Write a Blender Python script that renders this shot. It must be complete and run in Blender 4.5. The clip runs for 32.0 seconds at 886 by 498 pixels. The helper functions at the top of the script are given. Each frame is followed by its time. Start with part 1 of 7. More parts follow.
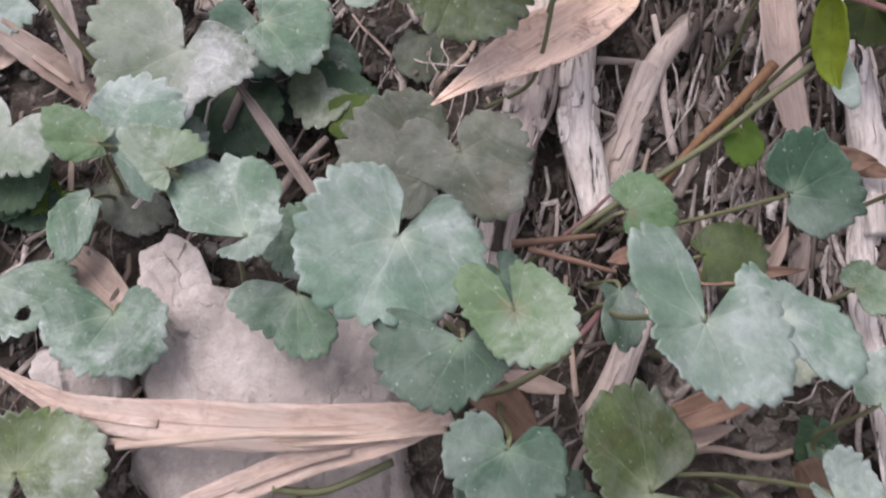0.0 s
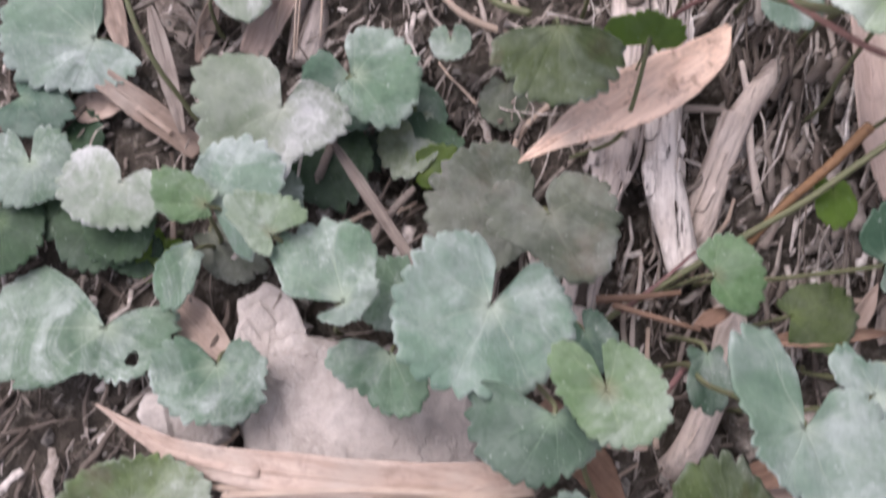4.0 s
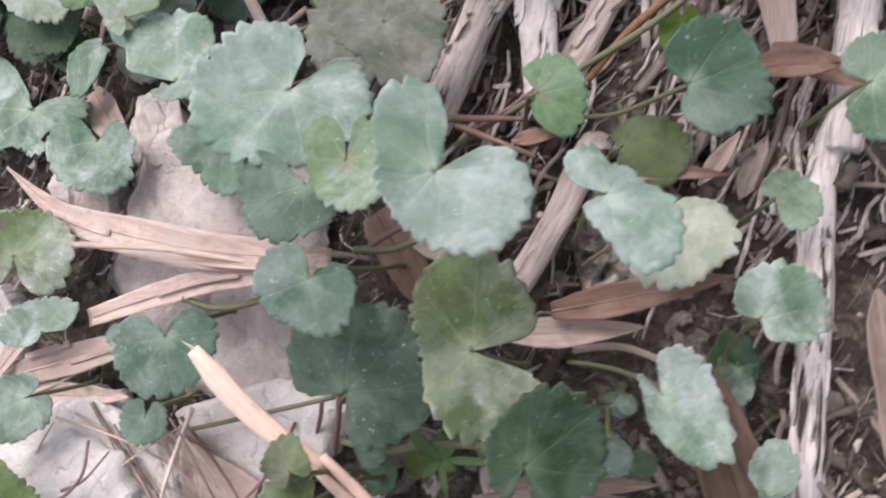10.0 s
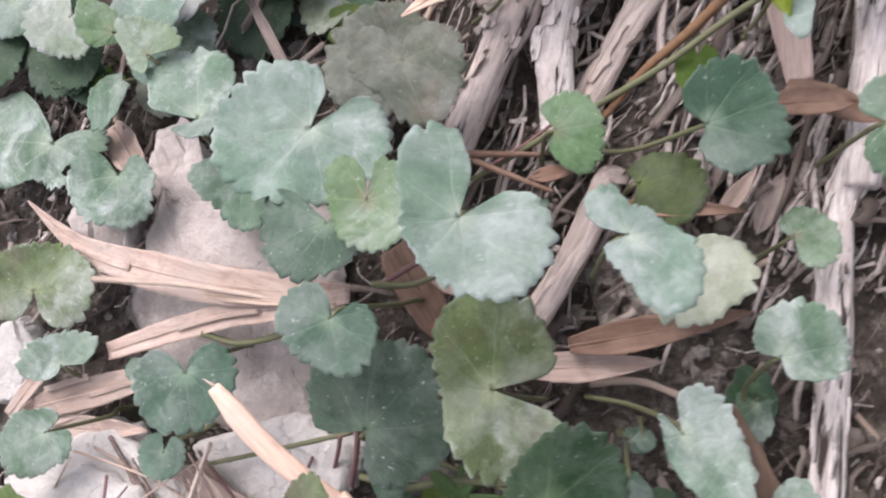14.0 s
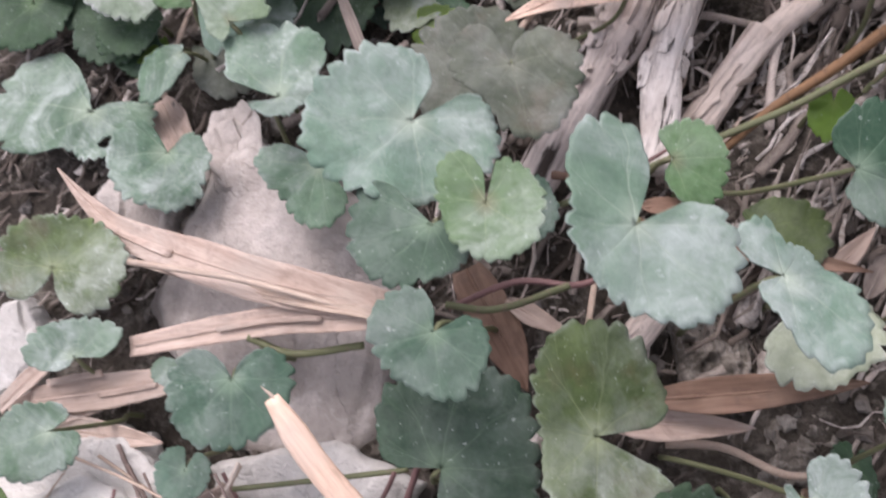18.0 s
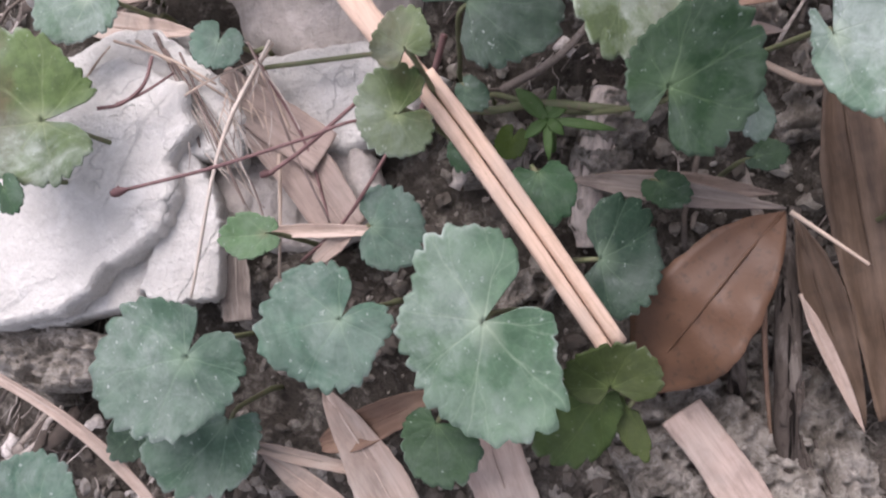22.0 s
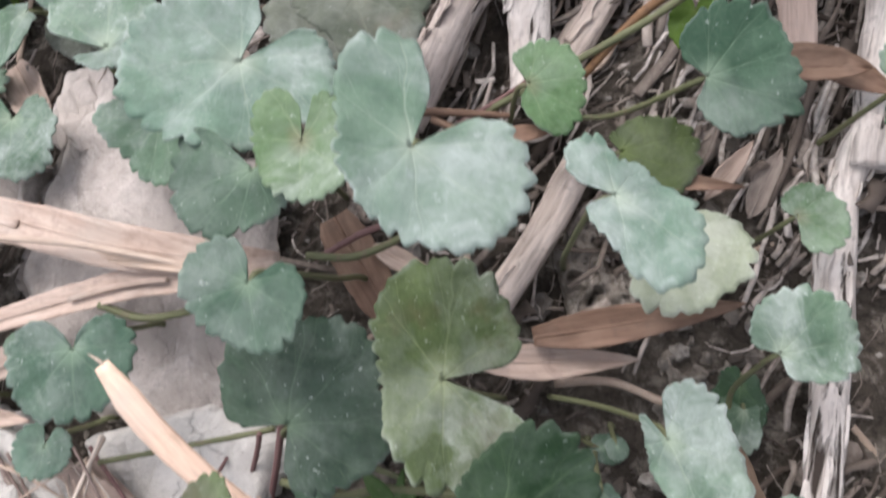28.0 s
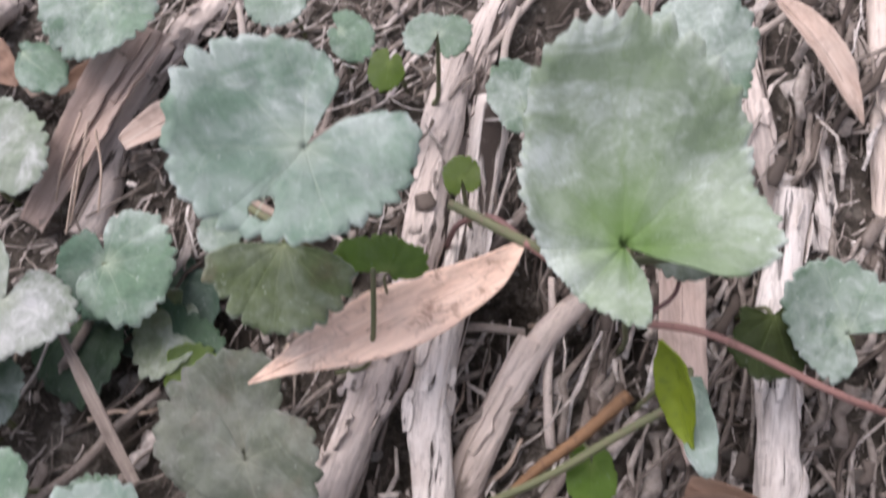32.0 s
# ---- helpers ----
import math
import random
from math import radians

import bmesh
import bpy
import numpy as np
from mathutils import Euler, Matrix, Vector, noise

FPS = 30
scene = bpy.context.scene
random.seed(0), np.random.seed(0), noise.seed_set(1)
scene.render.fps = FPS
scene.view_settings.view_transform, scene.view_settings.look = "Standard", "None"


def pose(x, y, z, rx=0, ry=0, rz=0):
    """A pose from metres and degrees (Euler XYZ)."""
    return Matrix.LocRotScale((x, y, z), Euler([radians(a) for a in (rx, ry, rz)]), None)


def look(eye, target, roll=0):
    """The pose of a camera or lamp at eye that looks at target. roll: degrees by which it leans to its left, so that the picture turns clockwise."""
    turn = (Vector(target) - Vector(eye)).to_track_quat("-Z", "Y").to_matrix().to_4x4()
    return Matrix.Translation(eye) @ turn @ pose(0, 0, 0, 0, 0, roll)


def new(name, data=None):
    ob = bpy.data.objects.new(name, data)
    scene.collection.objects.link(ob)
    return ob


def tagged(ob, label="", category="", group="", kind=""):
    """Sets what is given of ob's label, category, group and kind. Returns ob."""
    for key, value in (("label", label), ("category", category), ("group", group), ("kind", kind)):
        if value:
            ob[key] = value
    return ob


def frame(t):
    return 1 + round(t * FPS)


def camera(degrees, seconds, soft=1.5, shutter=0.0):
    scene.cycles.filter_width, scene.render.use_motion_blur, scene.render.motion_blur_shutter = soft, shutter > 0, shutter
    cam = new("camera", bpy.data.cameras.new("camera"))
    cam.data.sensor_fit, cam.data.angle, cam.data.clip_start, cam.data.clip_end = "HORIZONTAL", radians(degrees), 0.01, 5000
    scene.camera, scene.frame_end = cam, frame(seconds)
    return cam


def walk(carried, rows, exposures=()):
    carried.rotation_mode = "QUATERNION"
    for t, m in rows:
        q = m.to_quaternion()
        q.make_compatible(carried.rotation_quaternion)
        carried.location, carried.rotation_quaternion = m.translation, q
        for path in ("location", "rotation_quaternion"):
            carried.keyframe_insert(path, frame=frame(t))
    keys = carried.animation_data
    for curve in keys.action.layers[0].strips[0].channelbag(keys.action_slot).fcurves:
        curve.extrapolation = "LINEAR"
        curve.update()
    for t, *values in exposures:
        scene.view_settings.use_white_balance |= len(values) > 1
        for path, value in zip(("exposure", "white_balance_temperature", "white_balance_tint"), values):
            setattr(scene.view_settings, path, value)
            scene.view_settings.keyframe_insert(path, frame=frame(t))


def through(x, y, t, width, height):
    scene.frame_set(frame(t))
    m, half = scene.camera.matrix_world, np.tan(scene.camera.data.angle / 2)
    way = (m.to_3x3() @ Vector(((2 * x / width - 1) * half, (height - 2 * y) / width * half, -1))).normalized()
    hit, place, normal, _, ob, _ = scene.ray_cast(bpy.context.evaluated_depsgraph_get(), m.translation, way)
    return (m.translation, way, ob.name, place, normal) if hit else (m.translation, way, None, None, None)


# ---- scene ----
# seconds, eye in metres, turn in degrees
cam = camera(60.0, 32.0, soft=2.1, shutter=0.9)
ROWS = [
    (0.0, -0.0086, -0.0508, 0.2188, 13.08, -2.13, -0.49),
    (0.5, -0.0088, -0.0468, 0.2174, 13.42, -2.03, -0.17),
    (1.0, -0.0145, -0.0436, 0.2188, 13.25, -1.97, 0.64),
    (1.5, -0.0211, -0.0317, 0.2244, 13.54, -1.12, 1.14),
    (2.0, -0.0233, -0.0214, 0.2316, 15.25, -0.86, 1.60),
    (2.5, -0.0237, -0.0111, 0.2362, 15.36, -0.54, 1.19),
    (4.5, -0.0133, -0.0445, 0.2200, 10.66, 2.32, 1.23),
    (5.0, -0.0066, -0.0638, 0.2077, 10.99, 2.54, 2.11),
    (5.5, 0.0011, -0.0799, 0.2062, 12.22, 2.69, 2.94),
    (6.0, 0.0111, -0.0840, 0.2108, 11.32, 3.94, 4.16),
    (6.5, 0.0155, -0.0923, 0.2134, 11.75, 5.40, 5.69),
    (7.0, 0.0256, -0.0877, 0.2073, 9.98, 5.23, 4.04),
    (7.5, 0.0327, -0.0840, 0.2026, 8.82, 5.16, 2.63),
    (8.0, 0.0419, -0.0776, 0.2023, 7.70, 6.23, 2.73),
    (8.5, 0.0522, -0.0715, 0.2055, 7.26, 8.11, 3.92),
    (9.0, 0.0568, -0.0691, 0.2135, 6.90, 10.03, 5.01),
    (9.5, 0.0689, -0.0685, 0.2190, 7.43, 11.10, 7.35),
    (10.0, 0.0827, -0.0621, 0.2223, 8.08, 12.42, 9.60),
    (10.5, 0.0960, -0.0582, 0.2261, 8.67, 13.69, 11.24),
    (11.0, 0.0979, -0.0556, 0.2308, 8.96, 14.10, 11.31),
    (11.5, 0.1012, -0.0564, 0.2293, 10.08, 14.01, 12.52),
    (12.0, 0.1006, -0.0589, 0.2311, 10.63, 14.58, 13.38),
    (12.5, 0.1008, -0.0584, 0.2376, 11.21, 14.34, 13.42),
    (13.0, 0.1000, -0.0562, 0.2386, 11.38, 13.52, 12.84),
    (13.5, 0.0888, -0.0539, 0.2349, 10.37, 13.52, 10.76),
    (14.0, 0.0790, -0.0575, 0.2248, 9.39, 12.91, 9.68),
    (14.5, 0.0635, -0.0550, 0.2218, 8.10, 12.88, 7.03),
    (16.5, 0.0450, -0.0666, 0.2179, 13.83, 9.08, 14.08),
    (17.0, 0.0426, -0.0682, 0.2135, 14.09, 8.55, 14.64),
    (17.5, 0.0403, -0.0691, 0.2116, 14.66, 8.81, 15.90),
    (18.0, 0.0412, -0.0708, 0.2070, 14.53, 8.47, 15.89),
    (18.5, 0.0448, -0.0774, 0.1979, 12.73, 7.85, 15.94),
    (19.0, 0.0462, -0.0835, 0.1963, 12.72, 7.61, 16.40),
    (19.5, 0.0462, -0.0909, 0.1899, 11.37, 7.89, 16.44),
    (20.0, 0.0555, -0.1012, 0.1866, 10.77, 7.73, 17.74),
    (20.5, 0.0623, -0.1151, 0.1947, 8.51, 9.42, 18.16),
    (21.0, 0.0639, -0.1282, 0.1989, 6.35, 10.49, 17.10),
    (21.5, 0.0631, -0.1411, 0.1973, 5.74, 10.95, 17.76),
    (22.0, 0.0646, -0.1461, 0.1960, 6.12, 10.54, 18.43),
    (22.5, 0.0624, -0.1519, 0.1909, 5.83, 10.53, 18.40),
    (23.0, 0.0599, -0.1536, 0.1880, 5.11, 10.62, 18.09),
    (23.5, 0.0595, -0.1543, 0.1835, 5.12, 10.66, 18.16),
    (24.0, 0.0594, -0.1549, 0.1821, 5.19, 10.52, 18.34),
    (24.5, 0.0605, -0.1419, 0.1865, 5.50, 11.04, 17.22),
    (26.5, 0.0724, -0.1087, 0.1851, 11.30, 9.04, 14.17),
    (27.0, 0.0728, -0.0897, 0.1884, 10.00, 9.38, 14.05),
    (27.5, 0.0777, -0.0752, 0.1892, 10.61, 9.56, 13.08),
    (28.0, 0.0740, -0.0647, 0.1910, 10.93, 9.06, 11.63),
    (28.5, 0.0706, -0.0521, 0.1913, 11.48, 8.63, 10.83),
    (29.0, 0.0685, -0.0347, 0.1903, 13.34, 7.75, 9.71),
    (29.5, 0.0689, -0.0310, 0.1931, 14.79, 7.74, 9.93),
    (30.0, 0.0698, -0.0289, 0.1933, 16.93, 7.00, 10.43),
    (30.5, 0.0710, -0.0149, 0.1953, 17.68, 6.11, 9.54),
    (31.0, 0.0729, -0.0013, 0.1985, 18.15, 5.70, 8.93),
    (31.5, 0.0742, 0.0119, 0.2016, 17.27, 5.61, 8.33),
    (32.0, 0.0715, 0.0235, 0.2064, 18.00, 5.35, 7.51),
]
walk(cam, [(t, pose(x, y, z, rx, ry, rz)) for t, x, y, z, rx, ry, rz in ROWS], exposures=[(0.0, 0.76, 6380, 24), (2.3, 0.88, 6380, 25), (5.0, 0.81, 6380, 25), (9.0, 0.95, 6360, 22), (13.0, 1.11, 6400, 22), (17.0, 0.91, 6380, 23), (20.0, 0.92, 6320, 23), (23.0, 0.98, 6270, 21), (27.5, 1.0, 6370, 14), (29.5, 1.00, 6390, 24), (32.0, 0.87, 6380, 22)])

# ---- light ----
SUN_UP, SUN_TURN = 56, -40
world = bpy.data.worlds.new("overcast_sky")
scene.world = world
world.use_nodes = True
wt = world.node_tree
sky = wt.nodes.new("ShaderNodeTexSky")
sky.sky_type = 'NISHITA'
sky.sun_disc = False
sky.sun_elevation = radians(SUN_UP)
sky.sun_rotation = radians(SUN_TURN)
sky.air_density, sky.dust_density, sky.ozone_density = 1.0, 3.0, 1.0
# an overcast sky is nearly colourless
grey = wt.nodes.new("ShaderNodeHueSaturation")
grey.inputs["Saturation"].default_value = 0.35
wt.links.new(sky.outputs["Color"], grey.inputs["Color"])
wt.links.new(grey.outputs["Color"], wt.nodes["Background"].inputs["Color"])
wt.nodes["Background"].inputs["Strength"].default_value = 0.14
sun = new("sun", bpy.data.lights.new("sun", 'SUN'))
sun.data.energy = 1.05
sun.data.angle = radians(40)
sun.data.color = (1.0, 0.96, 0.9)
sd = Vector((math.sin(radians(SUN_TURN)) * math.cos(radians(SUN_UP)), math.cos(radians(SUN_TURN)) * math.cos(radians(SUN_UP)), math.sin(radians(SUN_UP))))
sun.matrix_world = look(sd * 5, (0, 0, 0))


# ---- materials ----
class Mat:
    """A node material put together step by step."""

    def __init__(self, name, rough=0.7, spec=0.3):
        self.m = bpy.data.materials.new(name)
        self.m.use_nodes = True
        self.t = self.m.node_tree
        self.b = self.t.nodes["Principled BSDF"]
        self.b.inputs["Roughness"].default_value = rough
        self.b.inputs["Specular IOR Level"].default_value = spec
        self.co = self.t.nodes.new("ShaderNodeTexCoord").outputs["Object"]
        self.info = self.t.nodes.new("ShaderNodeObjectInfo")
        self.rnd = self.info.outputs["Random"]
        shift = self.math('MULTIPLY', self.rnd, 7.0)
        add = self.t.nodes.new("ShaderNodeVectorMath")
        add.operation = 'ADD'
        self.t.links.new(self.co, add.inputs[0])
        self.t.links.new(shift, add.inputs[1])
        self.co_r = add.outputs[0]

    def put(self, sock, v):
        if isinstance(v, bpy.types.NodeSocket):
            self.t.links.new(v, sock)
        else:
            sock.default_value = v

    def math(self, op, a, b=0.0, clamp=False):
        n = self.t.nodes.new("ShaderNodeMath")
        n.operation, n.use_clamp = op, clamp
        self.put(n.inputs[0], a)
        self.put(n.inputs[1], b)
        return n.outputs[0]

    def stretch(self, x, y, z, src=None):
        n = self.t.nodes.new("ShaderNodeMapping")
        n.inputs["Scale"].default_value = (x, y, z)
        self.put(n.inputs["Vector"], src or self.co_r)
        return n.outputs[0]

    def noise(self, scale, detail=4.0, rough=0.55, src=None, warp=0.0):
        n = self.t.nodes.new("ShaderNodeTexNoise")
        n.inputs["Scale"].default_value, n.inputs["Detail"].default_value = scale, detail
        n.inputs["Roughness"].default_value, n.inputs["Distortion"].default_value = rough, warp
        self.put(n.inputs["Vector"], src or self.co_r)
        return n.outputs["Fac"]

    def ramp(self, fac, *stops):
        n = self.t.nodes.new("ShaderNodeValToRGB")
        e = n.color_ramp.elements
        while len(e) < len(stops):
            e.new(0.5)
        for k, (p, c) in zip(e, stops):
            k.position = p
            k.color = (*c, 1) if isinstance(c, tuple) else (c, c, c, 1)
        self.put(n.inputs[0], fac)
        return n.outputs[0]

    def mix(self, fac, a, b, kind='MIX'):
        n = self.t.nodes.new("ShaderNodeMix")
        n.data_type, n.blend_type = 'RGBA', kind
        self.put(n.inputs[0], fac)
        for s, v in ((n.inputs[6], a), (n.inputs[7], b)):
            self.put(s, (*v, 1) if isinstance(v, tuple) else v)
        return n.outputs[2]

    def bump(self, height, strength=0.5, dist=0.0005):
        n = self.t.nodes.new("ShaderNodeBump")
        n.inputs["Strength"].default_value, n.inputs["Distance"].default_value = strength, dist
        self.put(n.inputs["Height"], height)
        self.t.links.new(n.outputs[0], self.b.inputs["Normal"])

    def colour(self, c):
        self.put(self.b.inputs["Base Color"], c)
        return self.m


def leaf_material(name, deep, light, vein, dust_amount, dust=(0.42, 0.44, 0.40), old=None, heart=3.4, heart_colour=None, specky=0.35, through=0.0, core_mix=0.6):
    k = Mat(name, 0.66, 0.16)
    uv = k.t.nodes.new("ShaderNodeUVMap").outputs[0]
    sep = k.t.nodes.new("ShaderNodeSeparateXYZ")
    k.put(sep.inputs[0], uv)
    a, r = sep.outputs[0], sep.outputs[1]
    held = k.t.nodes.new("ShaderNodeAttribute")
    held.attribute_name = "mud"
    mud = held.outputs["Fac"]
    # seven veins fan out from the stalk, each forking beyond the middle
    wob = k.math('MULTIPLY', k.math('SUBTRACT', k.noise(70, 2), 0.5), 0.07)
    fan = k.math('MULTIPLY', k.math('ADD', a, wob), 7.0)
    saw = k.math('ABSOLUTE', k.math('SUBTRACT', k.math('FRACT', fan), 0.5))
    wide = k.math('MULTIPLY', saw, r)
    main = k.math('SUBTRACT', 1.0, k.math('DIVIDE', wide, k.math('SUBTRACT', 0.026, k.math('MULTIPLY', r, 0.012))), True)
    fork = k.math('ABSOLUTE', k.math('SUBTRACT', saw, k.math('MULTIPLY', k.math('SUBTRACT', r, 0.38, True), 0.42)))
    side = k.math('SUBTRACT', 1.0, k.math('DIVIDE', k.math('MULTIPLY', fork, r), 0.014), True)
    side = k.math('MULTIPLY', side, k.math('GREATER_THAN', r, 0.38))
    twig = k.math('ABSOLUTE', k.math('SUBTRACT', saw, k.math('MULTIPLY', k.math('SUBTRACT', r, 0.62, True), 0.9)))
    twig = k.math('MULTIPLY', k.math('SUBTRACT', 1.0, k.math('DIVIDE', k.math('MULTIPLY', twig, r), 0.011), True), k.math('GREATER_THAN', r, 0.62))
    fade = k.math('SUBTRACT', 1.15, k.math('MULTIPLY', r, 0.62), True)
    veins = k.math('ADD', k.math('MULTIPLY', main, fade), k.math('MULTIPLY', side, 0.45), True)
    veins = k.math('ADD', veins, k.math('MULTIPLY', twig, 0.25), True)
    cells = k.t.nodes.new("ShaderNodeTexVoronoi")
    cells.feature = 'DISTANCE_TO_EDGE'
    cells.inputs["Scale"].default_value = 420
    k.put(cells.inputs["Vector"], k.co_r)
    net = k.math('SUBTRACT', 1.0, k.math('MULTIPLY', cells.outputs["Distance"], 6.0), True)
    blot = k.noise(48, 3)
    c = k.mix(k.ramp(blot, (0.38, 0.0), (0.64, 1.0)), deep, light)
    tint = k.t.nodes.new("ShaderNodeHueSaturation")
    k.put(tint.inputs["Color"], c)
    k.put(tint.inputs["Hue"], k.math('ADD', 0.485, k.math('MULTIPLY', k.rnd, 0.03)))
    k.put(tint.inputs["Value"], k.math('ADD', 0.82, k.math('MULTIPLY', k.rnd, 0.36)))
    c = tint.outputs[0]
    core = k.math('SUBTRACT', 1.0, k.math('MULTIPLY', k.math('ADD', r, k.math('MULTIPLY', k.math('SUBTRACT', blot, 0.5), 0.3)), heart), True)
    if old:
        c = k.mix(k.ramp(k.noise(38, 4, 0.6), (0.50, 0.0), (0.62, 0.8)), c, old)
    c = k.mix(k.math('MULTIPLY', net, 0.05), c, vein)
    # dried mud: a thin film, denser spots, and fine specks
    film = k.ramp(k.noise(60, 5, 0.66, warp=0.5), (0.40, 0.0), (0.60, 1.0))
    spots = k.ramp(k.noise(150, 4, 0.6, warp=1.4), (0.58, 0.0), (0.70, 1.0))
    specks = k.ramp(k.noise(640, 3, 0.6), (0.66, 0.0), (0.71, 1.0))
    veil = k.math('ADD', k.math('MULTIPLY', film, dust_amount * 0.58), k.math('MULTIPLY', spots, dust_amount * 0.40), True)
    veil = k.math('ADD', veil, dust_amount * 0.50, True)
    veil = k.math('MULTIPLY', k.math('MULTIPLY', veil, mud), k.math('SUBTRACT', 1.0, k.math('MULTIPLY', net, 0.10)), True)
    # rubbed patches where the green shows through the dust
    rubbed = k.ramp(k.noise(34, 5, 0.66, warp=0.9), (0.41, 0.26), (0.51, 1.0))
    veil = k.math('MULTIPLY', veil, rubbed)
    veil = k.math('MULTIPLY', veil, k.ramp(k.noise(175, 5, 0.68, warp=0.6), (0.40, 0.62), (0.56, 1.0)))
    veil = k.math('ADD', veil, k.math('MULTIPLY', specks, specky), True)
    # fine mottling, and dried mud caught along the margin
    c = k.mix(k.ramp(k.noise(210, 5, 0.7), (0.40, 0.42), (0.58, 0.0)), c, tuple(0.62 * v for v in deep))
    rim = k.math('MULTIPLY', k.ramp(r, (0.945, 0.0), (0.99, 1.0)), k.ramp(k.noise(95, 3), (0.48, 0.0), (0.64, 0.42)))
    veil = k.math('ADD', veil, k.math('MULTIPLY', rim, min(1.0, 0.25 + dust_amount)), True)
    c = k.mix(veil, c, dust)
    c = k.mix(k.math('MULTIPLY', core, core_mix), c, heart_colour or vein)
    c = k.mix(k.math('MULTIPLY', veins, 0.26), c, vein)
    k.put(k.b.inputs["Roughness"], k.math('ADD', 0.58, k.math('MULTIPLY', veil, 0.35), True))
    h = k.math('ADD', k.math('MULTIPLY', k.noise(260, 5, 0.65), 1.0), k.math('MULTIPLY', veins, -0.22))
    h = k.math('ADD', h, k.math('MULTIPLY', net, -0.07))
    k.bump(k.math('ADD', h, k.math('MULTIPLY', k.noise(110, 3, 0.5), 1.5)), 0.6, 0.0006)
    if through:
        # thin young blades let light through
        pass_on = k.t.nodes.new("ShaderNodeBsdfTranslucent")
        k.put(pass_on.inputs["Color"], k.mix(0.5, c, (0.42, 0.62, 0.06)))
        both = k.t.nodes.new("ShaderNodeMixShader")
        both.inputs[0].default_value = through
        k.t.links.new(k.b.outputs[0], both.inputs[1])
        k.t.links.new(pass_on.outputs[0], both.inputs[2])
        k.t.links.new(both.outputs[0], k.t.nodes["Material Output"].inputs["Surface"])
    return k.colour(c)


def vein_material(name, colour, grey):
    k = Mat(name, 0.6, 0.3)
    c = k.mix(k.ramp(k.noise(120, 4), (0.35, 0.0), (0.65, 0.8)), colour, grey)
    k.bump(k.noise(800, 3), 0.3, 0.0002)
    return k.colour(c)


def blade_material(name, pale, brown, spot, stretch=(1, 0.06, 1), rough=0.65, mould=0.4):
    """Dry bamboo: fine ribs along the blade, weather spots."""
    k = Mat(name, rough, 0.25)
    rib = k.noise(1500, 3, 0.5, k.stretch(*stretch))
    fibre = k.noise(420, 4, 0.6, k.stretch(*stretch))
    c = k.mix(k.ramp(fibre, (0.30, 0.0), (0.70, 1.0)), brown, pale)
    c = k.mix(k.ramp(rib, (0.46, 0.0), (0.64, 0.32)), c, tuple(v * 0.66 for v in brown))
    c = k.mix(k.ramp(k.noise(160, 6, 0.7, warp=0.6), (0.52, 0.0), (0.66, mould)), c, spot)
    c = k.mix(k.ramp(k.noise(45, 4, 0.6), (0.48, 0.0), (0.72, 0.45)), c, tuple(min(g, 1.5 * v + 0.02) for g, v in zip((0.36, 0.33, 0.29), pale)))
    streak = k.noise(120, 5, 0.66, k.stretch(stretch[0], 4 * stretch[1], stretch[2]), 0.4)
    c = k.mix(k.ramp(streak, (0.56, 0.0), (0.68, 0.55)), c, tuple(0.55 * v for v in brown))
    tint = k.t.nodes.new("ShaderNodeHueSaturation")
    k.put(tint.inputs["Color"], c)
    k.put(tint.inputs["Value"], k.math('ADD', 0.82, k.math('MULTIPLY', k.rnd, 0.36)))
    k.bump(k.math('ADD', rib, fibre), 0.3, 0.0005)
    return k.colour(tint.outputs[0])


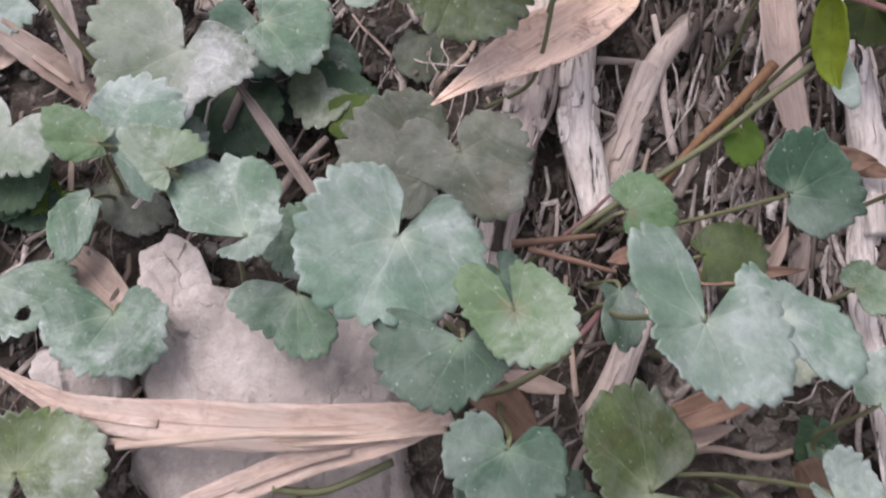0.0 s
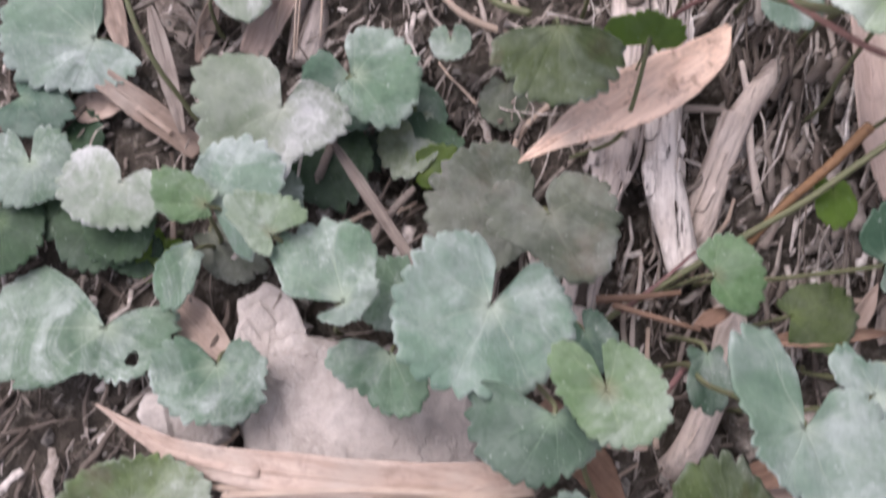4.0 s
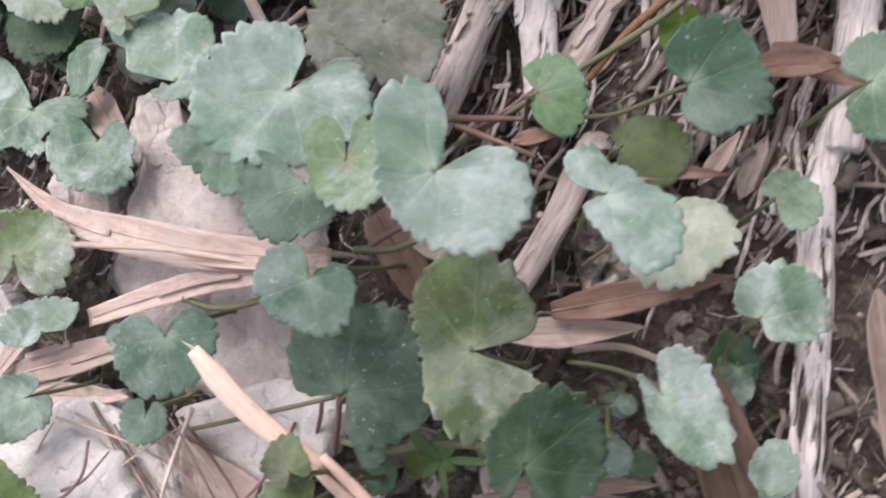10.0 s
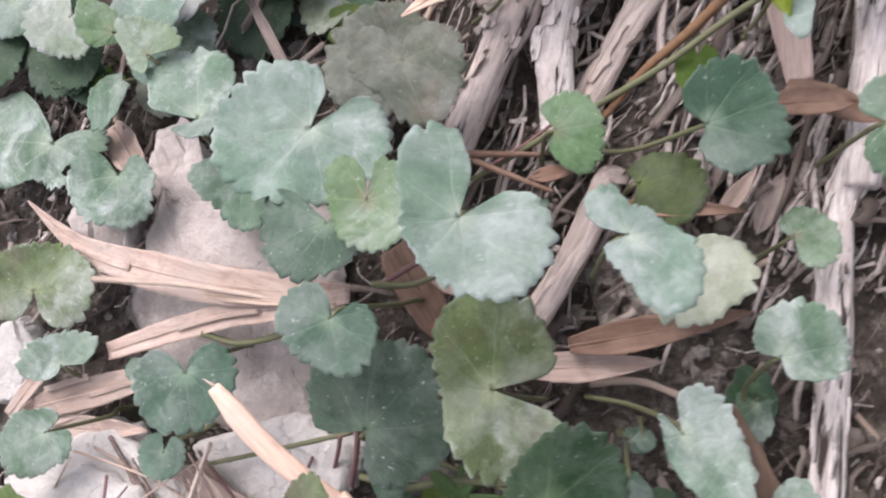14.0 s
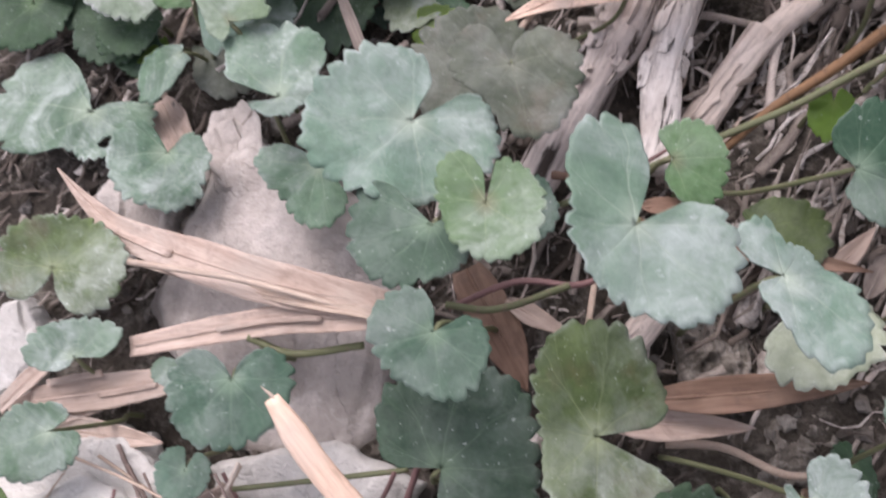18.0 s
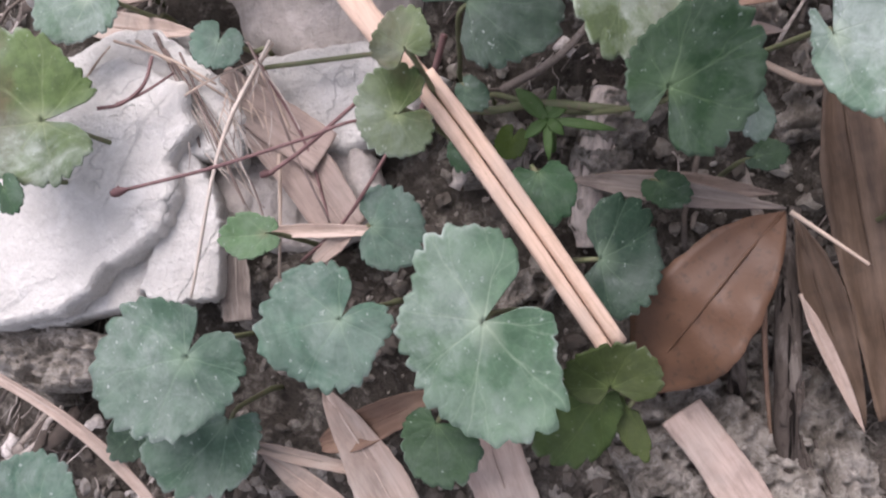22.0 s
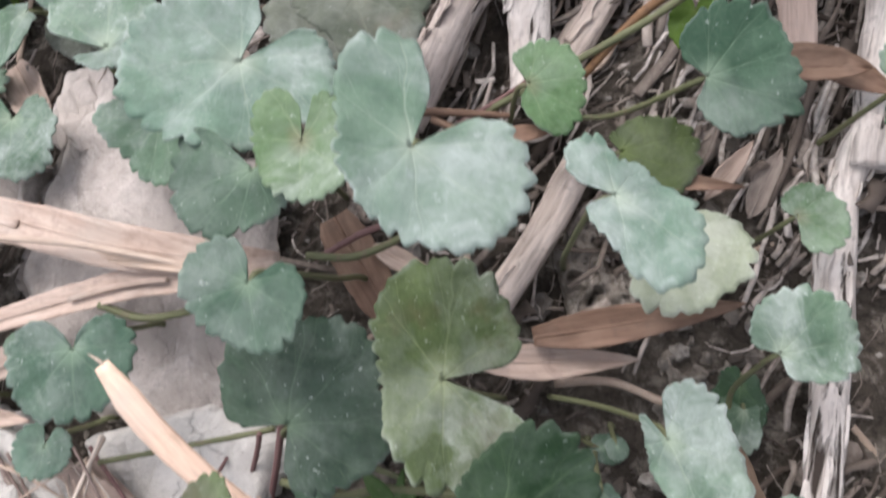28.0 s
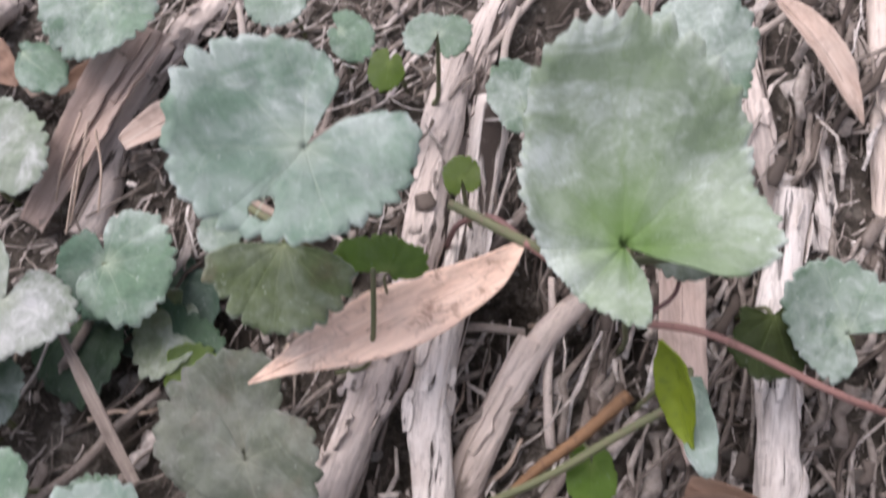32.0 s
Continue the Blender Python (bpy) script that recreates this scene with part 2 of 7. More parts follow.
def earth_material(name, dark, mid, pale, scale=1.0, rough=0.95, height=0.0016, pits=0.0, speck=0.55, cracks=0.0):
    k = Mat(name, rough, 0.12)
    big, fine = k.noise(48 * scale, 6, 0.62), k.noise(420 * scale, 5, 0.7)
    c = k.mix(k.ramp(big, (0.30, 0.0), (0.66, 1.0)), dark, mid)
    c = k.mix(k.ramp(k.noise(150 * scale, 6, 0.7, warp=0.5), (0.50, 0.0), (0.70, 0.85)), c, pale)
    c = k.mix(k.ramp(fine, (0.36, speck), (0.52, 0.0)), c, tuple(v * 0.45 for v in dark))
    if cracks:
        seam = k.t.nodes.new("ShaderNodeTexVoronoi")
        seam.feature = 'DISTANCE_TO_EDGE'
        seam.inputs["Scale"].default_value = 62
        bend = k.t.nodes.new("ShaderNodeVectorMath")
        bend.operation = 'ADD'
        k.put(bend.inputs[0], k.stretch(1.0, 0.45, 1.0))
        k.put(bend.inputs[1], k.math('MULTIPLY', k.noise(70, 4), 0.022))
        k.put(seam.inputs["Vector"], bend.outputs[0])
        line = k.math('MULTIPLY', k.math('SUBTRACT', 1.0, k.math('MULTIPLY', seam.outputs["Distance"], 26.0), True), k.ramp(k.noise(34, 3), (0.47, 0.0), (0.56, 1.0)))
        fine = k.math('SUBTRACT', fine, k.math('MULTIPLY', line, 0.5))
        c = k.mix(k.math('MULTIPLY', line, cracks), c, tuple(v * 0.3 for v in dark))
        c = k.mix(k.ramp(k.noise(95, 6, 0.7, warp=0.8), (0.56, 0.0), (0.68, 0.28)), c, tuple(v * 0.62 for v in dark))
    if pits:
        hole = k.t.nodes.new("ShaderNodeTexVoronoi")
        hole.inputs["Scale"].default_value, hole.inputs["Randomness"].default_value = 300, 1.0
        k.put(hole.inputs["Vector"], k.co_r)
        deep = k.math('MULTIPLY', k.math('SUBTRACT', 1.0, k.math('MULTIPLY', hole.outputs["Distance"], 3.2), True), k.ramp(k.noise(110, 3), (0.45, 0.0), (0.6, 1.0)))
        fine = k.math('SUBTRACT', fine, k.math('MULTIPLY', deep, 1.6))
        c = k.mix(k.math('MULTIPLY', deep, pits), c, (0.035, 0.03, 0.026))
    k.bump(k.math('ADD', k.math('MULTIPLY', big, 1.4), k.math('ADD', fine, k.noise(1300 * scale, 3, 0.6))), 0.8, height)
    return k.colour(c)


def stem_material(name, a, b, spot, rough=0.55):
    k = Mat(name, rough, 0.3)
    c = k.mix(k.noise(90, 4), a, b)
    c = k.mix(k.ramp(k.noise(520, 4), (0.55, 0.0), (0.68, 0.6)), c, spot)
    k.bump(k.noise(700, 4), 0.4, 0.0003)
    return k.colour(c)


def bark_material(name, pale, mid, crack, cover=0.6, split=1.0, rough=0.92):
    """Weathered bark: long dark splits, papery pale patches, grime."""
    k = Mat(name, rough, 0.12)
    grain = k.noise(520, 5, 0.65, k.stretch(1, 0.10, 1))
    patch = k.noise(75, 5, 0.68, k.stretch(1, 0.45, 1), 0.7)
    rift = k.noise(150, 5, 0.62, k.stretch(1, 0.075, 1), 0.5)
    c = k.mix(k.ramp(patch, (0.36, 0.0), (0.52, cover), (0.62, 1.0)), mid, pale)
    c = k.mix(k.ramp(grain, (0.36, 0.6), (0.52, 0.0)), c, tuple(0.5 * v for v in mid))
    open_rift = k.ramp(rift, (0.385, split), (0.43, 0.0))
    c = k.mix(open_rift, c, crack)
    c = k.mix(k.ramp(k.noise(330, 5, 0.7), (0.58, 0.0), (0.70, 0.5)), c, tuple(0.4 * v for v in mid))
    h = k.math('SUBTRACT', k.math('ADD', k.math('MULTIPLY', grain, 0.6), patch), k.math('MULTIPLY', open_rift, 1.4))
    k.bump(h, 0.8, 0.0012)
    return k.colour(c)


M_GREEN = leaf_material("dusty_green_leaf", (0.048, 0.102, 0.056), (0.092, 0.162, 0.094), (0.34, 0.41, 0.30), 0.64, (0.415, 0.465, 0.43))
# leaf green with shade worked into the colour, for leaves standing in shade
M_DARK = leaf_material("shade_painted_green_leaf", (0.014, 0.042, 0.015), (0.030, 0.070, 0.027), (0.12, 0.18, 0.09), 0.13, (0.36, 0.41, 0.37), specky=0.3)
M_UNDER = leaf_material("pale_leaf_underside", (0.18, 0.225, 0.14), (0.265, 0.31, 0.21), (0.27, 0.335, 0.19), 0.52, (0.45, 0.47, 0.41))
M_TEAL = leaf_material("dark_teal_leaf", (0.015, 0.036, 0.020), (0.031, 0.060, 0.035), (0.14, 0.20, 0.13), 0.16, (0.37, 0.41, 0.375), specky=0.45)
M_BLUE = leaf_material("bluish_green_leaf", (0.032, 0.074, 0.045), (0.060, 0.117, 0.074), (0.21, 0.29, 0.20), 0.30, (0.40, 0.438, 0.405), specky=0.42)
M_PALE = leaf_material("pale_dusty_leaf", (0.076, 0.142, 0.094), (0.132, 0.210, 0.145), (0.35, 0.41, 0.325), 0.66, (0.385, 0.432, 0.408))
M_MUD = leaf_material("mud_coated_leaf", (0.11, 0.16, 0.095), (0.185, 0.235, 0.16), (0.32, 0.35, 0.28), 0.90, (0.455, 0.468, 0.45))
M_OLIVE = leaf_material("olive_leaf", (0.042, 0.068, 0.018), (0.085, 0.122, 0.038), (0.24, 0.28, 0.15), 0.62, (0.40, 0.44, 0.385), old=(0.085, 0.062, 0.030))
M_BROWN = leaf_material("browned_leaf", (0.050, 0.066, 0.042), (0.098, 0.115, 0.076), (0.19, 0.20, 0.15), 0.40, (0.275, 0.285, 0.262), old=(0.085, 0.068, 0.046))
M_YOUNG = leaf_material("young_green_leaf", (0.085, 0.160, 0.020), (0.140, 0.220, 0.038), (0.25, 0.33, 0.10), 0.14, specky=0.2, through=0.45)
M_LIME = leaf_material("yellowish_green_leaf", (0.058, 0.112, 0.040), (0.105, 0.172, 0.078), (0.30, 0.36, 0.22), 0.60, (0.39, 0.445, 0.39), heart_colour=(0.15, 0.125, 0.07))
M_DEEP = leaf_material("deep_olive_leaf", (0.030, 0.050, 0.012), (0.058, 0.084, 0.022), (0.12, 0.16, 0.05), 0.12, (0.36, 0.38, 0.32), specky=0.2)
M_FUNNEL = leaf_material("pale_funnel_leaf", (0.135, 0.200, 0.105), (0.190, 0.262, 0.155), (0.13, 0.205, 0.07), 0.85, (0.415, 0.465, 0.42), heart=1.6, heart_colour=(0.070, 0.145, 0.014), core_mix=0.95)
M_VEIN = vein_material("pale_vein", (0.33, 0.41, 0.27), (0.46, 0.50, 0.43))
M_VEIN_DARK = vein_material("green_vein", (0.11, 0.18, 0.075), (0.22, 0.28, 0.18))
M_VEIN_GREY = vein_material("muddy_vein", (0.28, 0.32, 0.24), (0.42, 0.44, 0.40))
M_BLADE = blade_material("dry_bamboo_tan", (0.485, 0.388, 0.325), (0.365, 0.272, 0.218), (0.19, 0.142, 0.115), mould=0.4)
M_DULL = blade_material("dull_brown_blade", (0.37, 0.285, 0.23), (0.25, 0.185, 0.145), (0.11, 0.085, 0.07))
# dark brown of its own, deepened further to stand in for shading on the right
M_SHEATH = blade_material("dark_brown_sheath", (0.115, 0.077, 0.051), (0.064, 0.042, 0.028), (0.035, 0.026, 0.02), rough=0.5, mould=0.4)
M_RUSSET = blade_material("dry_bamboo_russet", (0.255, 0.160, 0.112), (0.165, 0.100, 0.068), (0.085, 0.062, 0.050), mould=0.3)
M_GREYB = blade_material("weathered_bamboo_grey", (0.29, 0.245, 0.21), (0.17, 0.136, 0.115), (0.08, 0.065, 0.058))
M_STRAW = blade_material("pale_straw", (0.54, 0.435, 0.35), (0.40, 0.30, 0.23), (0.22, 0.16, 0.12), mould=0.25)
M_ROOT = blade_material("grey_bark", (0.67, 0.595, 0.535), (0.43, 0.36, 0.31), (0.12, 0.095, 0.08), (1, 0.10, 1), 0.92, 0.6)
M_FLAKY = bark_material("flaking_white_bark", (0.74, 0.69, 0.64), (0.53, 0.47, 0.42), (0.055, 0.044, 0.037), 0.75)
M_FIBROUS = bark_material("fibrous_grey_bark", (0.64, 0.565, 0.51), (0.48, 0.41, 0.36), (0.065, 0.052, 0.044), 0.5)
M_CANE = bark_material("smooth_tan_cane", (0.64, 0.555, 0.49), (0.55, 0.465, 0.40), (0.18, 0.14, 0.11), 0.5, 0.35, 0.75)
M_ROTTEN = bark_material("rotten_dark_wood", (0.17, 0.145, 0.125), (0.075, 0.060, 0.050), (0.014, 0.011, 0.009), 0.25)
M_TWIG = bark_material("brown_twig", (0.27, 0.215, 0.19), (0.165, 0.122, 0.105), (0.05, 0.038, 0.033), 0.4)
M_BLEACHED = blade_material("bleached_straw", (0.74, 0.65, 0.56), (0.62, 0.52, 0.43), (0.36, 0.28, 0.22), mould=0.15)
M_LITTER = blade_material("fine_litter", (0.46, 0.405, 0.355), (0.28, 0.23, 0.195), (0.11, 0.09, 0.075))
M_SOIL = earth_material("dark_crumbly_soil", (0.044, 0.037, 0.030), (0.112, 0.096, 0.079), (0.31, 0.278, 0.238))
M_CRUMB = earth_material("pale_clay_crumbs", (0.25, 0.218, 0.182), (0.55, 0.50, 0.44), (0.72, 0.67, 0.61), 1.5, height=0.0030, pits=1.0)
M_SLAB = earth_material("pinkish_clay_slab", (0.36, 0.322, 0.288), (0.49, 0.445, 0.405), (0.58, 0.54, 0.50), 0.6, 0.92, 0.0008, speck=0.22, cracks=0.12)
M_WHITE = earth_material("pale_grey_clay_slab", (0.49, 0.47, 0.43), (0.60, 0.58, 0.54), (0.68, 0.66, 0.62), 0.7, 0.92, 0.0010, speck=0.15, cracks=0.28)
M_PETIOLE = stem_material("green_stalk", (0.105, 0.120, 0.055), (0.15, 0.155, 0.085), (0.17, 0.12, 0.09))
# seedling green, darkened in the colour for the shadow around it
M_YSTEM = stem_material("shadow_darkened_green", (0.040, 0.088, 0.020), (0.070, 0.125, 0.034), (0.10, 0.14, 0.06))
M_SPOTTED = blade_material("brown_spotted_tan_blade", (0.77, 0.585, 0.465), (0.63, 0.44, 0.33), (0.22, 0.12, 0.08), mould=0.7)
M_CULM = blade_material("orange_tan_culm", (0.69, 0.515, 0.40), (0.56, 0.39, 0.285), (0.29, 0.18, 0.125), mould=0.2)
M_PET_RED = stem_material("brown_red_stalk", (0.150, 0.078, 0.074), (0.215, 0.125, 0.117), (0.10, 0.06, 0.055))
M_RUNNER = stem_material("red_brown_runner", (0.25, 0.125, 0.105), (0.34, 0.20, 0.17), (0.13, 0.07, 0.06))
M_BUD = stem_material("dark_red_bud", (0.085, 0.040, 0.040), (0.13, 0.065, 0.062), (0.05, 0.03, 0.03))
M_FOLD = stem_material("fresh_folded_leaf", (0.135, 0.185, 0.012), (0.19, 0.245, 0.02), (0.10, 0.14, 0.02), 0.5)
M_ORANGE = stem_material("orange_brown_stem", (0.235, 0.13, 0.063), (0.155, 0.088, 0.047), (0.085, 0.05, 0.033), 0.7)
M_PINK = blade_material("pinkish_sheath", (0.43, 0.335, 0.285), (0.31, 0.235, 0.195), (0.18, 0.135, 0.11), mould=0.3)
M_BLUSH = blade_material("pale_pinkish_blade", (0.58, 0.46, 0.39), (0.45, 0.345, 0.285), (0.24, 0.175, 0.14), mould=0.3)
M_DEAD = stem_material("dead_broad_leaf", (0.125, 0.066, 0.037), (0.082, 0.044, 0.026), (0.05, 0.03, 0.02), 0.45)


# ---- mesh helpers ----
def mesh_of(name, verts, faces, material, smooth=True, uvs=None):
    me = bpy.data.meshes.new(name)
    me.from_pydata([tuple(v) for v in verts], [], faces)
    if uvs is not None:
        lay = me.uv_layers.new(name="UVMap")
        for p in me.polygons:
            for li in p.loop_indices:
                lay.data[li].uv = uvs[me.loops[li].vertex_index]
    me.polygons.foreach_set("use_smooth", [smooth] * len(me.polygons))
    me.materials.append(material)
    me.update()
    return me


def part(name, data, parent, label=""):
    ob = new(name, data)
    ob.parent = parent
    if label:
        ob["label"] = label
    return ob


def thing(name, where, label, category, group=""):
    ob = new(name)
    ob.empty_display_size = 0.01
    ob.matrix_world = where
    return tagged(ob, label, category, group)


def thicken(ob, t, offset=-1.0):
    m = ob.modifiers.new("thickness", 'SOLIDIFY')
    m.thickness, m.offset = t, offset
    return ob


def spline(points, n):
    """A smooth run of n + 1 places through the given ones."""
    p = [Vector(q) for q in points]
    p = [2 * p[0] - p[1]] + p + [2 * p[-1] - p[-2]]
    out = []
    for i in range(n + 1):
        u = i / n * (len(p) - 3)
        k = min(int(u), len(p) - 4)
        u -= k
        a, b, c, d = p[k:k + 4]
        out.append(0.5 * ((2 * b) + (c - a) * u + (2 * a - 5 * b + 4 * c - d) * u * u + (3 * b - a - 3 * c + d) * u ** 3))
    return out


def tube(path, radii, sides=8, rough=0.0, flat=1.0, rng=random):
    """Rings along a path: places and faces."""
    verts, faces, n = [], [], len(path)
    for i, p in enumerate(path):
        d = (path[min(i + 1, n - 1)] - path[max(i - 1, 0)]).normalized()
        s = d.cross(Vector((0.02, 0.03, 1))).normalized()
        u = s.cross(d).normalized()
        r = radii(i / (n - 1))
        for k in range(sides):
            a = 2 * math.pi * k / sides
            q = r * (1 + rough * rng.uniform(-1, 1))
            verts.append(p + s * (q * math.cos(a)) + u * (q * flat * math.sin(a)))
    for i in range(n - 1):
        for k in range(sides):
            a, b = i * sides + k, i * sides + (k + 1) % sides
            faces.append((a, b, b + sides, a + sides))
    faces.append(tuple(range(sides - 1, -1, -1)))
    faces.append(tuple(range((n - 1) * sides, n * sides)))
    return verts, faces


# ---- the ground ----
def hill(x, y, cx, cy, sx, sy):
    return math.exp(-((x - cx) / sx) ** 2 - ((y - cy) / sy) ** 2)


def ground_z(x, y):
    z = -0.027 - 0.027 * hill(x, y, 0.11, -0.125, 0.055, 0.05) - 0.016 * hill(x, y, 0.0606, 0.0718, 0.010, 0.014) - 0.010 * hill(x, y, 0.085, -0.045, 0.03, 0.03)
    z += 0.012 * hill(x, y, -0.07, -0.10, 0.09, 0.10) + 0.008 * hill(x, y, 0.03, -0.17, 0.05, 0.03)
    z += 0.007 * hill(x, y, -0.09, 0.03, 0.06, 0.06) + 0.010 * hill(x, y, 0.05, 0.13, 0.12, 0.05)
    z -= 0.014 * hill(x, y, 0.075, 0.085, 0.02, 0.025)
    z -= 0.016 * hill(x, y, -0.025, 0.045, 0.025, 0.022)
    # unseen rise beyond the right edge, added to block sky light there
    e = max(0.0, min(1.0, (x - 0.185 - 0.25 * max(0.0, y)) / 0.16))
    z += 0.20 * e * e * (3 - 2 * e) * (0.6 + 0.4 * math.exp(-(y / 0.5) ** 2))
    r = math.hypot(x - 0.02, y + 0.02)
    k = 1.0 / (1.0 + (r / 0.6) ** 4)
    v = Vector((x, y, 0.0))
    z += k * (0.0055 * noise.noise(v * 28) + 0.0028 * noise.noise(v * 75) + 0.0014 * noise.noise(v * 190))
    z += (1 - k) * (0.03 * noise.noise(v * 2.1) + 0.25 * noise.noise(v * 0.13))
    return z


def build_ground():
    # rings that widen outwards: millimetres near the plants, metres at the horizon
    cx, cy, verts, faces = 0.02, -0.02, [], []
    radii = [0.0015 * i for i in range(1, 170)]
    while radii[-1] < 400:
        radii.append(radii[-1] * 1.09)
    sides = 300
    verts.append((cx, cy, ground_z(cx, cy)))
    for r in radii:
        for k in range(sides):
            a = 2 * math.pi * k / sides
            x, y = cx + r * math.cos(a), cy + r * math.sin(a)
            verts.append((x, y, ground_z(x, y)))
    faces += [(0, 1 + k, 1 + (k + 1) % sides) for k in range(sides)]
    for i in range(len(radii) - 1):
        for k in range(sides):
            a, b = 1 + i * sides + k, 1 + i * sides + (k + 1) % sides
            faces.append((a, a + sides, b + sides, b))
    ob = new("ground", mesh_of("ground", verts, faces, M_SOIL))
    tagged(ob, "dark crumbly soil with bits of rotted litter", "ground", kind="structure")


build_ground()


# ---- leaves on stalks ----
def blade_mesh(gap, reaches, seed, cup=0.0, fold=0.0, wave=0.10, teeth=0, material=M_GREEN, notch=0.075, hole=None, clean=None, grip=0.85, pleat=0.011, mud=1.0):
    """A kidney-shaped, scalloped blade: stalk at the origin, midrib along +y, upper face up. reaches: how far it reaches, in millimetres, from one side of the cleft round to the other."""
    rng = random.Random(seed)
    size = 0.0005 * (max(reaches) + sum(reaches) / len(reaches))
    teeth = teeth or (18 + round(size * 400))
    rows, cols = 12, teeth * 8
    end = math.pi - radians(gap)
    ph = [rng.uniform(0, 6.28) for _ in range(6)]
    verts, uvs, faces = [], [], []
    steps = [-end + 2 * end * i / (len(reaches) - 1) for i in range(len(reaches))]
    fine = np.linspace(-end, end, cols + 1)
    round_reach = np.interp(fine, steps, [0.001 * r for r in reaches])
    for _ in range(2):
        pad = np.concatenate([round_reach[:1].repeat(3), round_reach, round_reach[-1:].repeat(3)])
        round_reach = np.convolve(pad, np.ones(7) / 7, 'valid')

    def reach(j, a):
        s = abs(math.sin(0.5 * teeth * a + 0.5 * math.sin(2 * a + ph[2])))
        edge = min(1.0, (end - abs(a)) / 0.14)
        base = round_reach[j] * (0.80 + 0.20 * math.sqrt(max(edge, 0.0)))
        return base * (1 - 0.4 * notch + notch * (s ** 0.75 - 0.5) * (1 + 0.6 * math.sin(4 * a + ph[3]) + 0.4 * math.sin(9.3 * a + ph[5])) + 0.012 * math.sin(teeth * 1.7 * a + ph[1]))

    for j in range(cols + 1):
        a = -end + 2 * end * j / cols
        full = reach(j, a)
        for i in range(rows + 1):
            v = i / rows
            r = full * v
            x, y = r * math.sin(a), r * math.cos(a)
            fan = math.cos(7 * a * math.pi / end)
            q = min(1.3, r / size) ** 2
            z = cup * size * q + fold * abs(x) + wave * size * q * math.sin(3 * a + ph[4]) * 0.5
            z += -pleat * size * fan * v * (1 - 0.45 * v) + 0.024 * size * noise.noise(Vector((x, y, seed * 0.37)) * 150)
            z += 0.15 * size * v * noise.noise(Vector((x, y, seed * 0.61)) * 42)
            z += 0.08 * size * max(0, v - 0.8) * math.sin(7 * a + ph[5])
            verts.append((x, y, z))
            uvs.append((j / cols, v))
    n = rows + 1
    inside = set()
    if hole:
        for p, (x, y, z) in enumerate(verts):
            away = Vector((x - hole[0], y - hole[1]))
            lim = hole[2] * (1 + 0.15 * math.sin(3 * math.atan2(away.y, away.x)))
            if away.length < lim:
                inside.add(p)
                away = away.normalized() * lim
                verts[p] = (hole[0] + away.x, hole[1] + away.y, z)
    for j in range(cols):
        for i in range(rows):
            p = j * n + i
            if hole and {p, p + 1, p + n, p + n + 1} <= inside:
                continue
            faces.append((p, p + 1, p + n + 1, p + n) if i else (p, p + 1, p + n + 1))
    me = mesh_of("blade", verts, faces, material, True, uvs)
    side = radians(clean) if clean is not None else ph[0]
    hold = grip if clean is not None else 0.45
    coat = me.attributes.new("mud", 'FLOAT', 'POINT')
    level = []
    for x, y, z in verts:
        turn = math.cos(math.atan2(x, y) - side) * min(1.0, 2.2 * math.hypot(x, y) / size) + 0.9 * noise.noise(Vector((x, y, seed)) * 60)
        level.append(mud * (1.12 - hold * max(0.0, min(1.0, 0.5 + 0.75 * turn))))
    coat.data.foreach_set("value", level)
    return me


def vein_mesh(me, teeth, k, size, material):
    """One main vein with its fork, lying on the blade's upper face."""
    n, rows, cols = 13, 12, teeth * 8
    co = [v.co for v in me.vertices]
    mid = (k + 0.5) / 7 * cols
    verts, faces = [], []

    def run(start, stop, spread, w0, w1):
        o = len(verts)
        for i in range(start, stop + 1):
            f = (i - start) / max(1, stop - start)
            j = mid + spread * cols / 7 * f + 0.10 * cols / 7 * math.sin(i * 0.55 + k * 2.0) * (i / rows)
            a = int(max(0, min(cols - 1, math.floor(j))))
            q = min(1.0, max(0.0, j - a))
            p = co[a * n + i].lerp(co[(a + 1) * n + i], q)
            side = (co[min(cols, a + 1) * n + max(i, 1)] - co[a * n + max(i, 1)]).normalized()
            w = w0 + (w1 - w0) * f
            verts.append(p - side * w + Vector((0, 0, 0.00003)))
            verts.append(p + Vector((0, 0, 0.00011)))
            verts.append(p + side * w + Vector((0, 0, 0.00003)))
        for i in range(stop - start):
            p = o + i * 3
            faces.append((p, p + 1, p + 4, p + 3))
            faces.append((p + 1, p + 2, p + 5, p + 4))
    fat = 0.00018 + 0.0042 * size
    run(0, 10, 0.0, fat, fat * 0.25)
    run(5, 11, 0.30, fat * 0.5, fat * 0.15)
    run(6, 11, -0.32, fat * 0.5, fat * 0.15)
    return mesh_of("vein", verts, faces, material)


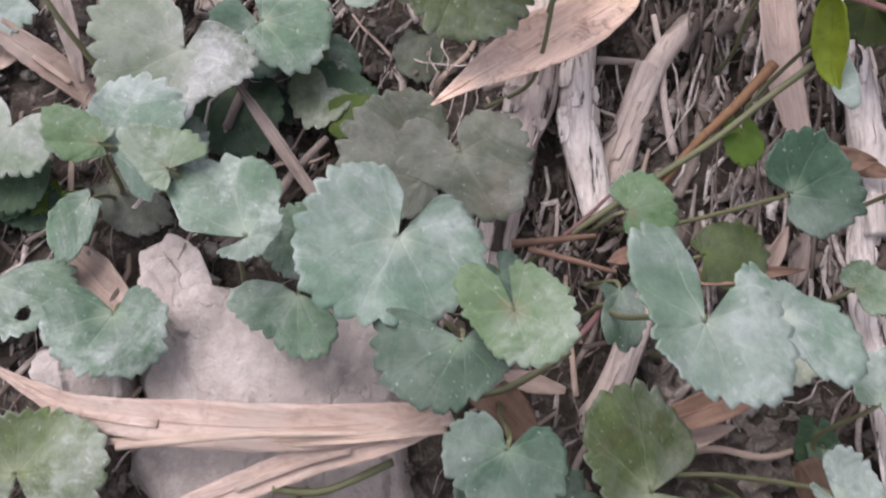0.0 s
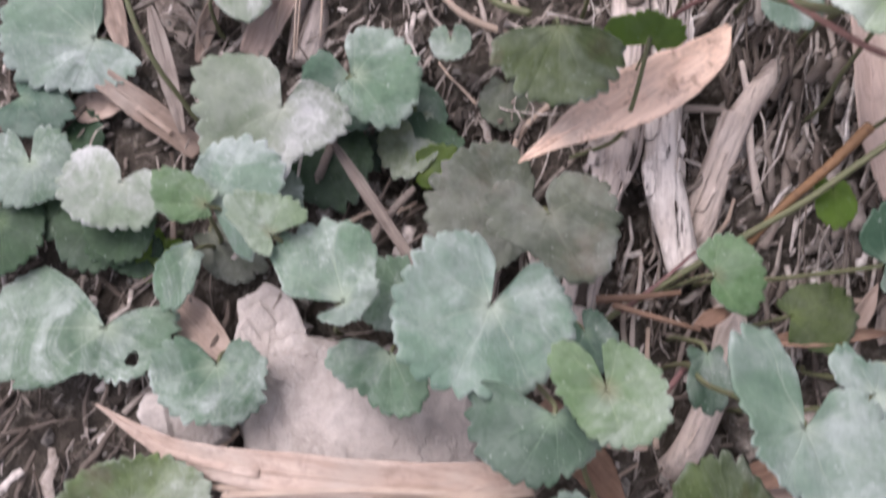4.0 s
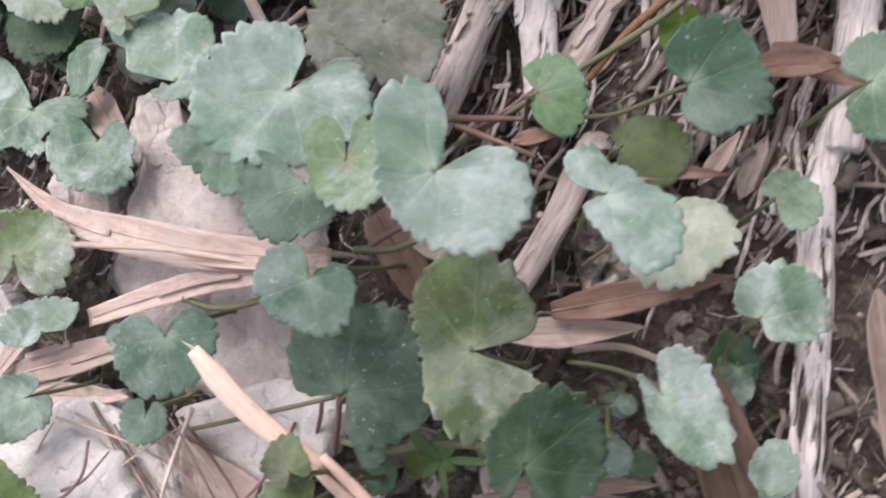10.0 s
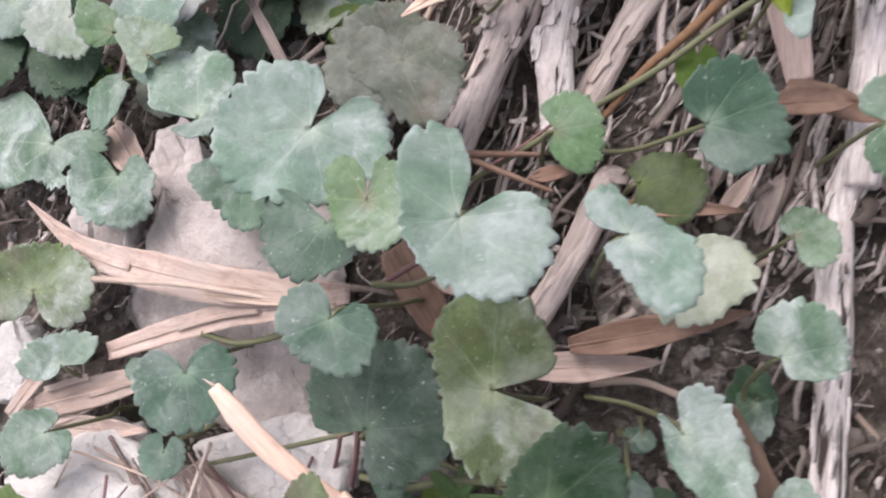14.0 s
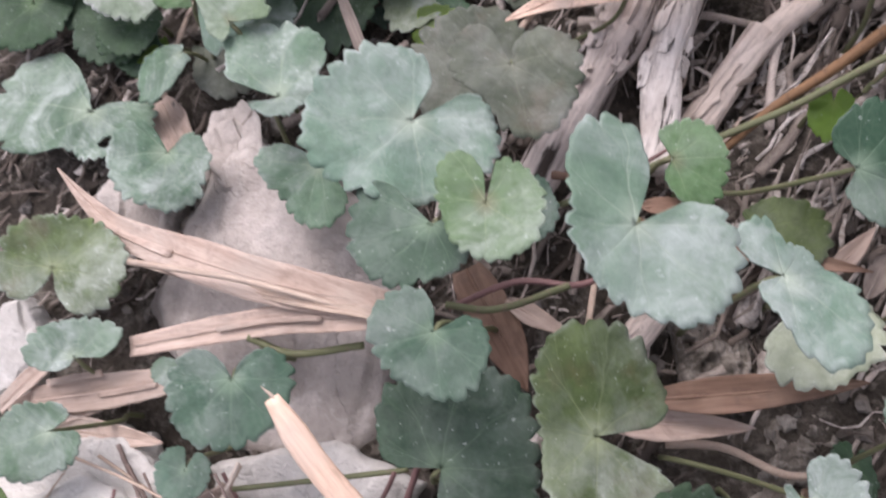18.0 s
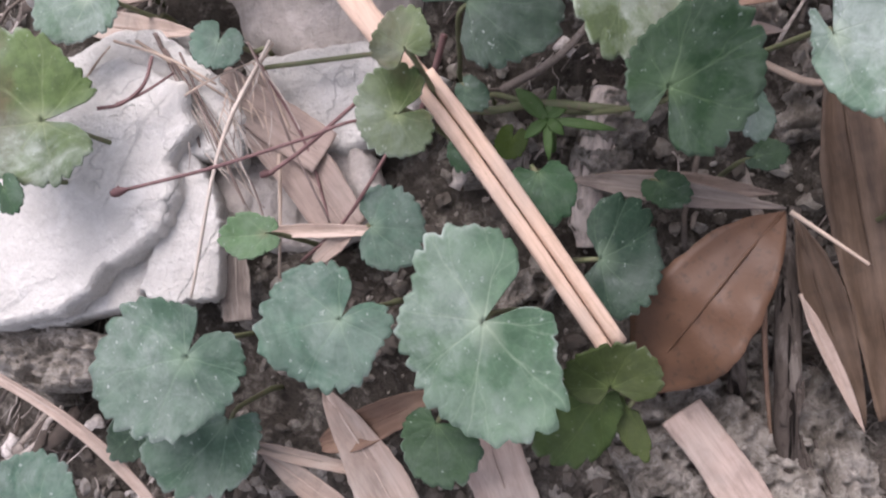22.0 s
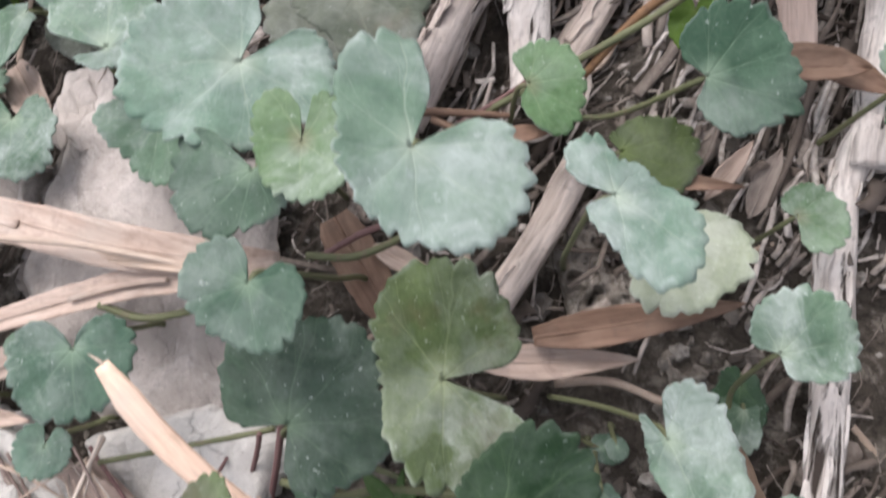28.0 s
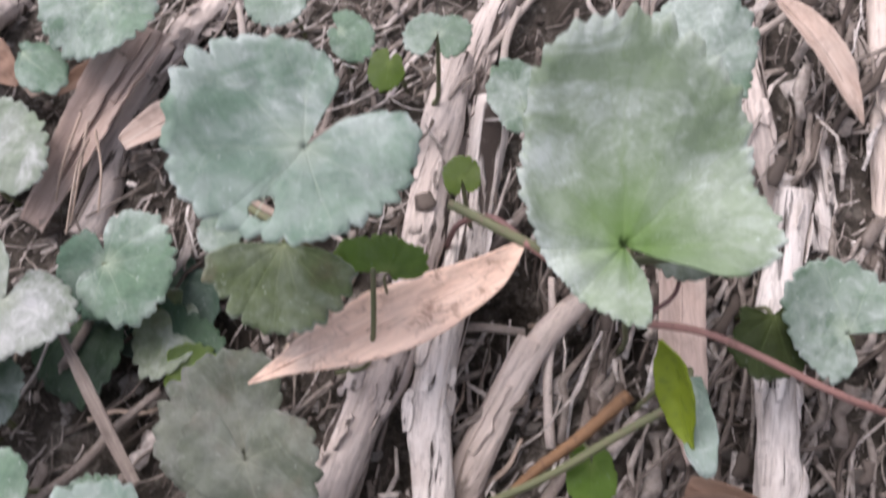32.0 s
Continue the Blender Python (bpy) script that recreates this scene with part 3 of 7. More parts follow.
LEAF_LABEL = {
    "dusty_green_leaf": "round scalloped grey-green leaf dusted with dried mud, on a thin stalk",
    "yellowish_green_leaf": "yellowish green dusty leaf with a brown-tinged centre",
    "pale_leaf_underside": "turned-over leaf showing its pale cream underside",
    "deep_olive_leaf": "dark olive green hood-shaped leaf with scalloped edge",
    "dark_teal_leaf": "dark bluish green scalloped leaf with pale specks, on a thin stalk",
    "shade_painted_green_leaf": "round scalloped green leaf coloured dark as if in shade, on a thin stalk",
    "bluish_green_leaf": "bluish green kidney-shaped scalloped leaf on a thin stalk",
    "pale_dusty_leaf": "pale green dusty scalloped leaf on a long stalk",
    "mud_coated_leaf": "scalloped leaf coated with whitish dried mud",
    "olive_leaf": "olive green leaf with brownish patches on a thin stalk",
    "browned_leaf": "dull brownish green dusty leaf lying over dry litter",
    "pale_funnel_leaf": "large pale green funnel-shaped leaf with a yellow-green centre",
    "young_green_leaf": "fresh yellow-green young leaf on a slender stalk",
}
count = [0]


def leaf(place, turn, gap, reaches, material=M_GREEN, root=None, label="", stalk=M_PETIOLE, thick=0.0007, **shape):
    count[0] += 1
    seed = count[0]
    rng = random.Random(seed * 7 + 1)
    m = pose(*place, *turn)
    head = m.translation
    if root is None:
        back = m.to_3x3() @ Vector((rng.uniform(-0.4, 0.4), -1, 0))
        reach = 0.003 + 0.12 * max(0.0, head.z + 0.02)
        root = (head.x + back.x * reach, head.y + back.y * reach)
    foot = Vector((root[0], root[1], ground_z(*root) - 0.002))
    base = thing("pennywort_leaf", Matrix.Translation(foot), label or LEAF_LABEL[material.name], "leaf", "creeping plant leaves")
    b = part("blade", blade_mesh(gap, reaches, seed, material=material, **shape), base)
    b.matrix_local = Matrix.Translation(-foot) @ m
    thicken(b, 0.00035)
    size = 0.0005 * (max(reaches) + sum(reaches) / len(reaches))
    if size > 0.0105:
        tone = {"shade_painted_green_leaf": M_VEIN_DARK, "dark_teal_leaf": M_VEIN_DARK, "deep_olive_leaf": M_VEIN_DARK, "olive_leaf": M_VEIN_DARK, "browned_leaf": M_VEIN_DARK, "young_green_leaf": M_VEIN_DARK, "pale_funnel_leaf": M_VEIN_DARK, "mud_coated_leaf": M_VEIN_GREY}.get(material.name, M_VEIN)
        for k in range(7):
            part("vein", vein_mesh(b.data, shape.get("teeth") or 18 + round(size * 400), k, size, tone), b)
    up = m.to_3x3() @ Vector((0, 0, 1))
    back = m.to_3x3() @ Vector((0, -1, 0))
    a = head - up * 0.0006 - foot
    mid = (a * 0.55 + back * 0.003 - up * 0.006)
    low = Vector((0, 0, max(0.003, a.z * 0.28)))
    path = spline([a, a - up * 0.004 + back * 0.003, mid, low, Vector((0, 0, 0))], 18)
    v, f = tube(path, lambda u: thick * (0.85 + 0.45 * u), 8)
    part("petiole", mesh_of("petiole", v, f, stalk), base)
    return base


leaf((-0.0124, -0.0048, 0.0345), (22, -7, 155), 16, (17.6, 21.8, 22.4, 23.4, 23.2, 22.9, 23.4, 24.1, 24.3, 24.6, 25.3, 27.2, 28.4, 27.3, 26.0, 23.7, 24.0, 23.6, 22.9, 20.9, 12.7), M_PALE)
leaf((0.0138, -0.0257, 0.0501), (12, 3, -167), 8, (12.0, 12.0, 12.0, 11.9, 12.6, 13.1, 13.7, 15.5, 15.6, 14.6, 13.5, 12.3, 12.1, 10.5, 10.0, 10.4, 11.5, 13.7, 16.4, 16.5, 8.2), M_LIME, mud=0.8, clean=130, fold=0.08)
leaf((0.0444, -0.0326, 0.0808), (11, -7, 153), 21, (12.5, 16.4, 18.6, 19.5, 20.3, 20.2, 19.4, 16.6, 14.8, 13.0, 12.5, 11.3, 11.7, 11.9, 11.5, 13.2, 16.9, 21.1, 21.8, 19.9, 9.8), M_PALE, mud=0.9)
leaf((0.0024, -0.0316, 0.0447), (6, 8, -175), 54, (9.0, 9.4, 9.8, 11.8, 11.7, 12.1, 12.9, 13.0, 13.5, 13.8, 14.3, 17.0, 17.3, 18.5, 19.4, 20.7, 20.9, 21.2, 20.8, 20.7, 16.9), M_BLUE)
leaf((0.0110, -0.0556, 0.0532), (-2, 2, 163), 30, (7.4, 10.0, 11.6, 12.5, 13.2, 14.0, 15.0, 14.6, 13.4, 12.6, 12.3, 12.6, 12.7, 13.4, 14.4, 14.1, 13.7, 12.1, 11.0, 8.9, 4.6), M_BLUE)
leaf((-0.0392, -0.0767, 0.0270), (-3, 1, -163), 26, (3.4, 11.3, 15.0, 16.3, 16.0, 16.0, 16.1, 16.9, 17.6, 18.2, 17.6, 17.3, 15.8, 12.0, 3.5), M_BLUE)
leaf((-0.1109, -0.0617, 0.0088), (2, -6, 4), 22, (5.8, 15.7, 21.4, 22.5, 21.9, 18.4, 16.9, 15.7, 17.5, 20.2, 24.6, 24.4, 21.6, 17.2, 5.9), M_OLIVE, clean=-22)
leaf((-0.0923, -0.0837, 0.0112), (2, 4, 45), 60, (2.6, 8.1, 15.8, 15.2, 11.6, 10.9, 12.3, 15.3, 8.7), M_GREEN)
leaf((-0.0904, -0.0197, 0.0072), (-2, -0, -172), 37, (8.6, 10.0, 12.1, 12.8, 15.5, 15.1, 15.9, 18.0, 17.9, 19.0, 17.9, 17.5, 18.0, 18.9, 19.3, 20.3, 21.3, 19.8, 17.8, 15.4, 9.6), M_GREEN)
leaf((-0.0394, -0.0159, 0.0163), (4, -3, 155), 87, (5.1, 11.2, 15.0, 16.0, 18.0, 18.7, 18.8, 17.6, 16.4, 15.6, 14.2, 13.6, 14.2, 15.7, 16.6, 17.8, 18.8, 17.3, 14.8, 11.0, 4.7), M_GREEN, mud=0.7)
leaf((-0.0507, -0.0039, 0.0293), (-4, -8, -75), 16, (16.2, 18.2, 26.9, 25.8, 25.1, 24.1, 22.7, 17.7, 10.8, 10.5, 8.8, 6.9, 6.1, 6.0, 6.2, 5.7, 6.1, 7.0, 7.0, 7.8, 9.0), M_GREEN)
leaf((-0.0709, 0.0136, 0.0308), (4, 1, 64), 50, (3.0, 6.4, 6.1, 5.9, 6.0, 6.7, 6.7, 7.1, 8.1, 10.3, 14.3, 17.1, 15.3, 13.4, 12.1, 11.5, 11.6, 12.1, 11.4, 11.3, 11.5), M_LIME)
leaf((0.0915, 0.0088, 0.0269), (4, 13, -65), 56, (6.3, 10.0, 12.3, 13.8, 15.7, 17.3, 18.5, 19.3, 19.2, 18.7, 18.2, 19.3, 20.3, 21.1, 18.4, 16.4, 15.8, 13.4, 10.5, 8.1, 6.1), M_BLUE, mud=0.8, root=(0.0572, 0.0102), grip=1.1, clean=-58)
leaf((0.0515, 0.0081, 0.0120), (1, 6, -76), 60, (8.1, 9.8, 12.5, 13.8, 14.1, 15.0, 16.6, 9.0, 4.1), M_LIME, mud=0.4)
leaf((0.0762, -0.0255, 0.0455), (-18, -14, -71), 19, (8.0, 11.6, 14.0, 13.4, 13.5, 7.8, 8.1, 9.6, 9.3, 9.9, 13.5, 16.3, 18.5, 20.4, 23.1, 21.0, 13.8, 10.7, 9.2, 7.9, 7.1), M_PALE, fold=0.06)
leaf((0.0922, -0.0213, 0.0061), (3, -4, -124), 75, (5.0, 6.2, 8.2, 9.8, 13.0, 15.4, 16.9, 18.5, 19.3, 19.8, 19.7, 18.9, 19.4, 21.1, 20.8, 21.0, 20.5, 20.8, 18.3, 14.7, 8.5), M_UNDER)
leaf((0.0766, -0.0022, 0.0018), (2, 5, -68), 60, (5.2, 5.6, 8.8, 12.8, 18.9, 19.8, 17.7, 9.4, 8.4), M_DEEP)
leaf((0.1189, -0.0127, 0.0041), (3, 6, -40), 60, (3.4, 5.0, 6.9, 8.7, 9.4, 11.7, 13.0, 11.7, 7.6), M_LIME)
leaf((0.1176, -0.0462, 0.0109), (3, 6, -34), 60, (5.3, 8.8, 12.5, 15.5, 17.9, 18.0, 16.4, 8.4, 5.5), M_GREEN, root=(0.1152, -0.0602))
leaf((0.1349, 0.0153, 0.0210), (-0, -0, -80), 28, (5.9, 9.8, 12.1, 13.1, 14.6, 16.1, 17.5, 17.9, 17.8, 17.5, 16.7, 15.5, 13.5, 9.8, 5.2), M_GREEN, clean=66)
leaf((0.0951, -0.0690, 0.0242), (-0, -5, -146), 17, (9.9, 11.9, 13.7, 13.4, 13.8, 13.4, 14.6, 16.5, 20.4, 22.0, 19.4, 14.1, 9.7, 7.3, 5.6, 4.8, 4.5, 4.6, 5.0, 6.4, 8.3), M_GREEN, root=(0.0700, -0.0655))
leaf((0.0654, -0.0913, 0.0311), (11, 10, 4), 16, (9.2, 9.3, 9.4, 9.3, 9.6, 10.0, 11.1, 12.0, 13.3, 15.4, 19.5, 22.6, 22.9, 22.5, 21.5, 20.0, 19.1, 16.7, 18.0, 15.7, 12.2), M_DARK, root=(0.0214, -0.0916))
leaf((0.0479, -0.0665, 0.0292), (21, 9, 101), 17, (19.3, 20.0, 19.8, 20.8, 23.1, 22.7, 20.0, 18.0, 15.1, 13.4, 13.5, 15.1, 18.9, 23.0, 26.1, 26.0, 26.7, 25.6, 23.0, 20.7, 18.0), M_OLIVE, mud=0.8, clean=56, fold=0.07)
leaf((0.0163, -0.0826, 0.0279), (-4, 2, -33), 42, (11.2, 14.9, 17.5, 20.8, 23.1, 23.2, 23.0, 24.0, 25.4, 26.5, 26.9, 24.2, 22.5, 22.6, 23.2, 22.5, 19.5, 18.0, 16.3, 14.8, 10.7), M_TEAL)
leaf((0.0428, -0.1512, 0.0279), (3, -7, 146), 16, (9.8, 16.3, 16.3, 18.0, 25.5, 27.4, 27.2, 26.0, 23.5, 21.8, 19.2, 18.8, 19.7, 18.9, 17.1, 21.5, 22.8, 22.4, 21.6, 19.5, 14.8), M_GREEN, mud=0.5, clean=-141)
leaf((0.0104, -0.1612, 0.0242), (8, 0, 166), 13, (3.6, 9.0, 11.6, 13.0, 12.1, 11.7, 13.5, 15.9, 16.8, 17.1, 17.3, 18.4, 20.6, 20.0, 19.2, 18.6, 18.7, 15.5, 14.0, 12.4, 7.5), M_BLUE)
leaf((-0.0224, -0.1815, 0.0259), (1, -2, 174), 6, (5.0, 8.9, 13.1, 14.2, 14.9, 14.7, 15.9, 16.2, 17.8, 20.1, 21.4, 23.2, 25.2, 26.5, 25.2, 22.9, 21.7, 17.4, 13.9, 12.6, 11.6), M_BLUE)
leaf((-0.0146, -0.1966, 0.0080), (0, -0, -171), 60, (8.5, 8.5, 11.1, 15.7, 19.6, 24.7, 27.0, 19.9, 19.9), M_BLUE)
leaf((-0.0400, -0.2081, 0.0040), (0, -0, 152), 16, (4.4, 5.3, 5.4, 9.0, 11.8, 9.3, 6.0, 6.0, 4.9), M_TEAL)
leaf((-0.0558, -0.2343, 0.0120), (0, 0, 53), 16, (13.3, 16.2, 16.5, 16.7, 15.2, 14.3, 12.0, 11.8, 9.7), M_BLUE)
leaf((0.0114, -0.1139, 0.0360), (6, -12, 130), 12, (7.2, 8.7, 9.8, 10.2, 9.5, 9.4, 9.4, 9.1, 9.1, 9.9, 11.0, 11.5, 11.2, 11.2, 7.3), M_OLIVE, grip=1.1, mud=0.5, clean=153)
leaf((0.0047, -0.1376, 0.0062), (5, 5, -78), 48, (5.4, 10.2, 11.7, 14.4, 14.8, 14.8, 12.5, 9.3, 4.0), M_BLUE)
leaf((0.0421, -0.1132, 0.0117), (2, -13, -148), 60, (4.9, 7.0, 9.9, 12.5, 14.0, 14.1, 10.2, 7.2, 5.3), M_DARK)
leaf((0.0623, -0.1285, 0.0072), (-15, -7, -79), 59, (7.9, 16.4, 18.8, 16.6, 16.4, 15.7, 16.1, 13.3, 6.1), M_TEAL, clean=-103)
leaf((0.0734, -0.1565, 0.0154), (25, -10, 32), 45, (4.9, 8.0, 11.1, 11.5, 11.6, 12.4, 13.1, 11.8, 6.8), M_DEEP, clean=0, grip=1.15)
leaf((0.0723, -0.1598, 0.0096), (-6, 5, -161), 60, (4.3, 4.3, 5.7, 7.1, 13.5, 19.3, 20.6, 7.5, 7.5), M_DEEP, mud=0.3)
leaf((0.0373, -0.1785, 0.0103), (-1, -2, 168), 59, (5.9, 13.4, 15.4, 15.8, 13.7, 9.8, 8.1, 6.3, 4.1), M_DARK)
leaf((-0.0199, -0.1479, 0.0113), (6, 0, 113), 16, (3.9, 4.8, 4.8, 9.5, 13.3, 9.3, 4.5, 4.5, 3.7), M_LIME, mud=0.3)
leaf((-0.0777, -0.1386, 0.0300), (12, 6, 122), 13, (6.7, 15.4, 16.5, 16.9, 17.2, 17.1, 19.4, 22.2, 26.0, 29.8, 29.4, 23.4, 17.4, 15.5, 14.9), M_OLIVE, grip=1.1, clean=83)
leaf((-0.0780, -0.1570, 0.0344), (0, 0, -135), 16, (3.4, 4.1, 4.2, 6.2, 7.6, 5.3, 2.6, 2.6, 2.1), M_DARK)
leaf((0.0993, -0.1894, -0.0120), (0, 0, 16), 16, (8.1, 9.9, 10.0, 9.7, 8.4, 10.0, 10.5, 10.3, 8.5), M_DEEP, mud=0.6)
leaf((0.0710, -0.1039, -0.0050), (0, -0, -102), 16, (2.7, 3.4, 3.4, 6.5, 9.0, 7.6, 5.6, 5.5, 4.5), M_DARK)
leaf((-0.0854, -0.1026, 0.0202), (0, -0, 124), 16, (8.4, 10.3, 10.4, 15.2, 18.5, 13.7, 7.8, 7.7, 6.3), M_GREEN)
leaf((-0.0506, -0.1028, 0.0111), (11, -15, -173), 16, (5.3, 6.5, 6.6, 7.8, 8.3, 8.5, 7.9, 7.8, 6.4), M_BLUE)
leaf((-0.1484, 0.0920, -0.0135), (2, -2, 127), 45, (4.4, 19.5, 20.1, 20.1, 19.7, 20.9, 23.2, 28.9, 31.5, 33.4, 37.2, 35.9, 32.6, 30.7, 7.1), M_PALE, clean=102)
leaf((-0.1045, 0.1013, 0.0000), (-0, -0, -26), 60, (10.9, 26.2, 26.7, 24.7, 23.8, 23.9, 23.1, 22.5, 22.2, 22.0, 21.7, 20.6, 19.1, 16.2, 3.6), M_MUD)
leaf((-0.0757, 0.0581, 0.0098), (-0, -3, 166), 19, (10.6, 13.3, 15.9, 18.9, 21.6, 19.9, 18.7, 18.0, 17.0, 26.2, 27.0, 28.0, 29.4, 28.6, 26.3, 26.6, 30.1, 28.3, 22.8, 17.5, 10.6), M_MUD, clean=91)
leaf((-0.0927, 0.0256, 0.0180), (0, -0, -30), 60, (10.7, 10.7, 10.7, 18.2, 23.0, 25.0, 21.2, 21.2, 21.2), M_PALE)
leaf((-0.0559, 0.0733, -0.0008), (-1, -4, -107), 53, (12.9, 15.5, 18.7, 19.5, 21.1, 20.3, 20.8, 20.8, 22.0, 22.5, 22.8, 22.9, 22.9, 22.2, 19.1, 16.9, 14.9, 12.8, 10.8, 8.7, 5.6), M_GREEN)
leaf((-0.0252, 0.0882, -0.0053), (0, -0, -179), 16, (5.7, 7.0, 7.1, 7.7, 7.5, 7.7, 7.1, 7.0, 5.7), M_GREEN)
leaf((-0.0343, 0.0448, -0.0130), (-0, -0, -102), 58, (6.9, 9.4, 13.3, 16.4, 13.1, 6.8, 5.2, 3.7, 2.1), M_YOUNG)
leaf((-0.1247, 0.0348, 0.0060), (0, -0, 166), 26, (2.3, 9.7, 10.7, 11.3, 16.3, 16.8, 14.3, 14.7, 16.8, 19.0, 20.3, 20.3, 19.5, 14.9, 4.5), M_MUD)
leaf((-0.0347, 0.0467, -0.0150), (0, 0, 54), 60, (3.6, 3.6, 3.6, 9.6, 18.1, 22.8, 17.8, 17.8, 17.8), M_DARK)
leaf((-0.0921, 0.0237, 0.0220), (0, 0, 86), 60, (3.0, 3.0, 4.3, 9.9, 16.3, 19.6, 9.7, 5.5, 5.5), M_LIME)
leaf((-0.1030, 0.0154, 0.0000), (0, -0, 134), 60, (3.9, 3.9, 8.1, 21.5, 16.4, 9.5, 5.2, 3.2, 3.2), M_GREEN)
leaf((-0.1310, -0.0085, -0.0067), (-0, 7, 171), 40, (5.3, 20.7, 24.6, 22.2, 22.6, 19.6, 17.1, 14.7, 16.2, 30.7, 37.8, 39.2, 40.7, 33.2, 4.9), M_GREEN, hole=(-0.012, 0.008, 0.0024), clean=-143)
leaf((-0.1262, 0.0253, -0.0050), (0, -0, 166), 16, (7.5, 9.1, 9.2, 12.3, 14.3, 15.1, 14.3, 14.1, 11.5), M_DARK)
leaf((-0.0046, 0.0252, -0.0080), (0, -0, 91), 60, (8.3, 10.8, 17.0, 21.4, 27.5, 30.1, 31.4, 29.3, 15.9), M_BROWN)
leaf((0.0045, 0.0238, 0.0166), (0, 6, -154), 16, (6.0, 10.8, 14.0, 15.7, 18.4, 19.0, 19.7, 20.3, 22.2, 23.8, 22.5, 19.2, 14.9, 12.4, 13.5, 14.6, 17.1, 18.5, 19.0, 18.4, 14.6), M_BROWN)
leaf((0.0064, 0.0769, 0.0269), (-8, -2, -178), 95, (10.9, 19.9, 20.6, 22.0, 22.1, 22.6, 23.2, 24.1, 24.0, 23.5, 23.7, 23.3, 22.7, 22.8, 22.1, 20.5, 20.7, 23.0, 21.5, 19.5, 14.4), M_OLIVE, mud=0.45)
leaf((0.0760, 0.1010, 0.0100), (0, -0, -157), 16, (8.8, 10.7, 10.9, 15.7, 19.0, 12.1, 4.2, 4.2, 3.4), M_PALE)
leaf((0.0196, 0.0881, 0.0613), (17, -13, 155), 11, (12.7, 21.0, 25.6, 24.6, 23.0, 21.6, 21.3, 22.6, 24.1, 23.3, 24.0, 26.2, 28.7, 28.9, 29.7, 30.3, 30.4, 30.0, 29.7, 29.4, 21.7), M_PALE, hole=(-0.0012, 0.0166, 0.0029), fold=0.07)
leaf((0.0884, 0.0766, 0.0500), (0, 0, 52), 17, (8.2, 18.9, 17.8, 15.9, 14.9, 15.0, 15.9, 17.3, 19.9, 25.0, 29.5, 38.4, 43.0, 43.5, 40.3, 37.0, 32.2, 27.6, 28.4, 28.9, 22.8), M_FUNNEL, cup=0.40, wave=0.10, pleat=0.034, notch=0.04, teeth=40)
leaf((0.1054, 0.1301, 0.0334), (-0, 0, 0), 16, (8.3, 10.1, 10.2, 18.8, 25.8, 20.6, 13.5, 13.3, 10.9), M_GREEN)
leaf((0.0634, 0.1220, 0.0200), (0, 0, 21), 16, (5.7, 6.9, 7.0, 13.1, 18.1, 11.3, 3.7, 3.6, 3.0), M_GREEN)
leaf((0.1444, 0.0702, 0.0200), (0, 0, 59), 39, (6.6, 12.7, 12.0, 13.6, 17.6, 19.8, 18.2, 14.7, 8.7), M_GREEN)
leaf((0.1294, 0.0746, 0.0140), (0, -0, -162), 60, (5.4, 5.4, 9.4, 13.6, 15.2, 17.6, 15.5, 8.5, 8.5), M_DEEP, mud=0.15)
leaf((0.1073, 0.0540, 0.0270), (0, 14, -168), 60, (1.8, 2.6, 3.4, 6.0, 24.0, 5.6, 3.2, 2.4, 1.8), M_PALE, root=(0.1022, 0.0522))
leaf((-0.0744, 0.1562, 0.0100), (0, -0, -154), 16, (14.5, 17.7, 18.0, 20.2, 20.4, 21.7, 20.6, 20.3, 16.7), M_GREEN)
leaf((-0.1036, 0.1409, -0.0000), (0, -0, -125), 16, (3.6, 4.4, 4.4, 13.5, 21.6, 12.0, 1.7, 1.7, 1.4), M_GREEN)
leaf((-0.0175, 0.1619, 0.0100), (0, -0, -169), 16, (8.6, 10.5, 10.6, 11.6, 11.3, 11.6, 10.8, 10.6, 8.7), M_GREEN)
leaf((0.0044, 0.1502, 0.0100), (0, -0, -131), 16, (6.5, 7.9, 8.0, 11.4, 13.6, 9.1, 3.7, 3.7, 3.0), M_GREEN)
leaf((0.0365, 0.1448, 0.0200), (0, -0, -1), 16, (8.3, 10.1, 10.3, 8.4, 5.6, 8.3, 10.0, 9.9, 8.1), M_GREEN)
leaf((0.0229, 0.1378, 0.0150), (0, -0, 180), 16, (2.9, 3.6, 3.6, 7.2, 10.1, 8.4, 6.0, 5.9, 4.8), M_YOUNG)
leaf((0.0339, 0.0731, 0.0230), (12, 14, -23), 60, (15.1, 15.1, 10.1, 9.7, 8.8, 11.0, 9.5, 2.8, 2.8), M_YOUNG, thick=0.0004)
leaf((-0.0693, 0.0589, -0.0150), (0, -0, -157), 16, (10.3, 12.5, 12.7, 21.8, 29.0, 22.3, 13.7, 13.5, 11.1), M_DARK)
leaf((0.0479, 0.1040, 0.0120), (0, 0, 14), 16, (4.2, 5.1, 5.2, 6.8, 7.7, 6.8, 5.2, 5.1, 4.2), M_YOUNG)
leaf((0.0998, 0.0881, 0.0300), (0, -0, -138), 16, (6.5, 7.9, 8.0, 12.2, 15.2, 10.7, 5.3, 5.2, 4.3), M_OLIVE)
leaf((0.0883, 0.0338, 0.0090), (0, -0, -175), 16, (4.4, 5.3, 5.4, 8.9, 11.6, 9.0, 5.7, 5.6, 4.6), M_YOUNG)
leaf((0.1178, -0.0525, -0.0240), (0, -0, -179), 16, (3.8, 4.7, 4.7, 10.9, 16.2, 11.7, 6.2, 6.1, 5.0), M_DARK)
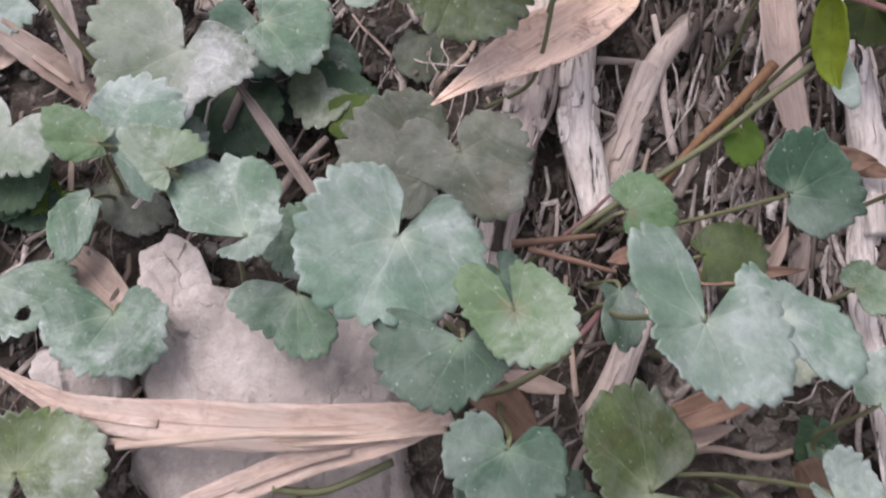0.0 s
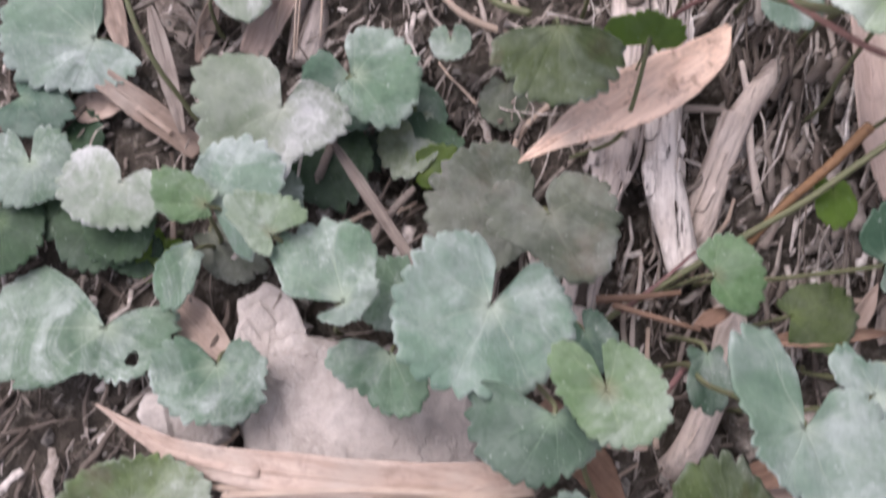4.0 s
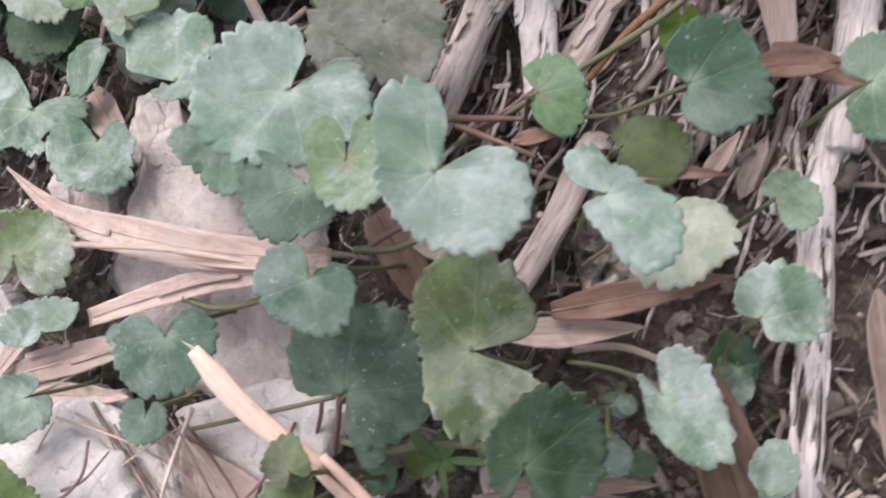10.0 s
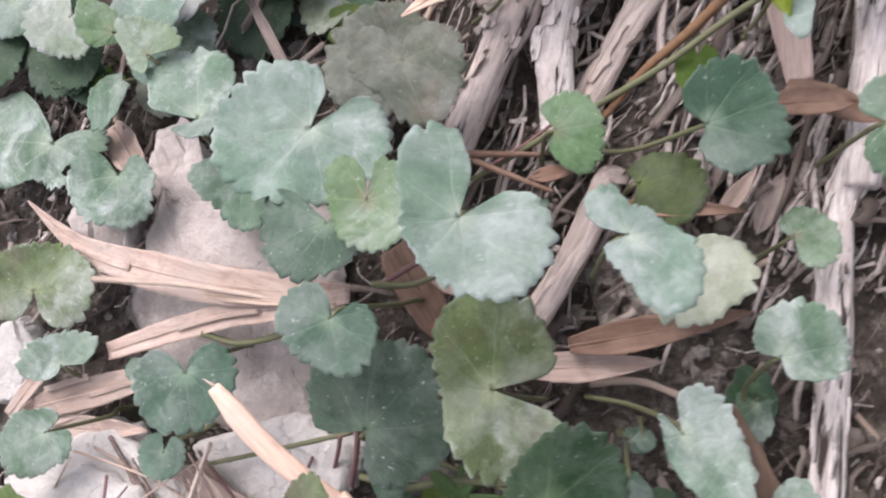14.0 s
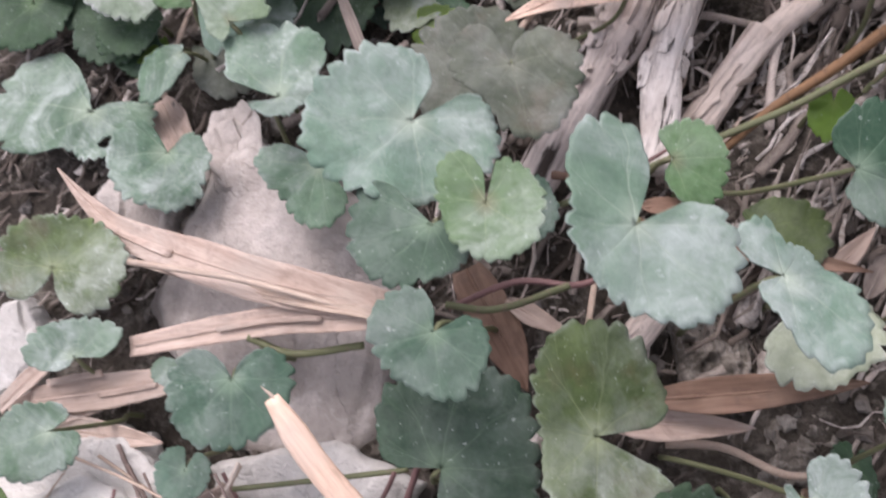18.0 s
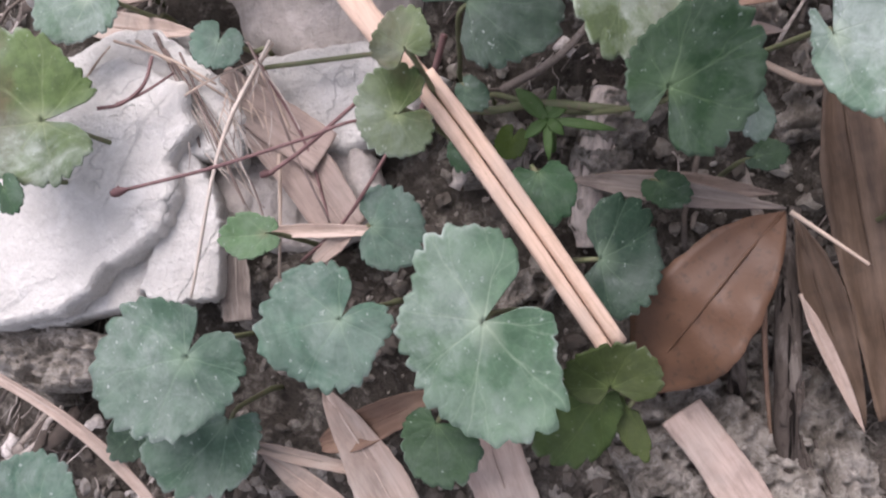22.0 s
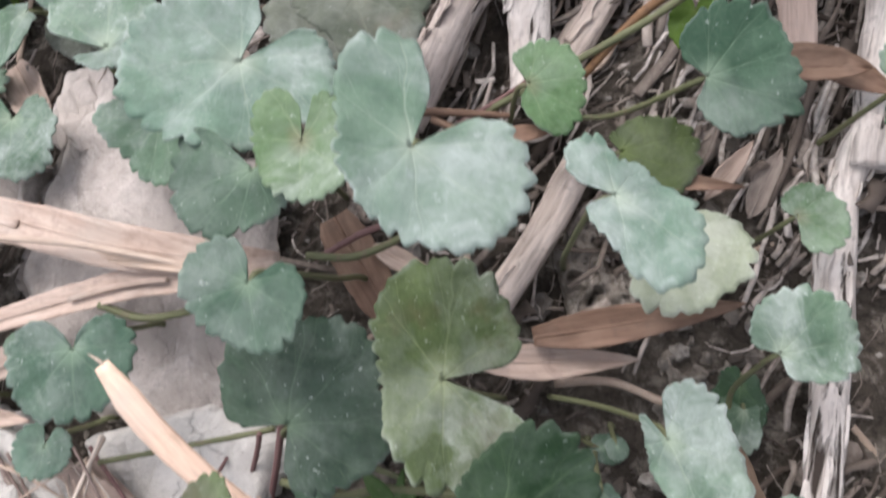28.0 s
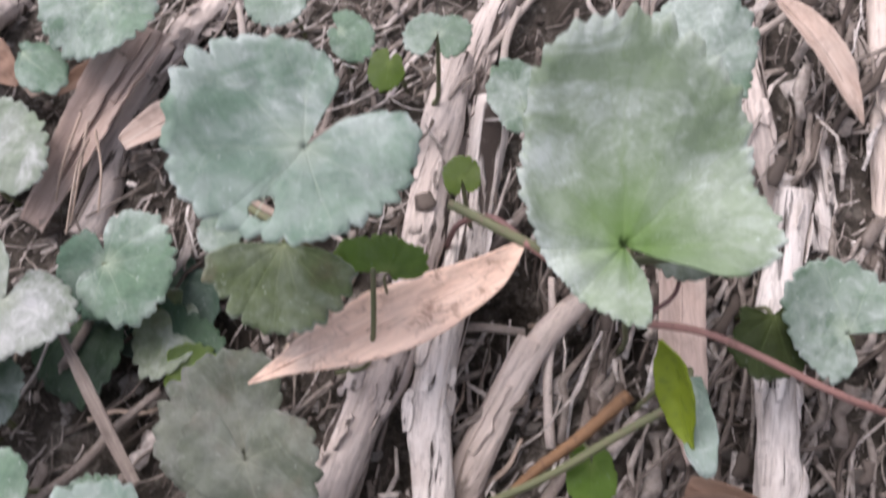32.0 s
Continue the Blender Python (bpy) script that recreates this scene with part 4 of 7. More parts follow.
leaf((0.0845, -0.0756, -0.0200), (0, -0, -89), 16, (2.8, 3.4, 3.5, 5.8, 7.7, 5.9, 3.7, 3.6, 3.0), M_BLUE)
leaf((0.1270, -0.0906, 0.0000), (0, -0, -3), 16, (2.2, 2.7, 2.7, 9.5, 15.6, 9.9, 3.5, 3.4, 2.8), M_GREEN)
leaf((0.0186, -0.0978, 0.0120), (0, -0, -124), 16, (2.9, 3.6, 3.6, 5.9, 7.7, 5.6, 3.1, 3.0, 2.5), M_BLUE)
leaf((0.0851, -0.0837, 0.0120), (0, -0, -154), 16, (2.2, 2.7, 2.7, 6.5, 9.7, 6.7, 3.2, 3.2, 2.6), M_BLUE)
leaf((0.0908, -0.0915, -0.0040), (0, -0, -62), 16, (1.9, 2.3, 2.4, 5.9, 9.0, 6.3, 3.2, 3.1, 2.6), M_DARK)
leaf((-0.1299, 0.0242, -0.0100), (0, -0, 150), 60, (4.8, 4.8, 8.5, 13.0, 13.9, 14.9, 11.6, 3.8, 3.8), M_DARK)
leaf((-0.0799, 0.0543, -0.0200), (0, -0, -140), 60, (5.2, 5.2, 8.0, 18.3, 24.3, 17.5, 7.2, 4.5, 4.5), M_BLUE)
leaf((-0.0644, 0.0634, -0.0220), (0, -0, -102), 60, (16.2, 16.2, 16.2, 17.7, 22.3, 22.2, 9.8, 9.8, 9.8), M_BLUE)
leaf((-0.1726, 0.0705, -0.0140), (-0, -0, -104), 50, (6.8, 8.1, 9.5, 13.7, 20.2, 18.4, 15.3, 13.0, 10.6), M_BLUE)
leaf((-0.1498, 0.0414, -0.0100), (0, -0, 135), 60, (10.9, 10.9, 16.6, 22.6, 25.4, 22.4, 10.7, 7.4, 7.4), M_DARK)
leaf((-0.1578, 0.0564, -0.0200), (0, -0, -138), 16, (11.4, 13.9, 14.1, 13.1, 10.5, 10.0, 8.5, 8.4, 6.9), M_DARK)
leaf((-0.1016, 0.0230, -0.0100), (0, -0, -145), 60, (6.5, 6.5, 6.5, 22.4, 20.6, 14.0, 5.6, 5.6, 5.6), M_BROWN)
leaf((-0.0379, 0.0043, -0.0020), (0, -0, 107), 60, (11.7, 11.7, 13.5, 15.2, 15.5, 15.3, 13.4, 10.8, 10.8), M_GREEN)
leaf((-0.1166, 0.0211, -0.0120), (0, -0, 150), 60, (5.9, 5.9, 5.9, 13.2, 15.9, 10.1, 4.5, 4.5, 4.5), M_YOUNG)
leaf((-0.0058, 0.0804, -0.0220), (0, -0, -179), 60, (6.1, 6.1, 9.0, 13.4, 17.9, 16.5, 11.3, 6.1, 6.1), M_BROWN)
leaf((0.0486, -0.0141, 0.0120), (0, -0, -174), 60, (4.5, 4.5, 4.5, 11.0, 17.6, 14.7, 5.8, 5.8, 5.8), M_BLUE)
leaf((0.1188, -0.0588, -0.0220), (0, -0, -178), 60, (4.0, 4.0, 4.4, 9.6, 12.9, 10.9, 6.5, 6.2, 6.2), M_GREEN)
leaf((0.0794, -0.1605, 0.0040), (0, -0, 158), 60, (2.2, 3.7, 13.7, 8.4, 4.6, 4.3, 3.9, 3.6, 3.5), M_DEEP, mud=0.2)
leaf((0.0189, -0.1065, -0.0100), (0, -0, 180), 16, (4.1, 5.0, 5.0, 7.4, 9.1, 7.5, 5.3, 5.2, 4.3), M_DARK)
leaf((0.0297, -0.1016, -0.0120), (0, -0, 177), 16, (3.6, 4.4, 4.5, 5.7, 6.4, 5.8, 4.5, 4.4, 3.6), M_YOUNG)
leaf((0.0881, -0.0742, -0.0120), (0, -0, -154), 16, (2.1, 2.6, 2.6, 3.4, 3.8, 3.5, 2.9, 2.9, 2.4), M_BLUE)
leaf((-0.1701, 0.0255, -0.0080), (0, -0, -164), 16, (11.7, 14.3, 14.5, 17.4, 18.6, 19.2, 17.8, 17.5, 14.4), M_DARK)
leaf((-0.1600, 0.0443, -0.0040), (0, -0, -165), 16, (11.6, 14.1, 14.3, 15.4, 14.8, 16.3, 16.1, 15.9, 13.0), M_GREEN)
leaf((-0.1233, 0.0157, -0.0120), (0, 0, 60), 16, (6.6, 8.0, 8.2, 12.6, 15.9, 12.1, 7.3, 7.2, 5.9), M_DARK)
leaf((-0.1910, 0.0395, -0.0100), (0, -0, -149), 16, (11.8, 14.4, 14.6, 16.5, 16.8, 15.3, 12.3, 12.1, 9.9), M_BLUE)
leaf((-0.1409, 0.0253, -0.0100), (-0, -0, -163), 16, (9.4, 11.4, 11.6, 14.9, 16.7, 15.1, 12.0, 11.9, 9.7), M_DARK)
leaf((-0.0628, -0.0801, 0.0120), (0, -0, 91), 60, (3.9, 3.9, 4.4, 5.8, 6.5, 5.9, 4.1, 3.4, 3.4), M_GREEN)
leaf((-0.0580, 0.0755, -0.0060), (0, -0, -156), 16, (14.1, 17.2, 17.5, 19.5, 19.6, 18.8, 16.2, 16.0, 13.1), M_BLUE)
leaf((-0.0360, 0.0629, -0.0140), (0, -0, 168), 16, (4.8, 5.9, 6.0, 14.4, 21.7, 16.8, 10.4, 10.2, 8.4), M_OLIVE)
leaf((-0.0432, 0.0765, -0.0200), (0, -0, -153), 16, (6.5, 8.0, 8.1, 18.4, 27.2, 17.5, 6.5, 6.4, 5.3), M_BLUE)
leaf((-0.0790, 0.0300, 0.0000), (0, 0, 10), 16, (8.2, 10.0, 10.1, 12.6, 13.9, 12.3, 9.6, 9.5, 7.8), M_GREEN)
leaf((0.0159, -0.0080, 0.0040), (0, -0, -153), 16, (6.0, 7.4, 7.5, 11.2, 14.0, 10.0, 5.2, 5.1, 4.2), M_BLUE)
leaf((0.0114, -0.1015, 0.0440), (14, -10, 35), 40, (4.2, 6.5, 8.1, 7.4, 8.6, 9.0, 7.2, 6.1, 3.9), M_OLIVE, mud=0.4, wave=0.3)


# ---- dry litter ----
def dry_leaf(a, b, width, name="dry_bamboo_leaf", label="dry tan bamboo leaf lying on the litter", material=M_BLADE, lift=0.0, roll=0.0, curl=0.25, bend=0.0, point=(0.0, 0.0), peak=0.4, category="dry leaf", group="dry bamboo leaves", mid=True, thick=0.0003):
    """A lance-shaped dead blade from a to b. point: how wide it still is at either end; curl: how far its edges rise."""
    a, b = Vector(a), Vector(b)
    d = b - a
    n = d.length
    y = d.normalized()
    x = y.cross(Vector((0, 0, 1))).normalized()
    z = x.cross(y)
    rot = Matrix((x, y, z)).transposed().to_4x4() @ pose(0, 0, 0, 0, roll, 0)
    root = thing(name, Matrix.Translation(a) @ rot, label, category, group)
    rng = random.Random(int(abs(a.x * 9e4) + abs(b.y * 7e4)))
    rows, cols = 44, 10
    verts, faces = [], []
    ph = rng.uniform(0, 6)
    for i in range(rows + 1):
        u = i / rows
        if u < peak:
            w = point[0] + (1 - point[0]) * math.sin(0.5 * math.pi * u / peak) ** 0.8
        else:
            w = point[1] + (1 - point[1]) * math.cos(0.5 * math.pi * (u - peak) / (1 - peak)) ** 0.85
        w = max(w, 0.02) * width * 0.5 * (1 + 0.05 * math.sin(9 * u + ph))
        for j in range(cols + 1):
            s = 2 * j / cols - 1
            ragged = 1 + (0.06 * noise.noise(Vector((u * 16, s * 3 + ph, ph))) if abs(s) == 1 else 0)
            zz = curl * w * s * s + lift * math.sin(math.pi * u) + 0.05 * w * math.sin(5 * u + ph) * s
            zz += 0.06 * width * noise.noise(Vector((u * 7, s * 1.5, ph)))
            zz += (-0.05 * w * math.exp(-(s / 0.12) ** 2) if mid else 0)
            verts.append((s * w * ragged + bend * math.sin(math.pi * u) + 0.02 * width * math.sin(7 * u + ph), n * u, zz))
    for i in range(rows):
        for j in range(cols):
            p = i * (cols + 1) + j
            faces.append((p, p + 1, p + cols + 2, p + cols + 1))
    ob = part("leaf_blade", mesh_of("leaf_blade", verts, faces, material), root)
    thicken(ob, thick, 0.0)
    if mid:
        v, f = tube([Vector((bend * math.sin(math.pi * i / 20) + 0.02 * width * math.sin(7 * i / 20 + ph), n * i / 20, lift * math.sin(math.pi * i / 20) - 0.0001)) for i in range(20)], lambda u: 0.0005 * (1.1 - u), 6)
        part("midrib", mesh_of("midrib", v, f, material), root)
    return root


def along(pts):
    """A frame at the first place with y towards the last one and z as upright as may be."""
    y = (pts[-1] - pts[0]).normalized()
    x = y.cross(Vector((0, 0, 1))).normalized()
    return Matrix.Translation(pts[0]) @ Matrix((x, y, x.cross(y))).transposed().to_4x4()


def stem(points, thick, name="long_straw", label="thin pale dry straw lying on the litter", material=M_STRAW, taper=0.6, rough=0.06, sides=8, flat=1.0, category="straw", group="loose stalks and straws"):
    pts = [Vector(p) for p in points]
    n = max(16, 10 * len(pts))
    where = along(pts)
    o = pts[0]
    back = where.inverted()
    path = [back @ p for p in spline(pts, n)]
    rng = random.Random(int(abs(o.x) * 1e5) + int(abs(o.y) * 1e5))
    r0 = thick * 0.5

    def radius(u):
        return r0 * (1 - (1 - taper) * u)
    v, f = tube(path, radius, sides, rough, flat, rng)
    ob = new(name, mesh_of(name, v, f, material))
    ob.matrix_world = where
    tagged(ob, label, category, group)
    return ob


def ribbon(points, widths, name="dry_bamboo_leaf", label="dry tan bamboo leaf lying on the litter", material=M_BLADE, curl=0.2, tilt=0.0, torn=0, thick=0.00035, category="dry leaf", group="dry bamboo leaves"):
    """A dead blade along a bent line, as wide as widths say (metres); torn: strips that split off its edge."""
    pts = [Vector(p) for p in points]
    where = along(pts)
    back = where.inverted()
    n, cols = 48, 10
    path = [back @ p for p in spline(pts, n)]
    rng = random.Random(int(abs(pts[0].x) * 1e5) + int(abs(pts[-1].y) * 1e5))
    ph = rng.uniform(0, 9)
    base = thing(name, where, label, category, group)
    full = np.interp(np.linspace(0, 1, n + 1), np.linspace(0, 1, len(widths)), widths)

    def strip(lo, hi, up, start, stop):
        verts, faces = [], []
        ids = range(int(start * n), int(stop * n) + 1)
        for i in ids:
            u = i / n
            d = (path[min(i + 1, n)] - path[max(i - 1, 0)]).normalized()
            s = d.cross(Vector((0, 0, 1))).normalized()
            k = s.cross(d)
            ang = radians(tilt)
            s, k = s * math.cos(ang) + k * math.sin(ang), k * math.cos(ang) - s * math.sin(ang)
            for j in range(cols + 1):
                f = lo + (hi - lo) * j / cols
                rag = 1 + (0.07 * noise.noise(Vector((u * 22, f * 3 + ph, ph))) if j in (0, cols) else 0)
                w = full[i] * 0.5
                h = curl * w * f * f + up + 0.10 * w * noise.noise(Vector((u * 9, f * 2, ph))) + 0.008 * w * math.sin(20 * f)
                verts.append(path[i] + s * (w * f * rag) + k * h)
        m = len(ids)
        for i in range(m - 1):
            for j in range(cols):
                p = i * (cols + 1) + j
                faces.append((p, p + 1, p + cols + 2, p + cols + 1))
        return verts, faces
    v, f = strip(-1, 1, 0.0, 0, 1)
    thicken(part("leaf_blade", mesh_of("leaf_blade", v, f, material), base), thick, 0.0)
    v, f = tube([p + Vector((0, 0, 0.0001)) for p in path[1:-1:2]], lambda u: 0.00045 * (1.2 - u), 6)
    part("midrib", mesh_of("midrib", v, f, material), base)
    for q in range(torn):
        lo = rng.uniform(-1.25, 0.7)
        a = rng.uniform(0.0, 0.5)
        v, f = strip(lo, lo + rng.uniform(0.2, 0.45), rng.uniform(0.0006, 0.0016), a, min(1.0, a + rng.uniform(0.3, 0.5)))
        thicken(part("torn_strip", mesh_of("torn_strip", v, f, material), base), thick, 0.0)
    return base


def bud(place, size):
    """A small dark flower bud: a stub with overlapping scales."""
    x, y, z = place
    base = thing("flower_bud", Matrix.Translation((x, y, z)), "tiny dark red bud at the end of a stalk", "bud", "flower buds")
    v, f = tube(spline([Vector((-size * 1.5, -size * 0.9, 0)), Vector((-size * 0.3, -size * 0.1, size * 0.1)), Vector((size * 1.3, size * 0.9, 0))], 8), lambda u: size * (0.35 + 0.5 * math.sin(math.pi * min(1, u + 0.12)) ** 0.7), 10, 0.08)
    part("scale_cone", mesh_of("scale_cone", v, f, M_BUD), base)
    for k in range(3):
        a = 2.1 * k
        v, f = tube([Vector((-size * 0.3, 0.4 * size * math.cos(a), 0.4 * size * math.sin(a))), Vector((-size * 0.9, 0.75 * size * math.cos(a), 0.7 * size * math.sin(a))), Vector((-size * 1.3, 0.5 * size * math.cos(a), 0.5 * size * math.sin(a)))], lambda u: size * 0.22 * (1.1 - u), 6)
        part("bud_scale", mesh_of("bud_scale", v, f, M_BUD), base)
    return base


def split_culm(upper, lower, wide, rod):
    """A dry culm torn in two along its lower length: a flattened sheath above, two splints below."""
    a = [Vector(p) for p in upper]
    c = [Vector(p) for p in lower]
    where = along([a[0], c[-1]])
    back = where.inverted()
    base = thing("split_culm", where, "split dry bamboo culm, pale orange, leaning across green leaves", "culm")
    path = [back @ p for p in spline(a, 26)]
    v, f = tube(path, lambda u: 0.5 * wide * (0.55 + 0.45 * min(1.0, u * 5)) * (1 - 0.12 * u), 14, 0.02, 0.42, random.Random(5))
    part("sheath", mesh_of("sheath", v, f, M_CULM), base)
    for k in (-1, 1):
        path = [back @ p + Vector((k * rod * 0.53, 0, 0)) for p in spline(c, 30)]
        v, f = tube(path, lambda u: 0.5 * rod * (0.8 + 0.2 * min(1.0, u * 6)), 10, 0.03, 0.8, random.Random(6 + k))
        part("splint", mesh_of("splint", v, f, M_CULM), base)
    tip = back @ a[0]
    v, f = tube([tip + Vector((-0.0008, 0.004, 0)), tip + Vector((-0.0004, -0.001, 0.0005)), tip + Vector((0, -0.0035, 0.0012))], lambda u: 0.0007 * (1.1 - u), 6)
    part("torn_tip", mesh_of("torn_tip", v, f, M_STRAW), base, "thin torn pale fibre")
    return base


def seedling(place, size):
    """A small weed: a short stem and a whorl of narrow leaves."""
    x, y, z = place
    foot = Vector((x, y, ground_z(x, y) - 0.002))
    base = thing("seedling", Matrix.Translation(foot), "small fresh green seedling with narrow leaves in soil", "seedling")
    top = Vector((0, 0, z - foot.z))
    v, f = tube(spline([Vector((0, 0, 0)), top * 0.5 + Vector((0.001, 0, 0)), top], 10), lambda u: 0.0008 * (1.2 - 0.4 * u), 8)
    part("stem", mesh_of("stem", v, f, M_YSTEM), base)
    for ang, ln, wd in ((8, 1.7, 0.24), (150, 1.15, 0.42), (-70, 1.0, 0.22), (95, 0.9, 0.20), (55, 0.7, 0.26), (-125, 0.7, 0.3), (-25, 0.55, 0.3)):
        verts, faces = [], []
        for i in range(13):
            u = i / 12
            w = 0.5 * wd * size * math.sin(math.pi * min(1, 0.06 + 0.94 * u)) ** 0.8
            for s in (-1, -0.5, 0, 0.5, 1):
                verts.append((s * w, size * ln * u, size * (0.35 * u - 0.4 * u * u) + 0.25 * abs(s) * w))
        for i in range(12):
            for s in range(4):
                p = i * 5 + s
                faces.append((p, p + 1, p + 6, p + 5))
        lf = part("small_leaf", mesh_of("small_leaf", verts, faces, M_YSTEM), base)
        lf.matrix_local = Matrix.Translation(top) @ pose(0, 0, 0, 0, 0, ang - 90)
        thicken(lf, 0.0003)
    return base


def root_piece(points, thick, label="grey weathered woody stem with flaking bark", name="woody_stem", flakes=9, material=M_FIBROUS, gnarl=1.0):
    """A weathered stem with ridged bark and ragged sheets of bark that peel off it."""
    pts = [Vector(p) for p in points]
    o = pts[0]
    n = 84
    where = along(pts)
    back = where.inverted()
    path = [back @ p for p in spline(pts, n)]
    rng = random.Random(int(abs(o.x) * 1e5) + int(abs(o.y) * 1e5) + 3)
    base = thing(name, where, label, "stem", "woody stems")
    sides, verts, faces = 28, [], []
    ph = rng.uniform(0, 9)
    knots = [(rng.uniform(0.1, 0.9) * n, rng.uniform(0, 6.28)) for _ in range(3)]

    def axes(i):
        d = (path[min(i + 1, n)] - path[max(i - 1, 0)]).normalized()
        s = d.cross(Vector((0, 0, 1))).normalized()
        return d, s, s.cross(d)

    def radius(i, a):
        q = Vector((math.cos(a) * 1.6, math.sin(a) * 1.6, i * 0.07 + ph))
        ridge = abs(noise.noise(Vector((math.cos(a) * 4.2, math.sin(a) * 4.2, i * 0.028 + ph))))
        r = 1 + gnarl * (0.15 * noise.noise(q) + 0.05 * noise.noise(q * 4) + 0.20 * (ridge - 0.22) + 0.05 * math.sin(i * 0.25 + ph) * math.sin(i * 0.08))
        r += gnarl * 0.22 * sum(math.exp(-((i - k) / 3.0) ** 2) * max(0.0, math.cos(a - c)) for k, c in knots)
        return 0.5 * thick * r
    for i, p in enumerate(path):
        d, s, u = axes(i)
        for k in range(sides):
            a = 2 * math.pi * k / sides
            r = radius(i, a)
            verts.append(p + s * r * math.cos(a) + u * r * 0.82 * math.sin(a))
    for i in range(n):
        for k in range(sides):
            a, b = i * sides + k, i * sides + (k + 1) % sides
            faces.append((a, b, b + sides, a + sides))
    faces.append(tuple(range(sides - 1, -1, -1)))
    faces.append(tuple(range(n * sides, (n + 1) * sides)))
    part("bark", mesh_of("bark", verts, faces, material), base)
    for q in range(flakes):
        big = q % 3 == 0
        i0 = rng.randrange(3, n - 18)
        rows = rng.randrange(8, 16) if big else rng.randrange(4, 9)
        a0 = rng.uniform(0.1, math.pi - 0.1)
        half = rng.uniform(0.35, 0.75) if big else rng.uniform(0.10, 0.28)
        up, lean = rng.uniform(0.14, 0.34), rng.choice((-1, 1))
        fv, cols = [], 6
        for j in range(rows + 1):
            t = j / rows
            i = i0 + j
            d, s, u = axes(i)
            lo = -half * (0.55 + 0.6 * noise.noise(Vector((i * 0.45, ph, q)))) * min(1.0, 0.25 + 3 * t)
            hi = half * (0.55 + 0.6 * noise.noise(Vector((i * 0.45, ph + 5, q)))) * min(1.0, 0.2 + 3 * (1 - t))
            for c in range(cols + 1):
                f = c / cols
                aa = a0 + lo + (max(hi, lo + 0.04) - lo) * f
                g = f if lean > 0 else 1 - f
                rr = radius(i, aa) * (1.015 + up * g ** 2.2 * (0.4 + 0.6 * math.sin(math.pi * t)) + 0.12 * up * t * t)
                fv.append(path[i] + s * rr * math.cos(aa) + u * rr * 0.84 * math.sin(aa))
        ff = [(j * (cols + 1) + c, j * (cols + 1) + c + 1, (j + 1) * (cols + 1) + c + 1, (j + 1) * (cols + 1) + c) for j in range(rows) for c in range(cols)]
        thicken(part("bark_flake", mesh_of("bark_flake", fv, ff, material), base), 0.00028)
    return base


